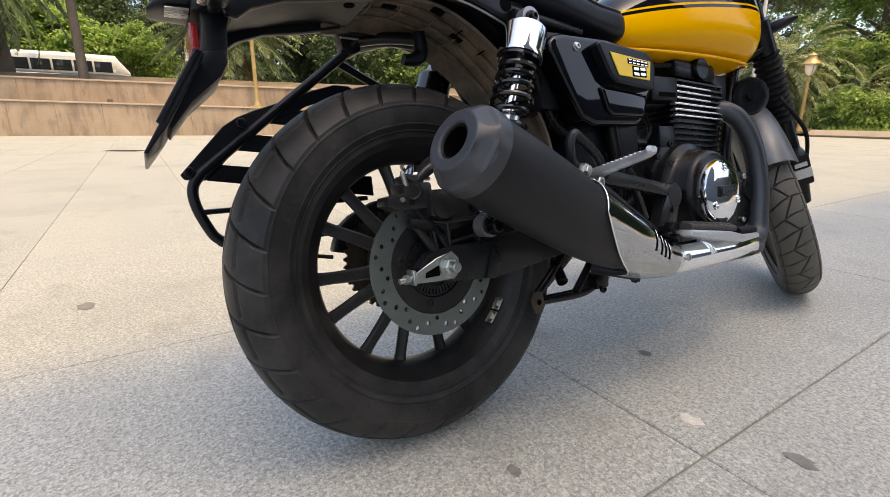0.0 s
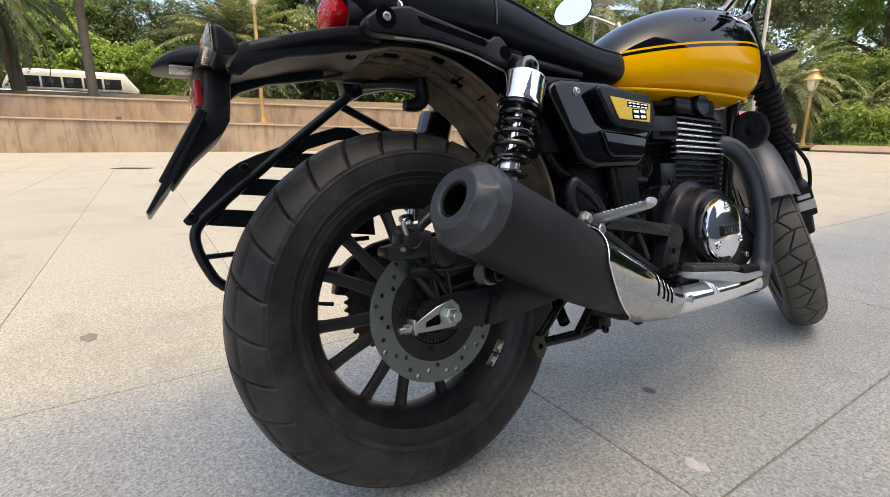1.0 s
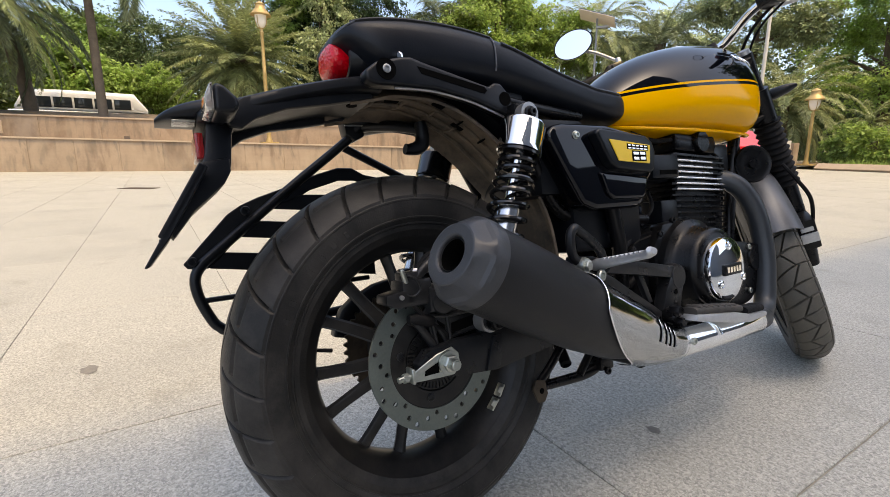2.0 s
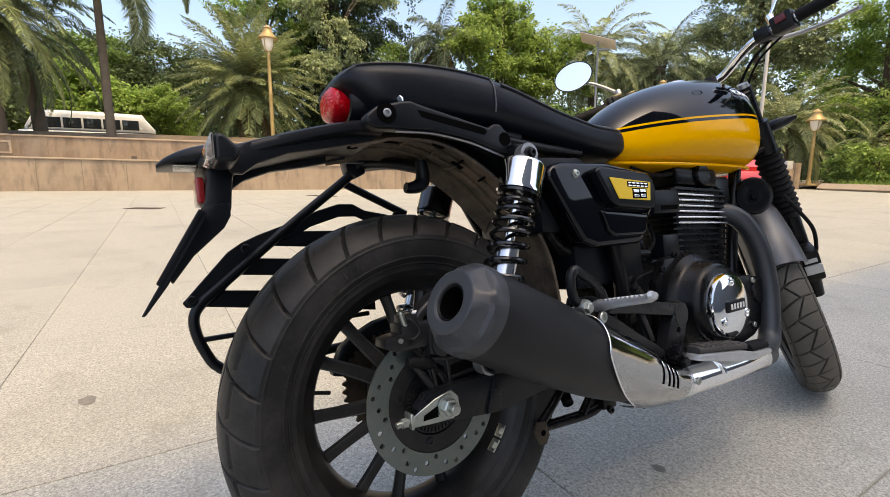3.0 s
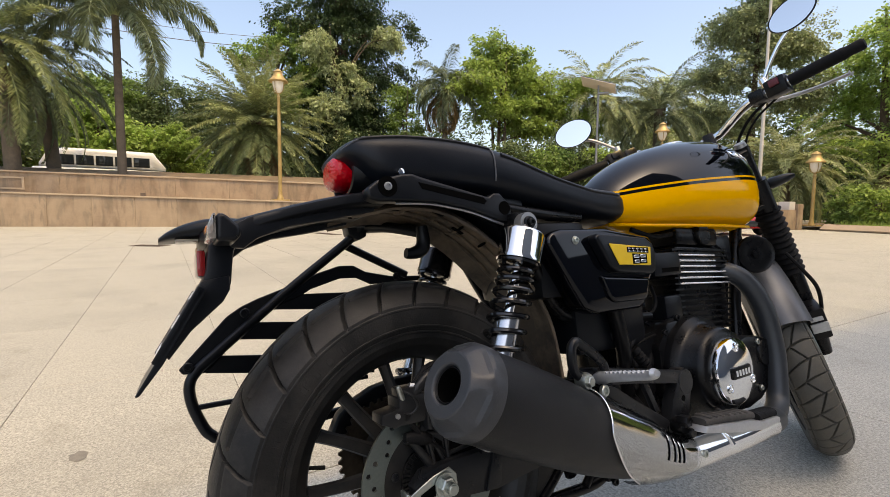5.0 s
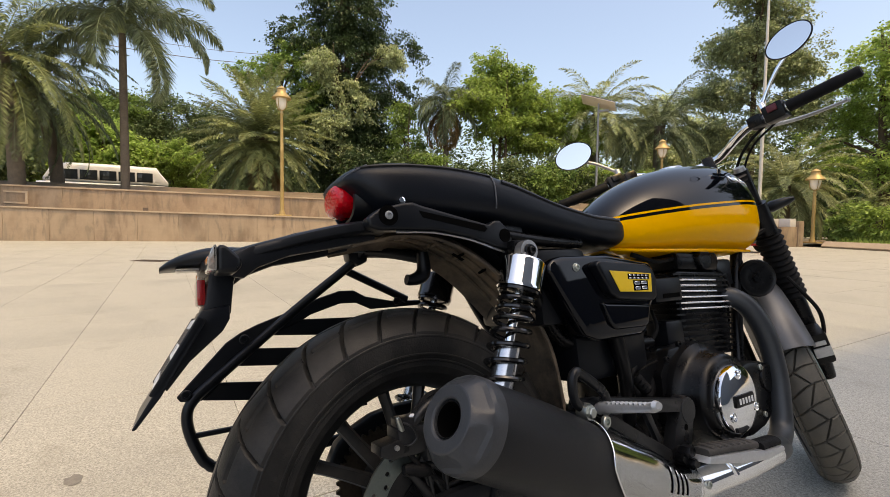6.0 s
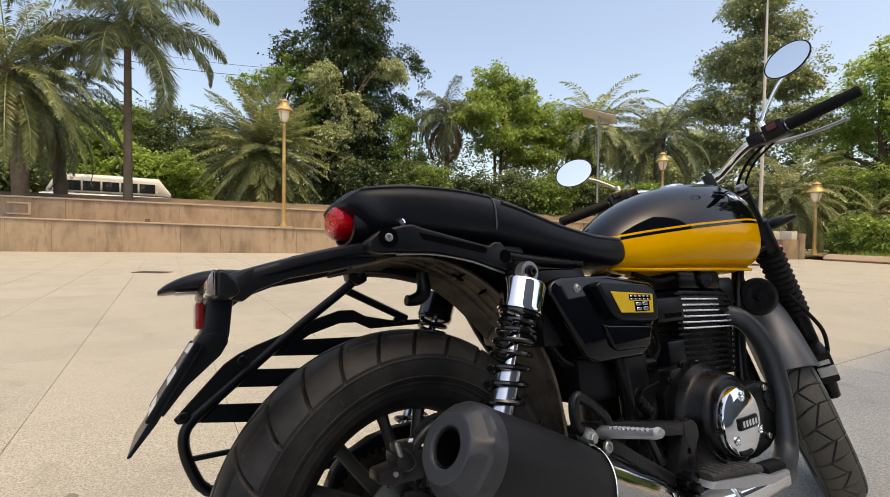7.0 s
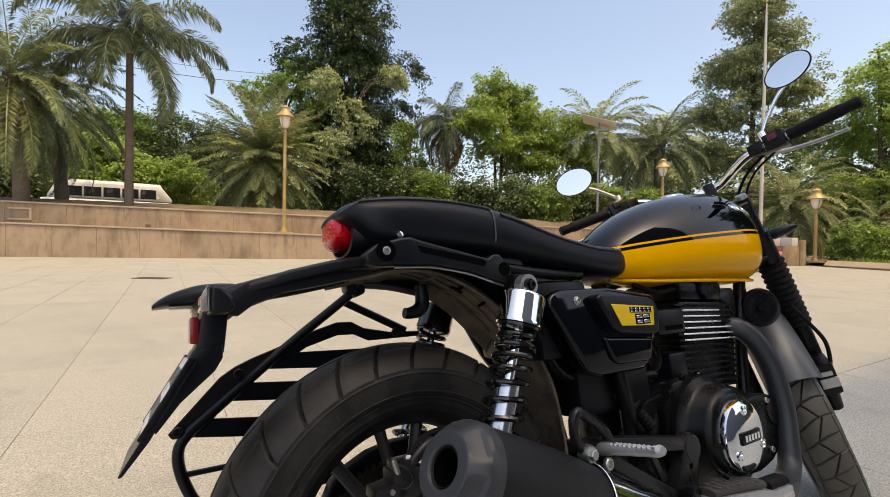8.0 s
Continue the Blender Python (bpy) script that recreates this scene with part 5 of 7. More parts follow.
muffler = part("exhaust_silencer", along([(0.068, 0.055), (0.070, 0.0600), (0.08, 0.0612), (0.2, 0.0635), (0.3, 0.0642), (0.4, 0.0636), (0.5, 0.0615), (0.58, 0.0585), (0.66, 0.0545), (0.7, 0.051)]), M_MUFF, bike, "matt black megaphone silencer")
cap = part("end_cap", along([(0.030, 0.0240), (0.004, 0.0245), (0.001, 0.0255), (-0.001, 0.0275), (-0.001, 0.0405), (0.0005, 0.0428), (0.004, 0.0450), (0.012, 0.0494), (0.022, 0.0545), (0.030, 0.0582), (0.036, 0.0604), (0.044, 0.0617), (0.056, 0.0625), (0.072, 0.0628), (0.074, 0.0575)], 120, 0.0048), M_MUFFCAP, muffler, "dark grey cast end cap")
cap.data.set_sharp_from_angle(angle=radians(17))
part("outlet", along([(0.06, 0.0218), (0.006, 0.0218), (0.004, 0.0226), (0.006, 0.0236), (0.032, 0.0240)], 40), M_MUFF, muffler, "black outlet rim")
part("outlet_pipe", along([(0.008, 0.0216), (0.20, 0.0216), (0.201, 0.001)]), M_DARK, muffler, "sooty outlet pipe")

def shield():
    """The chrome heat shield: a shell over the outer side of the tapering pipe."""
    line = curve(axis_pts, 24)
    bm, rings = bmesh.new(), []
    for i in range(25):
        s = i / 24
        rows = []
        for k in range(21):
            a = radians(-100 + 205 * k / 20)
            # The rear edge is cut on the slant, the front edge narrows to the pipe.
            lead = min(0.64, 0.415 + 0.13 * (max(0.0, 10 - math.degrees(a)) / 50) ** 1.4)
            pos = lead + (1.02 - lead) * s
            q = [float(np.interp(pos, np.linspace(0, 1, len(line)), [p[j] for p in line])) for j in range(3)]
            r = float(np.interp(pos, [0.4, 0.5, 0.62, 0.72, 0.85, 1.02], [0.0665, 0.0650, 0.0605, 0.0535, 0.0435, 0.0355]))
            d = Vector((0, 0.91, -0.42)).normalized()
            up = Vector((0, 0.42, 0.91)).normalized()
            out = Vector((1, 0, 0))
            rows.append(bm.verts.new(Vector(q) + out * (r * math.cos(a)) + up * (r * math.sin(a))))
        rings.append(rows)
    for a, b in zip(rings, rings[1:]):
        for k in range(20):
            bm.faces.new((a[k], a[k + 1], b[k + 1], b[k]))
    bmesh.ops.solidify(bm, geom=bm.faces[:], thickness=0.0018)
    return bm


heat_shield = part("heat_shield", shield(), M_CHROME, muffler, "chrome heat shield with slots")
line = curve(axis_pts, 24)
edge = []
for k in range(17):
    a = -70 + 175 * k / 16
    pos = min(0.64, 0.415 + 0.13 * (max(0.0, 10 - a) / 50) ** 1.4)
    q = Vector([float(np.interp(pos, np.linspace(0, 1, len(line)), [p[j] for p in line])) for j in range(3)])
    r = float(np.interp(pos, [0.4, 0.5, 0.62], [0.0670, 0.0655, 0.0610]))
    edge.append(tuple(q + Vector((1, 0, 0)) * (r * math.cos(radians(a))) + Vector((0, 0.42, 0.91)).normalized() * (r * math.sin(radians(a)))))
part("rolled_edge", tube(edge, 0.0015, 10), M_CHROME, heat_shield)
# Each slot is a black tube painting the gap's shade, beside a chrome lip.
for k in range(4):
    pos = 0.672 + 0.052 * k
    r = float(np.interp(pos, [0.4, 0.5, 0.62, 0.72, 0.85, 1.02], [0.0665, 0.0650, 0.0605, 0.0535, 0.0435, 0.0355]))
    q = Vector([float(np.interp(pos, np.linspace(0, 1, len(line)), [p[j] for p in line])) for j in range(3)])
    for lift, wide, m_, nm in ((-0.0006, 0.0019, M_DARK, "slot"), (-0.0004, 0.0011, M_CHROME, "slot_lip")):
        shift = 0.0036 if nm == "slot_lip" else 0.0
        arc = [q + Vector((1, 0, 0)) * ((r + lift) * math.cos(radians(a))) + Vector((0, 0.42, 0.91)).normalized() * ((r + lift) * math.sin(radians(a))) + Vector((0, 0.91, -0.42)) * shift for a in range(-4, 39, 6)]
        part(nm, tube([tuple(v) for v in arc], wide, 8, smooth_line=False), m_, heat_shield)
part("inner_cone", along([(0.68, 0.050), (0.8, 0.042), (0.9, 0.035), (1.0, 0.030)]), M_MUFF, muffler)
pipe = part("pipe_cover", tube([(0.201, 0.484, 0.262, 0.0295), (0.201, 0.491, 0.2618, 0.0315), (0.203, 0.68, 0.256, 0.0310), (0.204, 0.795, 0.252, 0.030), (0.204, 0.800, 0.252, 0.027)], n=32, smooth_line=False), M_CHROME, bike, "chrome exhaust pipe cover")
part("cover_screw", bolt(0.2315, 0.506, 0.266, 0.0075, 0.005), M_ZINC, pipe)
part("cover_rib", tube([(0.206, 0.588, 0.2905), (0.226, 0.594, 0.281), (0.2345, 0.600, 0.261)], 0.0055, 10), M_CHROME, pipe)
part("header_pipe", tube([(0.05, 0.93, 0.60), (0.085, 0.945, 0.596), (0.115, 0.972, 0.562), (0.133, 0.998, 0.49), (0.142, 1.004, 0.39), (0.145, 0.99, 0.31), (0.150, 0.967, 0.257), (0.165, 0.91, 0.237), (0.19, 0.86, 0.244), (0.204, 0.79, 0.252)], 0.0255, 24), M_HEADER, bike, "blue-grey exhaust header pipe")

# ---- engine ----
case = loft([[(sx * hw, y, z) for sx, z in ((-1, z0), (-0.6, z0 - 0.01), (0.6, z0 - 0.01), (1, z0), (1, z1), (0.7, z1 + 0.012), (-0.7, z1 + 0.012), (-1, z1))]
             for y, hw, z0, z1 in ((0.50, 0.07, 0.33, 0.44), (0.53, 0.10, 0.28, 0.47), (0.62, 0.115, 0.245, 0.49), (0.80, 0.115, 0.235, 0.47), (0.93, 0.10, 0.25, 0.43), (0.97, 0.07, 0.28, 0.40))])
bmesh.ops.bevel(case, geom=case.edges[:], offset=0.006, segments=2, affect="EDGES")
engine = part("engine", case, M_SATIN, bike, "satin black single-cylinder engine")
cyl_m = Matrix.Translation((0.0, 0.815, 0.455)) @ Matrix.Rotation(radians(-3), 4, "X")
cyl = part("cylinder", put(box(-0.082, 0.082, -0.096, 0.114, 0.0, 0.215, 0.012), cyl_m), M_SATIN, engine)
fin_out = [(-0.092, -0.092), (-0.080, -0.106), (0.080, -0.106), (0.092, -0.092), (0.092, 0.110), (0.078, 0.124), (-0.078, 0.124), (-0.092, 0.110)]
for k in range(15):
    z = 0.004 + k * 0.0142
    bm = bmesh.new()
    lo = [bm.verts.new((x, y, z)) for x, y in fin_out]
    hi = [bm.verts.new((x, y, z + 0.0048)) for x, y in fin_out]
    bm.faces.new(lo)
    bm.faces.new(hi)
    bmesh.ops.recalc_face_normals(bm, faces=bm.faces)
    for i in range(8):
        q = bm.faces.new((lo[i], lo[(i + 1) % 8], hi[(i + 1) % 8], hi[i]))
    bmesh.ops.recalc_face_normals(bm, faces=bm.faces)
    fin = part("fin", put(bm, cyl_m), M_SATIN, cyl, smooth=False)
    if 8 <= k <= 13:
        short = 0.058 if k >= 11 else 0.0
        part("fin_edge", put(tube([(0.088, -0.099, z + 0.0026), (0.0922, -0.092, z + 0.0026), (0.0922, 0.110 - short, z + 0.0026)], 0.0025, 10, smooth_line=False), cyl_m), M_FINEDGE, fin, "bright machined fin edge")
head = join(box(-0.082, 0.082, -0.085, 0.095, 0.217, 0.262, 0.012), box(-0.065, 0.065, -0.07, 0.08, 0.255, 0.285, 0.02), lathe([(0.028, 0.06), (0.030, 0.085), (0.026, 0.092), (0, 0.093)], 24, "X", (0, 0.02, 0.245)))
part("cylinder_head", put(head, cyl_m), M_SATIN, engine)
cc = (0.0, 0.685, 0.388)
part("clutch_cover", join(lathe([(0.116, 0.100), (0.120, 0.124), (0.116, 0.138), (0.104, 0.146), (0.097, 0.154), (0.095, 0.183), (0.089, 0.194), (0.078, 0.199), (0, 0.199)], 64, "X", cc),
                          plate([(0.56, 0.34), (0.56, 0.45), (0.60, 0.50), (0.66, 0.505), (0.70, 0.46), (0.66, 0.30)], 0.09, 0.125, 0.008)), M_SATIN, engine, "domed satin black clutch cover")
chrome_cap = part("clutch_cap", lathe([(0.0710, 0.196), (0.0720, 0.206), (0.0695, 0.214), (0.063, 0.218), (0.047, 0.2215), (0.023, 0.2235), (0, 0.224)], 72, "X", cc), M_CHROME, engine, "polished chrome clutch cap")
part("maker_plate", box(0.2185, 0.2275, cc[1] - 0.036, cc[1] + 0.036, cc[2] - 0.013, cc[2] + 0.013, 0.005), M_SATIN, chrome_cap, "black plate with raised chrome marks")
for k in range(5):
    part("raised_mark", box(0.2275, 0.2285, cc[1] - 0.027 + k * 0.0115, cc[1] - 0.0195 + k * 0.0115, cc[2] - 0.006, cc[2] + 0.006), M_CHROME, chrome_cap, smooth=False)
for a in (95, 215, 335):
    y, z = cc[1] + 0.052 * math.cos(radians(a)), cc[2] + 0.052 * math.sin(radians(a))
    part("cap_bolt", join(lathe([(0.0095, 0.212), (0.0095, 0.2225), (0.0072, 0.2232), (0.0072, 0.2195), (0, 0.2195)], 20, "X", (0, y, z)), bolt(0.2195, y, z, 0.0055, 0.004)), M_CHROME, chrome_cap)
part("front_cover", plate([(0.80, 0.262), (0.87, 0.258), (0.935, 0.270), (0.985, 0.300), (1.012, 0.345), (1.014, 0.385), (0.996, 0.412), (0.965, 0.424), (0.90, 0.432), (0.80, 0.42)], 0.09, 0.136, 0.014), M_SATIN, engine)
part("ignition_cover", lathe([(0.036, 0.10), (0.037, 0.132), (0.033, 0.140), (0, 0.141)], 32, "X", (0, 0.968, 0.383)), M_SATIN, engine)
for y, z in ((0.935, 0.414), (0.985, 0.345), (0.925, 0.30)):
    part("cover_bolt", bolt(0.136, y, z, 0.0075, 0.006), M_ZINC, engine)
for y, z in ((0.590, 0.478), (0.640, 0.506), (0.575, 0.318), (0.78, 0.288)):
    part("cover_bolt", bolt(0.118, y, z, 0.0075, 0.008), M_SATIN, engine)
part("oil_cap_bolt", join(lathe([(0.011, 0.06), (0.011, 0.082), (0, 0.082)], 18, "X", (0, 0.757, 0.494)), bolt(0.082, 0.757, 0.494, 0.008, 0.006)), M_ZINC, engine, "zinc-plated bolt")
part("ignition_coil", join(box(0.0, 0.058, 0.925, 1.03, 0.625, 0.700, 0.010), tube([(0.055, 0.96, 0.69), (0.065, 0.93, 0.715), (0.05, 0.88, 0.725)], 0.005, 8)), M_PLASTIC, engine)
part("starter_motor", tube([(-0.06, 0.70, 0.52), (0.075, 0.70, 0.52)], 0.032, 24), M_SATIN, engine)
part("sensor_box", box(0.03, 0.088, 0.655, 0.72, 0.49, 0.555, 0.006), M_PLASTIC, engine)
part("intake_stub", tube([(0.03, 0.60, 0.63, 0.036), (0.05, 0.70, 0.63, 0.034), (0.05, 0.76, 0.64, 0.034)], n=20, smooth_line=False), M_PLASTIC, engine)
part("coil_cover", join(box(0.085, 0.128, 0.575, 0.675, 0.603, 0.658, 0.008)), M_PLASTIC, bike)
part("coil_slot", box(0.1281, 0.1290, 0.60, 0.662, 0.612, 0.622), M_DARK, bike, smooth=False)
for pts, r in (([(0.07, 0.52, 0.50), (0.09, 0.56, 0.46), (0.10, 0.55, 0.41), (0.09, 0.50, 0.37)], 0.010), ([(0.06, 0.60, 0.54), (0.09, 0.53, 0.48), (0.10, 0.47, 0.44), (0.10, 0.44, 0.40)], 0.007),
               ([(0.05, 0.66, 0.58), (0.085, 0.62, 0.54), (0.08, 0.58, 0.50)], 0.005), ([(0.08, 0.43, 0.53), (0.11, 0.46, 0.46), (0.115, 0.49, 0.42)], 0.006), ([(0.04, 0.90, 0.70), (0.07, 0.95, 0.66), (0.06, 1.0, 0.62)], 0.004)):
    part("hose", tube(pts, r, 10), M_GRIP, bike)
part("bellows_hose", tube([(0.105, 0.50, 0.455, 0.011)] + [(0.106 + 0.001 * (i % 2), 0.50 + 0.004 * i, 0.452 - 0.004 * i, 0.0125 if i % 2 else 0.009) for i in range(1, 9)], n=12, smooth_line=False), M_GRIP, bike)

# ---- frame ----
frame_part = part("frame", tube([(0.05, 1.11, 0.80), (0.045, 1.06, 0.62), (0.05, 0.99, 0.36), (0.075, 0.92, 0.25), (0.09, 0.75, 0.225), (0.10, 0.56, 0.27), (0.10, 0.47, 0.36)], 0.016, 14), M_FRAME, bike, "black steel tube frame")
for pts, r in (([(-0.05, 1.11, 0.80), (-0.045, 1.06, 0.62), (-0.05, 0.99, 0.36), (-0.075, 0.92, 0.25), (-0.09, 0.75, 0.225), (-0.10, 0.56, 0.27), (-0.10, 0.47, 0.36)], 0.016),
               ([(0.105, 0.215, 0.71), (0.095, 0.245, 0.67), (0.085, 0.285, 0.60), (0.080, 0.325, 0.552), (0.078, 0.39, 0.530), (0.078, 0.48, 0.522), (0.078, 0.60, 0.515)], 0.013),
               ([(-0.115, 0.215, 0.71), (-0.118, 0.325, 0.547), (-0.116, 0.48, 0.512), (-0.11, 0.60, 0.508)], 0.015),
               ([(0.10, 0.47, 0.36), (0.112, 0.46, 0.46), (0.115, 0.44, 0.56), (0.11, 0.42, 0.70)], 0.016), ([(-0.10, 0.47, 0.36), (-0.115, 0.44, 0.56), (-0.11, 0.42, 0.70)], 0.016),
               ([(0.0, 1.13, 0.84), (0.0, 0.85, 0.78), (0.0, 0.55, 0.73)], 0.024), ([(0.085, 0.40, 0.745), (0.098, 0.28, 0.750), (0.098, 0.10, 0.772), (0.09, -0.05, 0.785)], 0.011), ([(-0.085, 0.40, 0.745), (-0.098, 0.28, 0.750), (-0.098, 0.10, 0.772), (-0.09, -0.05, 0.785)], 0.011)):
    part("tube", tube(pts, r, 14), M_FRAME, frame_part)
part("shock_mount", box(0.10, 0.145, 0.175, 0.215, 0.70, 0.745, 0.006), M_FRAME, frame_part)
part("shock_mount", box(-0.145, -0.10, 0.175, 0.215, 0.70, 0.745, 0.006), M_FRAME, frame_part)
part("battery_box", box(-0.10, 0.10, 0.345, 0.56, 0.46, 0.70, 0.015), M_PLASTIC, bike)
part("airbox", box(-0.105, 0.105, 0.26, 0.40, 0.58, 0.735, 0.02), M_PLASTIC, bike)
part("fuel_pipe", tube([(0.06, 0.60, 0.72), (0.075, 0.66, 0.70), (0.07, 0.74, 0.705)], 0.006, 10), M_GRIP, bike)

# ---- side covers with their badge ----
def side_cover(s):
    m = Matrix.Diagonal((s, 1, 1, 1))
    out = [(0.245, 0.690), (0.262, 0.708), (0.285, 0.713), (0.41, 0.713), (0.545, 0.694), (0.558, 0.675), (0.552, 0.62), (0.525, 0.590), (0.508, 0.552), (0.49, 0.543), (0.36, 0.543), (0.325, 0.556), (0.292, 0.61)]
    c = part("side_cover", put(plate(out, 0.098, 0.148, 0.013, 3), m), M_GLOSS, bike, "gloss black side cover")
    pod = part("badge_pod", put(plate([(0.350, 0.692), (0.362, 0.700), (0.500, 0.688), (0.520, 0.676), (0.528, 0.655), (0.521, 0.618), (0.510, 0.612), (0.405, 0.622), (0.385, 0.634)], 0.145, 0.170, 0.006, 3), m), M_PLASTIC, c)
    part("badge", put(plate([(0.383, 0.679), (0.508, 0.668), (0.503, 0.630), (0.407, 0.636)], 0.1701, 0.1725, 0.001, 1), m), M_YELLOW_B, pod, "yellow badge with raised chrome marks", False)
    part("mark_backing", put(join(plate([(0.433, 0.6705), (0.4985, 0.6670), (0.4985, 0.6560), (0.433, 0.6595)], 0.1724, 0.1729), plate([(0.447, 0.6565), (0.492, 0.6545), (0.491, 0.6350), (0.447, 0.6355)], 0.1724, 0.1730)), m), M_DARK, pod, "black outline behind the marks", False)
    for k in range(5):
        y = 0.436 + k * 0.0125
        part("small_mark", put(join(box(0.1728, 0.1742, y, y + 0.0088, 0.6655 - k * 0.0007, 0.6685 - k * 0.0007, 0.0006, 1), box(0.1728, 0.1742, y, y + 0.0088, 0.6598 - k * 0.0007, 0.6628 - k * 0.0007, 0.0006, 1)), m), M_CHROME, pod)
    for k in range(2):
        y = 0.450 + k * 0.0205
        part("large_mark", put(join(box(0.1728, 0.1744, y, y + 0.0165, 0.6475, 0.6535, 0.0010, 1), box(0.1728, 0.1744, y + 0.001, y + 0.0165, 0.6375, 0.6435, 0.0010, 1)), m), M_CHROME, pod)
    part("lower_pod", put(plate([(0.372, 0.618), (0.518, 0.606), (0.505, 0.566), (0.495, 0.560), (0.405, 0.562), (0.390, 0.572)], 0.140, 0.156, 0.007, 3), m), M_GLOSS, c)
    part("cover_bolt", put(join(lathe([(0.0085, 0.144), (0.0085, 0.149), (0.007, 0.150), (0, 0.150)], 20, "X", (0, 0.318, 0.690)), bolt(0.150, 0.318, 0.690, 0.006, 0.004)), m), M_ZINC, c, "zinc-plated cover bolt")


side_cover(1)
side_cover(-1)

# ---- tank ----
TANK = [(0.515, 0.050, 0.745, 0.800), (0.530, 0.066, 0.735, 0.822), (0.556, 0.084, 0.727, 0.847), (0.598, 0.102, 0.722, 0.876), (0.65, 0.122, 0.719, 0.904), (0.72, 0.139, 0.717, 0.932), (0.80, 0.152, 0.715, 0.954), (0.88, 0.159, 0.713, 0.968),
        (0.95, 0.160, 0.711, 0.975), (1.005, 0.155, 0.709, 0.973), (1.05, 0.141, 0.709, 0.960), (1.083, 0.118, 0.713, 0.938), (1.103, 0.093, 0.722, 0.912), (1.116, 0.060, 0.742, 0.880), (1.120, 0.03, 0.77, 0.85)]


def tank_body():
    """The tank, with its colours split along true lines of the sheet."""
    rows = curve([(y, hw, a, b) for y, hw, a, b in TANK], 5)
    bm, rings = bmesh.new(), []
    for y, hw, zb, zt in rows:
        line = float(np.interp(y, [0.50, 0.60, 0.75, 0.95, 1.13], [0.792, 0.803, 0.817, 0.832, 0.838]))
        line = min(max(line, zb + 0.3 * (zt - zb)), zb + 0.75 * (zt - zb))
        zs = [zb + (line - zb) * (0.5 - 0.5 * math.cos(math.pi * 0.5 * i / 9)) / 0.5 for i in range(9)]
        zs = [zb + (line - zb) * (1 - math.cos(math.pi / 2 * i / 9)) for i in range(9)] + [line, line + min(0.0075, (zt - line) * 0.2), line + min(0.0125, (zt - line) * 0.35)]
        z3 = zs[-1]
        zs += [z3 + (zt - z3) * math.sin(math.pi / 2 * i / 12) for i in range(1, 13)]
        zw = zb + (zt - zb) * 0.40
        right = []
        for z in zs:
            h = (z - zw) / ((zt - zw) if z > zw else (zw - zb))
            p = 2.2 if z > zw else 2.7
            right.append((max(0.0, hw * (1 - min(1, abs(h)) ** p) ** (1 / p)), y, z))
        ring = [bm.verts.new(q) for q in right] + [bm.verts.new((-q[0], q[1], q[2])) for q in right[::-1]]
        rings.append(ring)
    n, m = len(rings[0]), len(rings[0]) // 2
    for a, b in zip(rings, rings[1:]):
        for k in range(n):
            f = bm.faces.new((a[k], a[(k + 1) % n], b[(k + 1) % n], b[k]))
            i = k if k < m else n - 2 - k
            f.material_index = 1 if i < 9 or i == 10 else 0
    bm.faces.new(rings[0][::-1])
    bm.faces.new(rings[-1])
    bmesh.ops.remove_doubles(bm, verts=bm.verts, dist=1e-5)
    return bm


tank = part("fuel_tank", tank_body(), [M_GLOSS, M_YELLOW], bike, "gloss black and yellow fuel tank with pinstripes")
part("seam", tube([(0.054, 0.53, 0.734), (0.090, 0.62, 0.726), (0.112, 0.75, 0.721), (0.120, 0.90, 0.717), (0.112, 1.02, 0.714), (0.080, 1.080, 0.718), (0.04, 1.105, 0.735)], 0.004, 8), M_YELLOW, tank)
part("filler_cap", lathe([(0.036, 0.950), (0.036, 0.968), (0.032, 0.972), (0, 0.973)], 32, "Z", (0, 0.90, 0)), M_CHROME, tank, "chrome filler cap")
for k in range(5):
    # The emblem's marks follow the swell of the tank's shoulder.
    y, z = 0.950 + k * 0.031, 0.908 - 0.0012 * k
    hw, zb, zt = (float(np.interp(y, [r[0] for r in TANK], [r[j] for r in TANK])) for j in (1, 2, 3))
    zw = zb + (zt - zb) * 0.40
    x = hw * (1 - ((z - zw) / (zt - zw)) ** 2.2) ** (1 / 2.2)
    part("raised_mark", put(box(-0.002, 0.002, -0.012, 0.012, -0.011, 0.011, 0.0012, 1), Matrix.Translation((x, y, z)) @ Matrix.Rotation(radians(-42), 4, "Y") @ Matrix.Rotation(radians((4, 8, 14, 24, 38)[k]), 4, "Z")), M_CHROME, tank, "raised chrome emblem mark")

# ---- seat ----
SEAT = [(-0.104, 0.045, 0.855, 0.866), (-0.099, 0.064, 0.850, 0.874), (-0.086, 0.082, 0.838, 0.883), (-0.064, 0.095, 0.814, 0.891), (-0.036, 0.104, 0.792, 0.897), (0.01, 0.111, 0.787, 0.900), (0.08, 0.117, 0.785, 0.898), (0.15, 0.120, 0.780, 0.890),
        (0.21, 0.121, 0.772, 0.877), (0.27, 0.120, 0.762, 0.857), (0.33, 0.118, 0.752, 0.838), (0.39, 0.115, 0.743, 0.825), (0.44, 0.110, 0.737, 0.817), (0.485, 0.107, 0.733, 0.815), (0.515, 0.103, 0.733, 0.813), (0.538, 0.096, 0.736, 0.809), (0.552, 0.078, 0.743, 0.803), (0.560, 0.050, 0.755, 0.795)]
rows = curve(SEAT, 4)
seat = part("seat", loft([oval(y, hw, a, b, 3.0, 44) for y, hw, a, b in rows]), M_SEAT, bike, "black stitched vinyl dual seat")


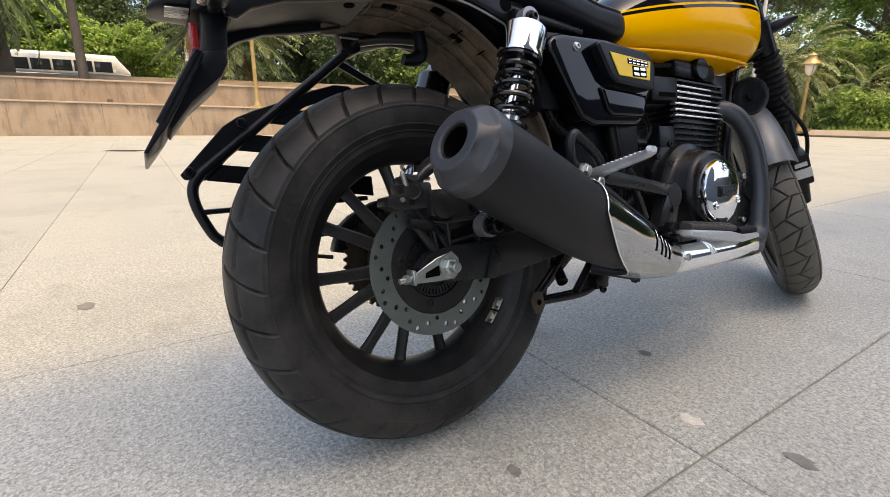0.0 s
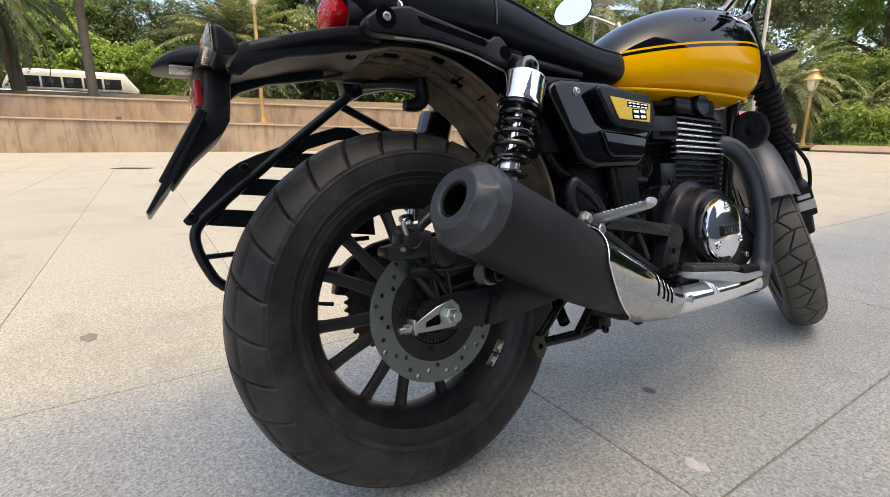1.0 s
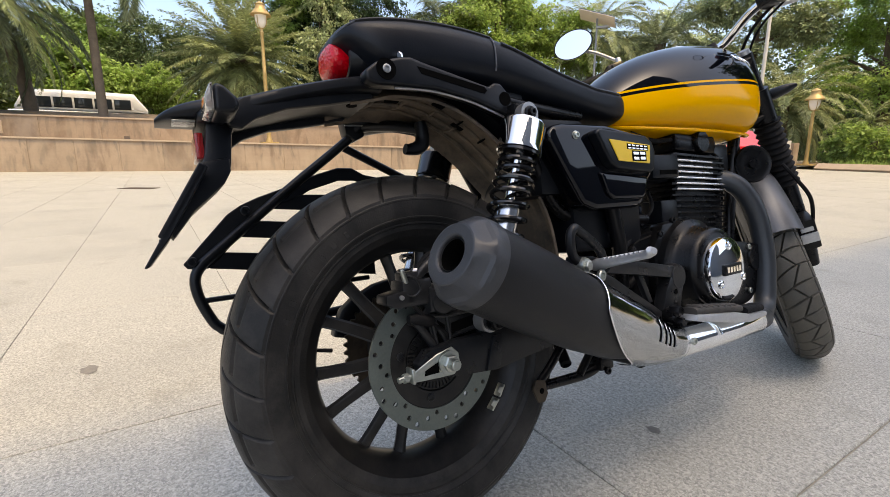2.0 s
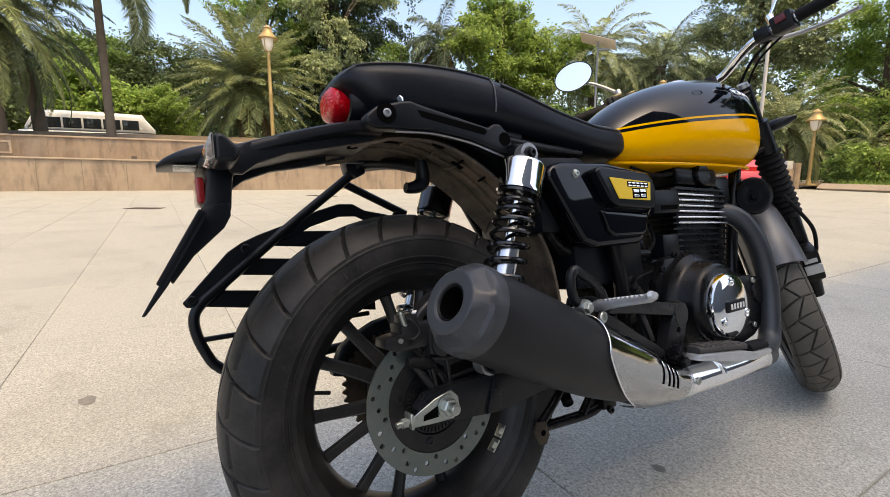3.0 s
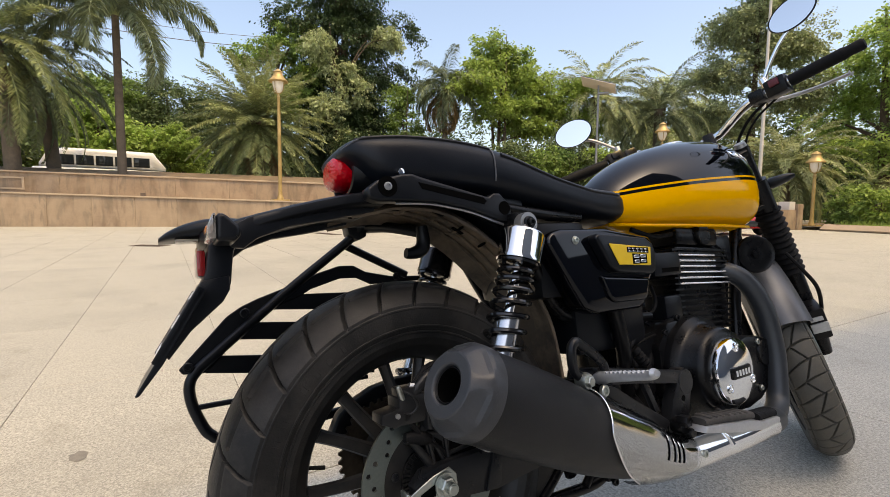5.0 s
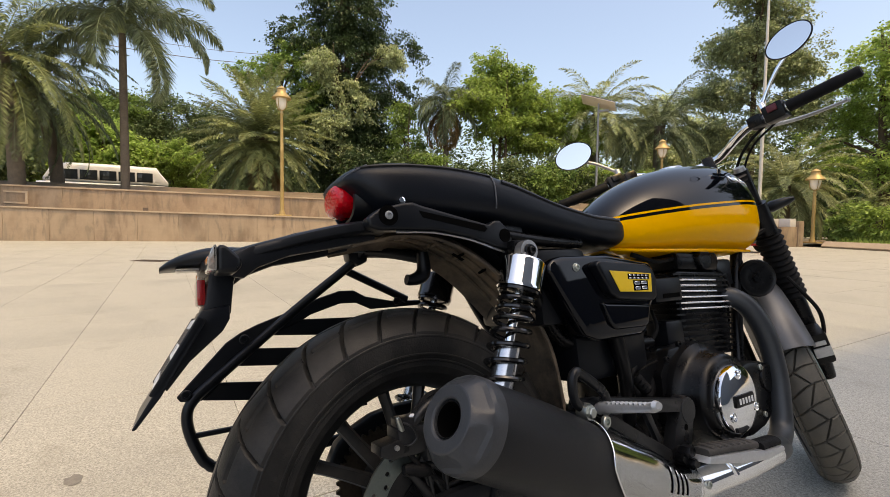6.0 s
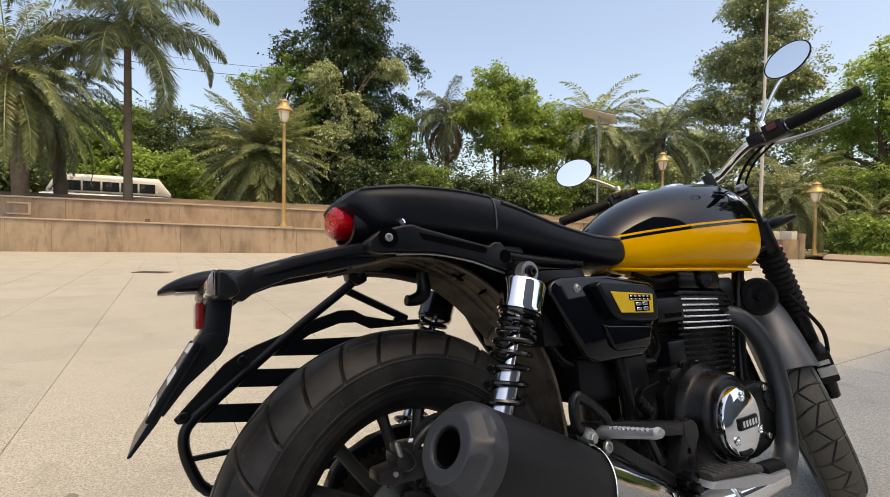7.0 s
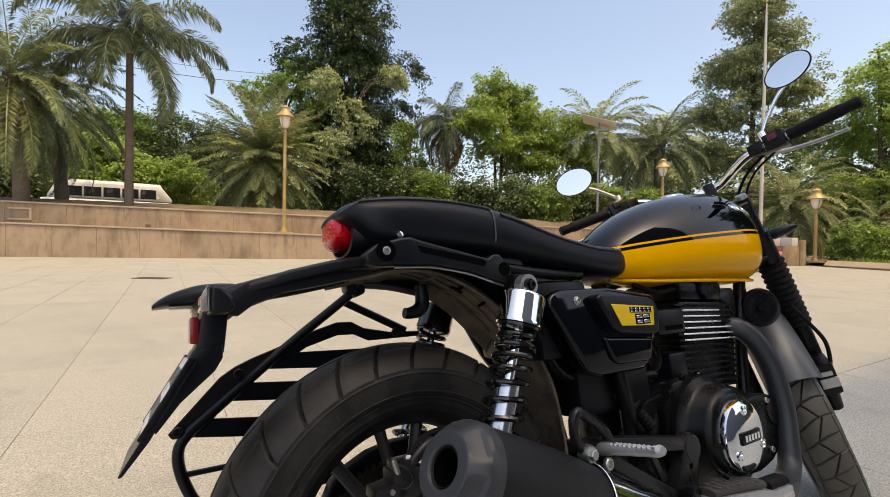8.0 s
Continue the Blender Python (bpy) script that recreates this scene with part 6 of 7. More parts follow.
def over_seat(y, share0, share1, lift=0.001, n=20):
    """A line over the seat's skin at y."""
    out = []
    k = [float(np.interp(y, [r[0] for r in rows], [r[j] for r in rows])) for j in (1, 2, 3)]
    zc, h = (k[1] + k[2]) / 2, (k[2] - k[1]) / 2
    for i in range(n + 1):
        a = math.pi * (share0 + (share1 - share0) * i / n)
        c, s = math.cos(a), math.sin(a)
        out.append(((k[0] + lift) * math.copysign(abs(c) ** (2 / 3), c), y, zc + (h + lift) * math.copysign(abs(s) ** (2 / 3), s)))
    return out


part("piping", tube([(x, y + 0.012 * (1 - abs(x) / 0.12), z) for x, y, z in over_seat(0.165, -0.1, 1.1)], 0.0015, 6), M_STITCH, seat, "grey cross seam")
for share in (0.07, 0.93):
    part("piping", tube([over_seat(0.185 + 0.335 * i / 16, share + (0.055 if share < 0.5 else -0.055), share, 0.001, 1)[0] for i in range(17)], 0.0032, 6), M_PLASTIC, seat)
    for inset in (0.085, 0.115):
        line = [over_seat(0.19 + 0.345 * i / 14, share + (inset if share < 0.5 else -inset), share, 0.0008, 1)[0] for i in range(15)]
        part("stitching", tube(line, 0.0016, 5), M_STITCH, seat)
for share in (0.19, 0.81):
    part("piping", tube([over_seat(-0.085 + 0.25 * i / 14, share, share, 0.0006, 1)[0] for i in range(15)], 0.003, 6), M_PLASTIC, seat)
part("rear_seam", tube([over_seat(-0.112 + 0.05 * math.sin(math.pi * i / 14) + 0.01, 0.04 + 0.92 * i / 14, 0.5, 0.0008, 1)[0] for i in range(15)], 0.0016, 5), M_STITCH, seat)
part("seat_knob", join(lathe([(0.004, 0.100), (0.0055, 0.108), (0.0055, 0.113), (0, 0.115)], 14, "X", (0, -0.022, 0.817))), M_CHROME, seat)

# ---- tail: grab rail, lamp, rear fender ----
RAIL = [(-0.088, 0.770), (-0.090, 0.784), (-0.070, 0.799), (-0.028, 0.810), (-0.010, 0.812), (0.010, 0.806), (0.140, 0.776), (0.152, 0.784), (0.166, 0.784), (0.188, 0.762), (0.191, 0.742), (0.180, 0.728), (0.150, 0.736), (0.10, 0.752), (0.03, 0.764), (-0.035, 0.765), (-0.070, 0.764)]
for s in (1, -1):
    m = Matrix.Diagonal((s, 1, 1, 1))
    rail = part("grab_rail", put(plate(RAIL, 0.098, 0.126, 0.006, 3), m), M_PLASTIC, bike, "matt black cast grab rail")
    # Groove, bolt seat and hole are black pieces standing in for recess shade.
    part("groove", put(plate([(0.0, 0.797), (0.006, 0.786), (0.128, 0.762), (0.134, 0.768), (0.128, 0.774)], 0.1262, 0.1268), m), M_DARK, rail, smooth=False)
    part("bolt_seat", put(lathe([(0.0165, 0.125), (0.0165, 0.1272), (0, 0.1272)], 24, "X", (0, -0.055, 0.788)), m), M_DARK, rail)
    part("rail_bolt", put(bolt(0.1272, -0.055, 0.788, 0.0068, 0.003), m), M_GREYMETAL, rail, "zinc-plated socket bolt")
    part("hole", put(lathe([(0.0125, 0.1262), (0.0125, 0.1268), (0, 0.1268)], 24, "X", (0, 0.172, 0.756)), m), M_DARK, rail)
    part("trim_line", put(tube([(0.118, -0.04, 0.763), (0.118, 0.03, 0.762), (0.118, 0.10, 0.750), (0.118, 0.15, 0.734), (0.114, 0.18, 0.726)], 0.0022, 6), m), M_ALU, rail)
lamp = part("tail_lamp", loft([oval(y, hw, a, b, 2.6, 32) for y, hw, a, b in ((-0.068, 0.060, 0.802, 0.871), (-0.066, 0.070, 0.797, 0.877), (-0.050, 0.076, 0.794, 0.880), (-0.020, 0.078, 0.792, 0.872))]), M_PLASTIC, bike, "oval tail lamp in a black housing")
part("lens", loft([oval(y, hw, a, b, 2.4, 36) for y, hw, a, b in curve([(-0.1105, 0.010, 0.832, 0.845), (-0.1097, 0.026, 0.822, 0.854), (-0.1065, 0.038, 0.815, 0.860), (-0.101, 0.043, 0.810, 0.865), (-0.090, 0.0445, 0.807, 0.868), (-0.067, 0.044, 0.806, 0.869)], 3)]), M_RED, lamp, "ribbed red tail lamp lens")
for k in range(3):
    part("lens_rib", loft([oval(y, hw, a, b, 2.4, 28) for y, hw, a, b in ((-0.0990 + 0.010 * k, 0.0438 + 0.0004 * k, 0.8090 - 0.0006 * k, 0.8655 + 0.0008 * k), (-0.0975 + 0.010 * k, 0.0442 + 0.0004 * k, 0.8086 - 0.0006 * k, 0.8659 + 0.0008 * k))], False), M_RED, lamp)
part("shell_ring", loft([oval(y, hw, a, b, 2.5, 40) for y, hw, a, b in ((-0.064, 0.0480, 0.803, 0.871), (-0.080, 0.0500, 0.801, 0.873), (-0.0845, 0.0540, 0.799, 0.876), (-0.083, 0.0600, 0.796, 0.880), (-0.074, 0.0660, 0.792, 0.884), (-0.050, 0.0740, 0.790, 0.886))], False), M_PLASTIC, lamp)

TAIL = [(-0.050, 0.104, 0.762, 0.792), (-0.10, 0.100, 0.760, 0.787), (-0.16, 0.092, 0.750, 0.776), (-0.22, 0.083, 0.736, 0.762), (-0.26, 0.076, 0.724, 0.752), (-0.285, 0.070, 0.716, 0.745), (-0.305, 0.062, 0.716, 0.738), (-0.315, 0.05, 0.718, 0.732)]
fender = part("rear_fender", loft([oval(y, hw, a, b, 4.0, 32) for y, hw, a, b in curve(TAIL, 4)]), M_PLASTIC, bike, "black plastic rear fender")
# Skirts down the sides of the tail, and the dusty inner fender round the wheel.
for s in (1, -1):
    part("skirt", put(plate([(-0.050, 0.785), (-0.12, 0.781), (-0.19, 0.768), (-0.255, 0.748), (-0.285, 0.730), (-0.278, 0.706), (-0.262, 0.703), (-0.242, 0.718), (-0.197, 0.734), (-0.136, 0.743), (-0.06, 0.757)], 0.062, 0.078, 0.004), Matrix.Diagonal((s, 1, 1, 1))), M_PLASTIC, fender)
path = curve([(-0.10, 0.768), (-0.06, 0.775), (-0.02, 0.782), (0.05, 0.777), (0.11, 0.755), (0.17, 0.719), (0.228, 0.667), (0.28, 0.607), (0.318, 0.535), (0.335, 0.44), (0.335, 0.37)], 6)
secs = []
for i, q in enumerate(path):
    d = Vector(path[min(i + 1, len(path) - 1)] - path[max(i - 1, 0)]).normalized()
    nrm = Vector((-d.y, d.x))
    hw = float(np.interp(q[0], [-0.14, 0.1, 0.25, 0.335], [0.066, 0.088, 0.086, 0.075]))
    ring = []
    for k in range(17):
        u = -1 + 2 * k / 16
        drop = 0.022 * u ** 4 + (0.006 if 4 <= k <= 12 else 0.0)
        ring.append((u * hw, q[0] - nrm.x * drop, q[1] - nrm.y * drop))
    for k in range(17):
        u = 1 - 2 * k / 16
        drop = 0.022 * u ** 4 - 0.004
        ring.append((u * (hw + 0.003), q[0] - nrm.x * drop, q[1] - nrm.y * drop))
    secs.append(ring)
inner = part("inner_fender", loft(secs), M_UNDER, fender, "dusty brown underside of the rear fender")
# Flat black discs: the holes' shade as colour.
for y, z in ((-0.085, 0.762), (0.125, 0.740), (0.172, 0.708)):
    part("hole", put(lathe([(0.009, 0), (0.009, 0.002), (0, 0.002)], 16, "Z"), Matrix.Translation((0.045, y, z - 0.010)) @ Matrix.Rotation(radians(30 if y > 0 else 0), 4, "X")), M_DARK, inner)
# Ribs moulded into the underside, and near-black pads painting the slots' shade.
def under(i, x, lift):
    """A point under the inner fender at the step i of its path."""
    a, b = path[max(i - 1, 0)], path[min(i + 1, len(path) - 1)]
    d = Vector(b - a).normalized()
    return (x, path[i][0] + d.y * lift, path[i][1] - d.x * lift)


for x in (-0.034, 0.0, 0.034):
    part("rib", tube([under(i, x, 0.009) for i in range(8, 40, 3)], 0.0035, 8), M_UNDER, inner)
for i in (10, 16, 22, 27):
    part("rib", tube([under(i, x, 0.010 - 5.0 * x ** 2) for x in (-0.060, -0.030, 0.0, 0.030, 0.060)], 0.0032, 8), M_UNDER, inner)
for i, x in ((13, 0.018), (20, 0.052), (26, 0.020)):
    p, q = Vector(under(i, x, 0.0085)), Vector(under(i + 2, x, 0.0085))
    part("slot", tube([tuple(p), tuple(q)], 0.0085, 12, flat=0.3), M_DARK, inner)
part("seat_tray", plate([(-0.05, 0.777), (0.02, 0.786), (0.06, 0.781), (0.11, 0.760), (0.17, 0.726), (0.23, 0.675), (0.26, 0.72), (0.24, 0.78), (-0.05, 0.792)], -0.094, 0.094, 0.003), M_PLASTIC, fender, "black plastic tray under the seat")
# Hanger, reflector, plate and plate holder.
hang = [(-0.262, 0.735), (-0.302, 0.738), (-0.310, 0.672), (-0.318, 0.655), (-0.289, 0.634), (-0.277, 0.656), (-0.272, 0.700)]
hanger = part("plate_hanger", plate(hang, -0.045, 0.045, 0.004), M_PLASTIC, fender)
part("arm", plate([(-0.279, 0.668), (-0.316, 0.662), (-0.327, 0.641), (-0.365, 0.572), (-0.359, 0.558), (-0.331, 0.594), (-0.289, 0.631), (-0.279, 0.648)], -0.050, 0.050, 0.003), M_PLASTIC, hanger)
part("reflector", box(-0.030, 0.030, -0.320, -0.308, 0.670, 0.708, 0.004), M_REFLECT, hanger, "red rear reflector")
beak = [(-0.262, 0.058, 0.718, 0.755), (-0.285, 0.056, 0.722, 0.756), (-0.31, 0.051, 0.724, 0.754), (-0.335, 0.043, 0.724, 0.747), (-0.354, 0.032, 0.723, 0.738), (-0.366, 0.018, 0.722, 0.729)]
part("tail_tip", loft([oval(y, hw, a, b, 2.8, 28) for y, hw, a, b in curve(beak, 4)]), M_PLASTIC, fender)
part("plate_lamp", box(0.004, 0.036, -0.346, -0.316, 0.7200, 0.7240, 0.002), M_CLEAR, hanger, "clear plate lamp lens")
pm = Matrix.Translation((0, -0.347, 0.605)) @ Matrix.Rotation(radians(-31), 4, "X")
holder = part("plate_holder", put(plate([(0.008, 0.055), (0.009, -0.050), (0.004, -0.094), (0.0, -0.096), (0.0, 0.055)], -0.088, 0.088, 0.0012, 1), pm), M_PLASTIC, hanger, "black plate holder with a mud flap")
plate_ob = part("number_plate", put(box(-0.080, 0.080, -0.0035, -0.0008, -0.050, 0.052, 0.001, 1), pm), M_PLATEWHITE, hanger, "white number plate with plain dark bars")
for s in (1, -1):
    part("holder_rim", put(box(min(s * 0.0815, s * 0.088), max(s * 0.0815, s * 0.088), -0.0042, 0.006, -0.054, 0.056, 0.0015, 1), pm), M_PLASTIC, holder)
for r in range(2):
    for k in range(4):
        part("bar", put(box(-0.066 + k * 0.038, -0.048 + k * 0.038, -0.0041, -0.0034, -0.032 + r * 0.045, -0.008 + r * 0.045), pm), M_BARINK, plate_ob, smooth=False)


def indicator(s):
    m = Matrix.Translation((0, -0.004, -0.009)) @ Matrix.Diagonal((s, 1, 1, 1))
    body = plate([(-0.299, 0.7145), (-0.299, 0.746), (-0.293, 0.7515), (-0.285, 0.747), (-0.271, 0.733), (-0.269, 0.722), (-0.276, 0.7145)], 0.088, 0.150, 0.0065, 4)
    ind = part("turn_signal", put(body, m), M_PLASTIC, fender, "black turn signal with a clear faceted lens")
    part("stem", put(tube([(0.055, -0.284, 0.730), (0.090, -0.284, 0.730)], 0.009, 12), m), M_PLASTIC, ind)
    lens = plate([(-0.309, 0.719), (-0.3085, 0.734), (-0.302, 0.7490), (-0.2985, 0.7500), (-0.2985, 0.7160)], 0.086, 0.152, 0.003)
    part("lens", put(lens, m), M_CLEAR, ind, "clear faceted lens over an amber bulb")
    part("bulb", put(lathe([(0.006, 0.100), (0.008, 0.106), (0.008, 0.130), (0.004, 0.136), (0, 0.136)], 14, "X", (0, -0.302, 0.732)), m), M_AMBER, ind, "amber bulb")


indicator(1)
indicator(-1)
# Brackets under the tail.
part("stay", join(tube([(-0.19, 0.02, 0.770), (-0.10, 0.05, 0.758), (-0.06, 0.09, 0.742)], 0.012, 10), tube([(-0.01, 0.072, 0.745, 0.012), (-0.01, 0.073, 0.712, 0.014), (-0.01, 0.064, 0.698, 0.014), (-0.01, 0.044, 0.693, 0.011), (-0.01, 0.034, 0.694, 0.010)], n=12), plate([(-0.040, 0.79), (-0.034, 0.748), (-0.014, 0.735), (0.006, 0.744), (0.010, 0.79)], -0.165, -0.130, 0.005), tube([(-0.145, -0.005, 0.766), (-0.07, 0.035, 0.752), (-0.01, 0.075, 0.732)], 0.011, 10)), M_PLASTIC, fender)

# ---- guard on the far side ----
G = -0.175
guard = part("side_guard", tube([(G + 0.05, 0.0, 0.768), (G + 0.025, -0.028, 0.738), (G, -0.136, 0.656), (G, -0.285, 0.541), (G, -0.317, 0.514), (G, -0.329, 0.492), (G, -0.327, 0.461), (G, -0.314, 0.424), (G, -0.299, 0.400), (G, -0.268, 0.390), (G, -0.10, 0.390), (G, 0.03, 0.40)], 0.0095, 12), M_PLASTIC, bike, "black steel side guard with slats")
part("brace", tube([(G, -0.030, 0.732), (G, 0.11, 0.660)], 0.0085, 10), M_PLASTIC, guard)
part("cross_bar", tube([(G, -0.326, 0.451), (G, 0.0, 0.451)], 0.005, 8), M_PLASTIC, guard)
part("guard_plate", plate([(-0.345, 0.520), (-0.339, 0.511), (-0.304, 0.508), (-0.274, 0.535), (-0.248, 0.561), (-0.208, 0.589), (-0.187, 0.611), (-0.119, 0.636), (-0.105, 0.644), (-0.042, 0.662), (-0.006, 0.661), (0.026, 0.645), (0.15, 0.645), (0.15, 0.656), (0.075, 0.660), (0.016, 0.673), (-0.010, 0.688), (-0.042, 0.689), (-0.089, 0.676), (-0.159, 0.650), (-0.208, 0.634), (-0.239, 0.621), (-0.264, 0.605)], G - 0.012, G - 0.006, 0.0015, 1), M_PLASTIC, guard)
for q in ([(-0.119, 0.636), (0.10, 0.626), (0.10, 0.584), (-0.187, 0.611)], [(-0.208, 0.589), (0.06, 0.562), (0.06, 0.524), (-0.248, 0.561)], [(-0.274, 0.535), (0.02, 0.497), (0.02, 0.455), (-0.304, 0.508)]):
    part("slat", plate(q, G - 0.0115, G - 0.0065, 0.001, 1), M_PLASTIC, guard)
for y, z in ((-0.330, 0.523), (-0.233, 0.609), (0.085, 0.658)):
    part("guard_bolt", bolt(G + 0.002, y, z, 0.009, 0.006), M_PLASTIC, guard)

# ---- foot rests and levers ----
FLARE = Matrix(((1, -0.076, 0, 0.0753), (0, 0.96, 0, -0.0298), (0, 0.04, 1, -0.006), (0, 0, 0, 1)))
PILLION = Matrix.Translation((0.018, -0.028, 0.0))
PEDAL = Matrix(((1, 0, 0, 0.006), (0, 1.14, 0, -0.052), (0, 0, 1, -0.004), (0, 0, 0, 1)))
SKEW = Matrix(((1, -0.076, 0, 0.0304), (0, 1, 0, 0), (0, 0, 1, 0), (0, 0, 0, 1)))
hang_r = plate([(0.268, 0.452), (0.290, 0.459), (0.410, 0.436), (0.525, 0.414), (0.548, 0.408), (0.558, 0.390), (0.550, 0.370), (0.530, 0.368), (0.505, 0.392), (0.376, 0.416), (0.300, 0.428)], 0.181, 0.205, 0.004)
rest_r = part("foot_rest_hanger", put(hang_r, SKEW), M_SWING, bike, "black cast foot rest hanger")
part("strut", put(plate([(0.272, 0.440), (0.317, 0.419), (0.372, 0.385), (0.440, 0.345), (0.480, 0.320), (0.476, 0.292), (0.430, 0.320), (0.350, 0.372), (0.275, 0.418)], 0.183, 0.203, 0.004), SKEW), M_SWING, rest_r)
part("brace", put(plate([(0.396, 0.414), (0.414, 0.412), (0.442, 0.352), (0.428, 0.352)], 0.187, 0.199, 0.003), SKEW), M_SWING, rest_r)
part("hanger_plate", put(plate([(0.504, 0.396), (0.550, 0.372), (0.538, 0.345), (0.530, 0.325), (0.520, 0.302), (0.492, 0.286), (0.472, 0.294), (0.462, 0.326), (0.480, 0.366)], 0.180, 0.206, 0.005), SKEW), M_SWING, rest_r)
part("boss", put(lathe([(0.0265, 0.178), (0.0275, 0.199), (0.0245, 0.2068), (0, 0.2072)], 28, "X", (0, 0.532, 0.391)), SKEW), M_SWING, rest_r)
for y, z in ((0.515, 0.362), (0.500, 0.325)):
    part("hole", put(lathe([(0.006, 0.2062), (0.006, 0.2068), (0, 0.2068)], 16, "X", (0, y, z)), SKEW), M_DARK, rest_r)
part("loop", put(tube([(0.172, 0.268, 0.445), (0.172, 0.237, 0.466), (0.172, 0.2335, 0.498), (0.172, 0.243, 0.511), (0.172, 0.257, 0.506), (0.172, 0.306, 0.471), (0.172, 0.318, 0.446)], 0.0085, 10), FLARE), M_SWING, rest_r)
part("pillion_bolt", put(join(lathe([(0.013, 0.165), (0.014, 0.180), (0.012, 0.186), (0, 0.186)], 22, "X", (0, 0.254, 0.449)), hexnut(0.186, 0.254, 0.449, 0.009, 0.007)), FLARE), M_ZINC, rest_r, "zinc-plated flange bolt")
part("pillion_bolt", put(bolt(0.184, 0.288, 0.427, 0.010, 0.008), FLARE), M_ZINC, rest_r)
ppeg = part("pillion_peg", put(tube([(0.190, 0.300, 0.444, 0.012), (0.205, 0.292, 0.448, 0.015), (0.222, 0.288, 0.452, 0.0115), (0.290, 0.276, 0.463, 0.0088), (0.318, 0.271, 0.468, 0.0086), (0.324, 0.270, 0.472, 0.0098), (0.329, 0.269, 0.473, 0.006)], n=14, smooth_line=False, flat=0.8), PILLION), M_PEGALU, bike, "folded-out cast aluminium pillion peg")
for k in range(9):
    part("rib", put(tube([(0.226 + 0.0098 * k, 0.279 - 0.0016 * k, 0.4605 + 0.0014 * k), (0.228 + 0.0098 * k, 0.295 - 0.0016 * k, 0.4605 + 0.0014 * k)], 0.0017, 6), PILLION), M_PEGALU, ppeg)
part("peg_foot", put(tube([(0.180, 0.310, 0.440, 0.014), (0.200, 0.300, 0.444, 0.016), (0.214, 0.293, 0.446, 0.012)], n=12), PILLION), M_SWING, ppeg)
part("heel_plate", plate([(0.21, 0.452), (0.215, 0.468), (0.275, 0.462), (0.270, 0.446)], 0.195, 0.207, 0.003), M_PLASTIC, rest_r)
fpeg = part("rider_peg", put(plate([(0.470, 0.316), (0.475, 0.328), (0.60, 0.308), (0.650, 0.294), (0.705, 0.291), (0.705, 0.280), (0.645, 0.278), (0.595, 0.286)], 0.206, 0.250, 0.005), PEDAL), M_PEGALU, bike, "cast brake pedal and rider peg with ribbed rubber")
part("peg_rubber", put(loft([oval(y, 0.018, z - 0.010, z + 0.006, 3.0, 20, x=0.228) for y, z in ((0.478, 0.334), (0.50, 0.332), (0.55, 0.325), (0.60, 0.317), (0.625, 0.313))]), PEDAL), M_PEGRUB, fpeg, "ribbed black peg rubber")
for k in range(7):
    part("rib", put(box(0.212, 0.244, 0.492 + 0.018 * k, 0.500 + 0.018 * k, 0.334 - 0.0028 * k, 0.3415 - 0.0028 * k, 0.002, 1), PEDAL), M_PEGRUB, fpeg)
part("pedal_pad", put(loft([oval(y, 0.018, z - 0.009, z + 0.010, 2.4, 16, x=0.226) for y, z in ((0.645, 0.300), (0.66, 0.300), (0.69, 0.298), (0.705, 0.297))]), PEDAL), M_GRIP, fpeg)
part("peg_pivot", put(join(hexnut(0.205, 0.462, 0.335, 0.011, 0.02), hexnut(0.205, 0.470, 0.312, 0.010, 0.02), tube([(0.165, 0.465, 0.325), (0.215, 0.465, 0.325)], 0.016, 14)), PEDAL), M_SATIN, fpeg)
# Side stand, linkage and pedal rod below.
link = part("linkage", join(tube([(0.085, 0.215, 0.212, 0.009), (0.08, 0.267, 0.208, 0.010), (0.08, 0.352, 0.205, 0.011), (0.08, 0.400, 0.215, 0.011), (0.08, 0.461, 0.250, 0.012), (0.075, 0.50, 0.29, 0.012)], n=12), tube([(0.085, 0.335, 0.210), (0.082, 0.368, 0.240), (0.078, 0.405, 0.275)], 0.0085, 12), tube([(-0.05, 0.34, 0.30), (0.02, 0.335, 0.275), (0.075, 0.31, 0.235)], 0.012, 10), box(0.055, 0.10, 0.385, 0.425, 0.206, 0.238, 0.005)), M_SATIN, bike, "dark steel linkage under the swingarm")
part("linkage_bolt", bolt(0.098, 0.402, 0.205, 0.008, 0.008), M_SATIN, link)
tab = part("tab", plate([(0.178, 0.226), (0.186, 0.242), (0.208, 0.238), (0.213, 0.212), (0.204, 0.198), (0.188, 0.200)], 0.116, 0.121, 0.001), M_CHAIN, swingarm, "rusty brown steel tab")
part("hole", lathe([(0.0055, 0.1211), (0.0055, 0.1216), (0, 0.1216)], 16, "X", (0, 0.198, 0.220)), M_DARK, tab)
part("tab_arm", tube([(0.112, 0.20, 0.232), (0.11, 0.24, 0.262), (0.108, 0.28, 0.30)], 0.008, 10), M_SATIN, tab)
stand = part("side_stand", tube([(-0.095, 0.52, 0.285, 0.016), (-0.13, 0.475, 0.205, 0.014), (-0.185, 0.425, 0.110, 0.013), (-0.262, 0.365, -0.020, 0.013)], n=12), M_FRAME, bike, "black side stand with a worn foot plate")
part("foot", put(box(-0.028, 0.028, -0.040, 0.040, -0.006, 0.006, 0.003), Matrix.Translation((-0.268, 0.362, -0.043)) @ Matrix.Rotation(radians(11.25), 4, "Y")), M_CHAIN, stand, "rusty brown foot plate")
part("spring", tube([(-0.085, 0.55, 0.29), (-0.11, 0.52, 0.24), (-0.15, 0.47, 0.17)], 0.008, 8), M_CHAIN, stand)
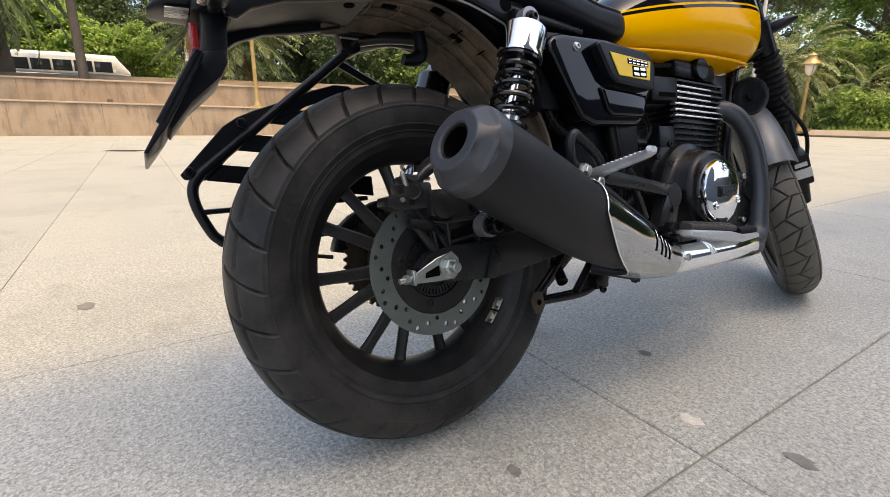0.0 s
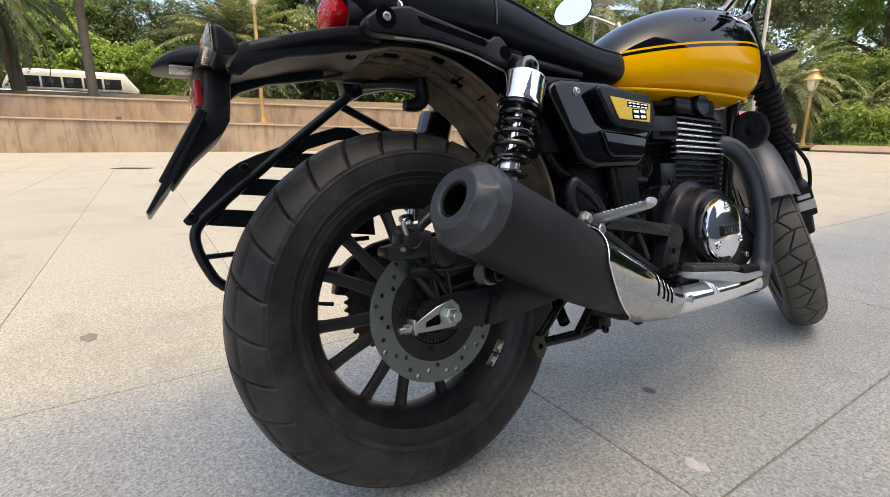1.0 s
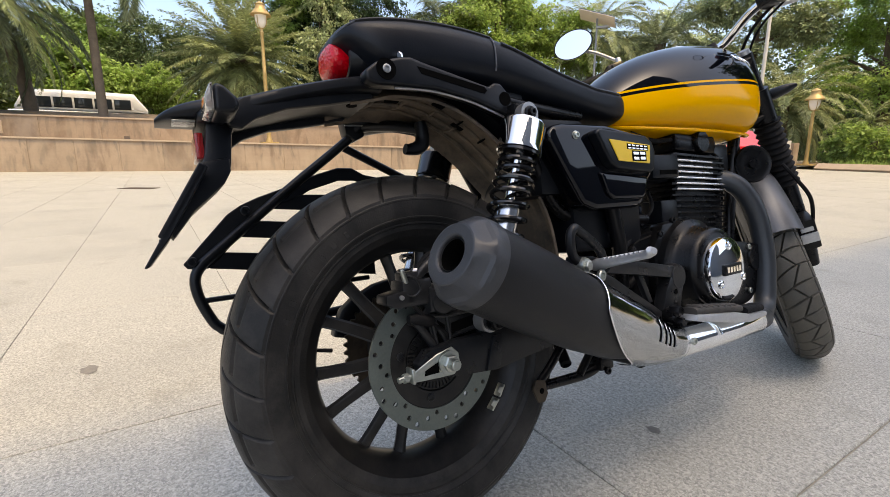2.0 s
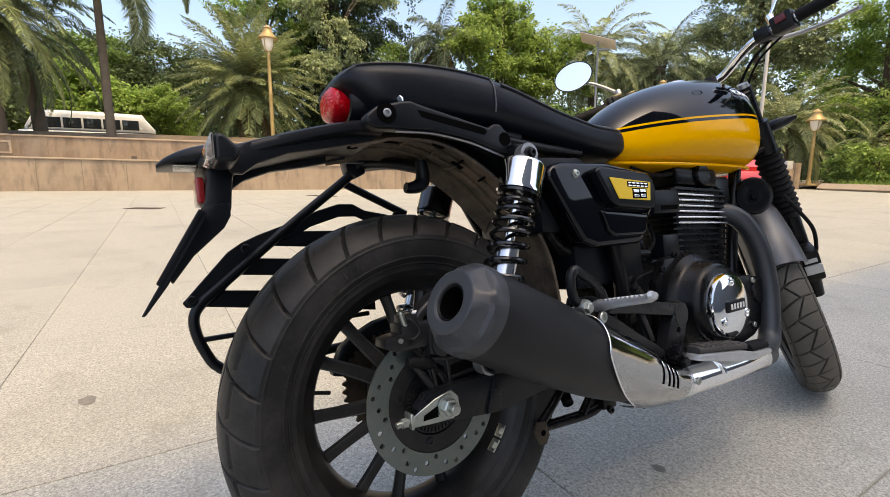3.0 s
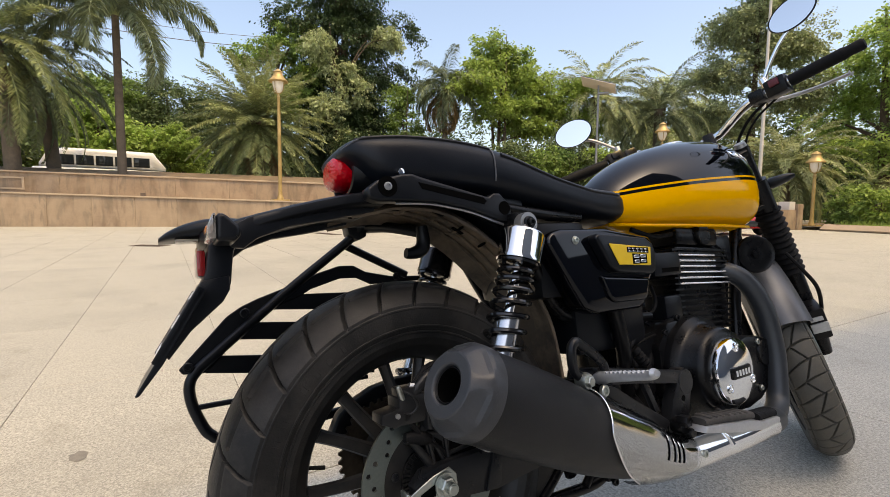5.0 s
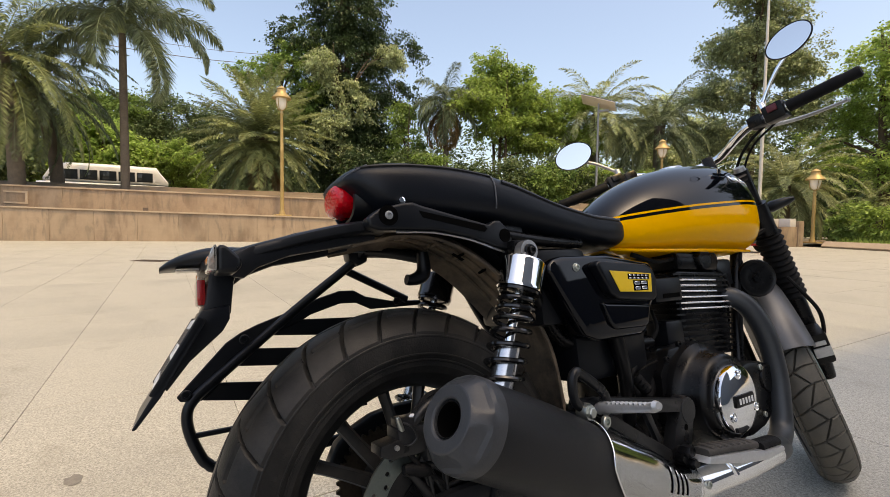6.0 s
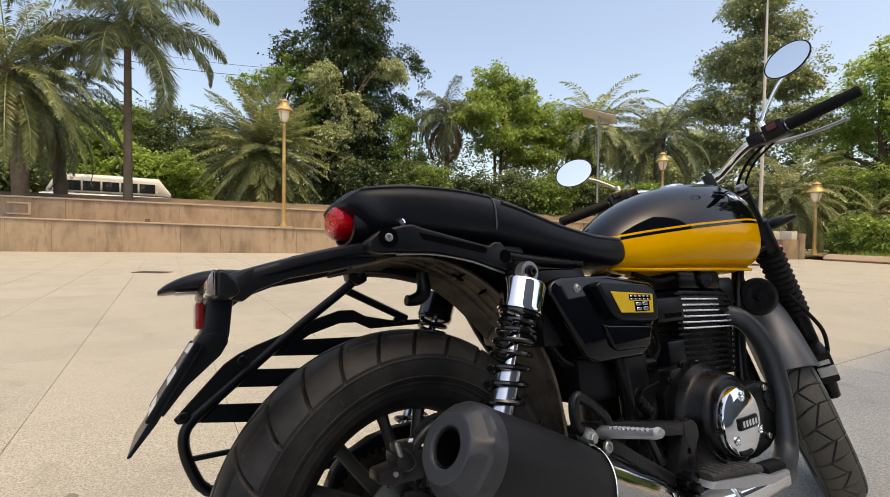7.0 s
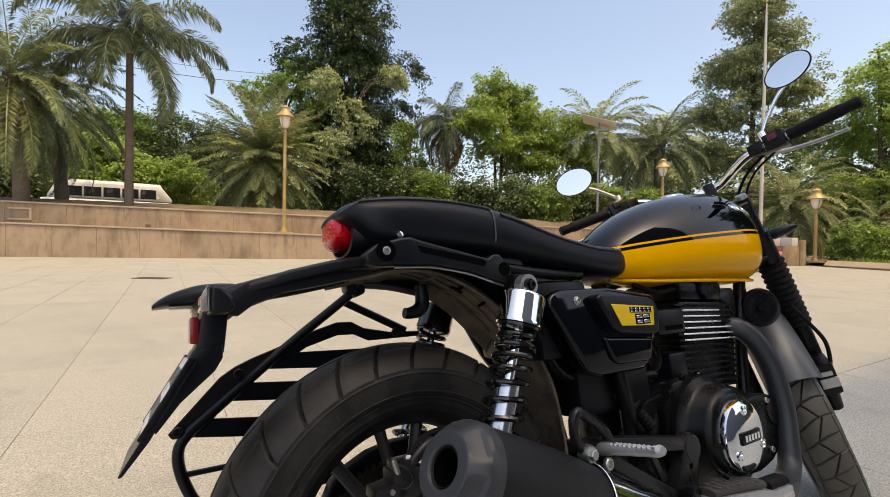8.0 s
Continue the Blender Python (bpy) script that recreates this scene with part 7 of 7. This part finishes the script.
part("cross_bracket", join(tube([(-0.09, 0.64, 0.262), (0.03, 0.60, 0.262), (0.10, 0.52, 0.262)], 0.014, 10), tube([(0.0, 0.55, 0.23), (0.06, 0.46, 0.215), (0.09, 0.40, 0.225)], 0.010, 8)), M_SATIN, bike)
drain = part("drain_bolt", join(bolt(0.186, 0.383, 0.248, 0.012, 0.012), tube([(0.12, 0.353, 0.262), (0.186, 0.383, 0.250)], 0.013, 12)), M_PLASTIC, bike)
part("washer", join(hexnut(0.176, 0.405, 0.236, 0.010, 0.012), tube([(0.14, 0.410, 0.255), (0.185, 0.406, 0.236)], 0.007, 10)), M_SATIN, drain)

# ---- front end, turned to the left ----
def fpart(name, bm, material, parent, label="", smooth=True):
    return part(name, put(bm, STEERED), material, parent, label, smooth)


fc = (0, Y_F, R_F)
front_wheel = fpart("front_wheel", put(rim_ring(0.241, 0.036), Matrix.Translation(fc)), M_RIM, bike, "satin black cast front wheel")
v, f = tyre(R_F, 0.104, 0.2415, front_grooves, 1150, fc, 0.036)
t_ob = raw("tyre", [STEERED @ Vector(q) for q in v], f, M_RUBBER_F, True)
t_ob.data.set_sharp_from_angle(angle=radians(24))
t_ob.parent = front_wheel
tagged(t_ob, "dusty front tyre with curved leaf-shaped tread")
for k in range(7):
    fpart("spoke", put(y_spoke(radians(20 + k * 360 / 7), 0.045, 0.214, 0.19, 0.008), Matrix.Translation(fc)), M_RIM, front_wheel)
fpart("hub", lathe([(0.025, -0.06), (0.045, -0.055), (0.045, 0.055), (0.025, 0.06)], 28, "X", fc), M_RIM, front_wheel)
fpart("brake_disc", put(drilled_disc(0.112, 0.155, 0.068, 0.0045, 40, (0.146, 0.130, 0.120, 0.137), 0.0045), Matrix.Translation(fc)), M_DISC, front_wheel, "drilled front brake disc")
fpart("disc_carrier", lathe([(0.040, 0.055), (0.116, 0.066), (0.116, 0.0705), (0.045, 0.0705)], 36, "X", fc), M_RIM, front_wheel)
FA = Vector((0, -math.sin(RAKE), math.cos(RAKE)))
FN = Vector((0, math.cos(RAKE), math.sin(RAKE)))


def fork_at(x, h, off=0.0):
    """A point of the fork leg at the height h along it from the axle."""
    return Vector((x, Y_F, R_F)) + FA * h + FN * off


for s in (1, -1):
    x = 0.098 * s
    leg = fpart("fork_leg", tube([(*fork_at(x, -0.04), 0.022), (*fork_at(x, 0.02), 0.027), (*fork_at(x, 0.27), 0.0275), (*fork_at(x, 0.275), 0.025)], n=24, smooth_line=False), M_SATIN, bike, "black telescopic fork leg")
    bel = []
    for k in range(24):
        bel.append((*fork_at(x, 0.262 + k * 0.0095), 0.0385 if k % 2 else 0.0315))
    fpart("gaiter", tube(bel, n=24, smooth_line=False), M_GRIP, leg, "ribbed rubber fork gaiter")
    fpart("stanchion", tube([(*fork_at(x, 0.47), 0.0205), (*fork_at(x, 0.70), 0.0205)], n=20, smooth_line=False), M_FRAME, leg)
    fpart("fork_cover", tube([(*fork_at(x, 0.485), 0.031), (*fork_at(x, 0.585), 0.031)], n=20, smooth_line=False), M_FRAME, leg)
    fpart("cap", tube([(*fork_at(x, 0.70), 0.017), (*fork_at(x, 0.712), 0.015)], n=12, smooth_line=False), M_ALU, leg)
for h, t, nm in ((0.675, 0.03, "top_yoke"), (0.500, 0.035, "lower_yoke")):
    c = [fork_at(-0.098, h), fork_at(0.0, h, -0.03), fork_at(0.098, h)]
    fpart(nm, tube([(*c[0], 0.030), (*c[1], 0.034), (*c[2], 0.030)], n=16, flat=0.5), M_SATIN, bike)
lug = fpart("front_caliper", put(box(-0.028, 0.024, -0.036, 0.036, -0.05, 0.055, 0.010), Matrix.Translation((0.098, Y_F - 0.115, R_F + 0.075)) @ Matrix.Rotation(radians(28), 4, "X")), M_SATIN, bike, "black front brake caliper")
for x0, x1, z0, z1 in ((-0.024, 0.022, -0.022, 0.010), (-0.020, 0.014, 0.018, 0.032)):
    fpart("caliper_plate", put(box(x0, x1, -0.0405, -0.0355, z0, z1, 0.002), Matrix.Translation((0.098, Y_F - 0.115, R_F + 0.075)) @ Matrix.Rotation(radians(28), 4, "X")), M_PEGALU, lug, "pale metal caliper cover")
fpart("brake_line", tube([(0.09, 1.19, 0.62), (0.11, 1.20, 0.56), (0.128, 1.235, 0.50), (0.125, 1.30, 0.44), (0.11, 1.32, 0.41)], 0.0055, 8), M_GRIP, bike)
# Front fender: a curved steel blade over the tyre.
secs = []
for i in range(29):
    a = radians(36 + 128 * i / 28)
    ring = []
    hw = 0.066 * min(1.0, 0.75 + 0.25 * math.sin(math.pi * min(1, (i + 1) / 4) / 2))
    for k in range(15):
        u = -1 + 2 * k / 14
        r = 0.368 - 0.034 * u ** 2 - 0.02 * u ** 6
        ring.append((u * hw, Y_F + r * math.cos(a), R_F + r * math.sin(a)))
    for k in range(15):
        u = 1 - 2 * k / 14
        r = 0.371 - 0.034 * u ** 2 - 0.02 * u ** 6
        ring.append((u * (hw + 0.0025), Y_F + r * math.cos(a), R_F + r * math.sin(a)))
    secs.append(ring)
ff = fpart("front_fender", loft(secs), M_GREY, bike, "grey steel front fender")
for s in (1, -1):
    fpart("fender_stay", tube([(0.066 * s, Y_F - 0.05, R_F + 0.335), (0.082 * s, Y_F - 0.075, R_F + 0.30), (0.088 * s, Y_F - 0.10, R_F + 0.235)], 0.008, 8), M_FRAME, ff)
# Headlamp shell, clocks, horn.
fpart("headlamp", lathe([(0.03, -0.10), (0.06, -0.085), (0.085, -0.03), (0.092, 0.02), (0.092, 0.05), (0.085, 0.058), (0, 0.062)], 36, "Y", (0, 1.33, 0.855)), M_FRAME, bike, "round black headlamp")
fpart("meter", lathe([(0.05, 0.0), (0.056, 0.008), (0.056, 0.04), (0.05, 0.045), (0, 0.045)], 30, "Z", (0, 1.25, 0.965)), M_FRAME, bike)
horn = part("horn", put(lathe([(0.02, -0.045), (0.045, -0.03), (0.052, -0.012), (0.054, 0.0), (0.050, 0.006), (0.042, 0.003), (0.030, 0.006), (0.012, 0.004), (0.012, 0.010), (0, 0.010)], 36, "X"), Matrix.Translation((0.085, 1.10, 0.638)) @ Matrix.Rotation(radians(-35), 4, "Z")), M_SATIN, bike, "round black horn")
part("horn_stay", tube([(0.05, 1.09, 0.70), (0.06, 1.09, 0.64)], 0.008, 8), M_FRAME, horn)
# Handlebar with grips, switches, levers and mirrors.
BAR = [(0.0, 1.245, 1.050), (0.045, 1.245, 1.050), (0.085, 1.232, 1.054), (0.135, 1.168, 1.068), (0.175, 1.122, 1.074), (0.23, 1.078, 1.066), (0.30, 1.040, 1.060)]
full = [(-x, y, z) for x, y, z in BAR[:0:-1]] + BAR
bar = fpart("handlebar", tube(full, 0.0125, 16), M_CHROME, bike, "polished handlebar with black grips")
for s in (1, -1):
    m = Matrix.Diagonal((s, 1, 1, 1))
    fpart("clamp", put(join(box(0.028, 0.062, 1.222, 1.268, 0.965, 1.070, 0.008)), m), M_SATIN, bar)
    e0, e1 = Vector((0.268, 1.057, 1.0635)), Vector((0.418, 0.978, 1.047))
    d = (e1 - e0).normalized()
    gp = [(*(e0 + d * (0.0 + 0.0045 * k)), 0.0175 if k % 2 else 0.0165) for k in range(29)] + [(*(e0 + d * 0.135), 0.0145), (*(e0 + d * 0.165), 0.0155), (*(e0 + d * 0.170), 0.012)]
    fpart("grip", put(tube(gp, n=20, smooth_line=False), m), M_GRIP, bar, "ribbed black rubber grip")
    sw = Matrix.Translation(e0 - d * 0.032) @ d.to_track_quat("X", "Z").to_matrix().to_4x4()
    fpart("switch_box", put(join(put(box(-0.028, 0.028, -0.024, 0.024, -0.026, 0.026, 0.008), sw)), m), M_SATIN, bar)
    fpart("switch", put(put(box(-0.012, 0.014, -0.031, -0.022, 0.0, 0.020, 0.003), sw), m), M_DARKRED if s > 0 else M_PLASTIC, bar, "dark red stop switch" if s > 0 else "")
    fpart("lever_perch", put(put(box(-0.075, -0.035, -0.018, 0.045, -0.018, 0.018, 0.006), sw), m), M_SATIN, bar)
    lv = [(*(e0 - d * 0.07 + Vector((0.01, 0.05, -0.012))), 0.009), (*(e0 - d * 0.01 + Vector((0.02, 0.072, -0.022))), 0.008), (*(e0 + d * 0.05 + Vector((0.02, 0.076, -0.030))), 0.007), (*(e0 + d * 0.112 + Vector((0.02, 0.070, -0.036))), 0.0065), (*(e0 + d * 0.120 + Vector((0.02, 0.069, -0.036))), 0.009)]
    fpart("lever", put(tube(lv, n=12, flat=0.7), m), M_PEGALU, bar, "pale aluminium lever")
    base = e0 - d * 0.055
    top = Vector((0.350, 1.068, 1.250)) if s > 0 else Vector((0.328, 1.052, 1.214))
    mid = base + Vector((0.012, 0.02, 0.055))
    stalk = [tuple(base), tuple(base + Vector((0, 0.006, 0.03))), tuple(mid), tuple(mid.lerp(top, 0.5)), tuple(top + Vector((-0.02, 0.02, -0.045)) * 0.6)]
    fpart("mirror_stem", put(join(tube(stalk, 0.0052, 10), tube([tuple(base), tuple(base + Vector((0, 0.008, 0.045)))], 0.010, 12)), m), M_CHROME if s > 0 else M_ALU, bar, "slim mirror stem")
    face = Vector((-0.5, -0.85, 0.16) if s > 0 else (-0.10, -0.97, -0.12)).normalized()
    mm = Matrix.Translation(top) @ face.to_track_quat("Z", "Y").to_matrix().to_4x4() @ Matrix.Diagonal((1.0, 0.72, 1, 1))
    shell = fpart("mirror", put(put(lathe([(0.0, -0.022), (0.03, -0.020), (0.055, -0.011), (0.0635, 0.0), (0.0645, 0.004), (0.0635, 0.0062), (0.0615, 0.0062), (0.0612, 0.001)], 44, "Z"), mm), m), M_FRAME, bar, "oval rear-view mirror")
    fpart("mirror_glass", put(put(lathe([(0.0612, 0.0040), (0.0605, 0.0046), (0, 0.0054)], 44, "Z"), mm), m), M_MIRROR, shell, "mirror glass")
    fpart("cable", put(tube([tuple(e0 - d * 0.06 + Vector((0, 0.03, -0.01))), (0.155, 1.155, 1.035), (0.11, 1.215, 0.995), (0.07, 1.25, 0.92), (0.04, 1.22, 0.80)], 0.0045, 8), m), M_GRIP, bar)
    fpart("cable", put(tube([tuple(e0 - d * 0.04 + Vector((0, 0.025, -0.02))), (0.165, 1.14, 1.02), (0.12, 1.205, 0.97), (0.08, 1.23, 0.86)], 0.0035, 8), m), M_GRIP, bar)
    # Front turn signals.
    fs = loft([[(xx, 1.27 + dy * math.cos(2 * math.pi * k / 20), 0.845 + dz * math.sin(2 * math.pi * k / 20)) for k in range(20)] for xx, dy, dz in ((0.115, 0.010, 0.010), (0.13, 0.012, 0.010), (0.15, 0.024, 0.018), (0.19, 0.022, 0.014), (0.215, 0.008, 0.006))])
    fpart("front_turn_signal", put(fs, m), M_PLASTIC, bike, "black front turn signal")
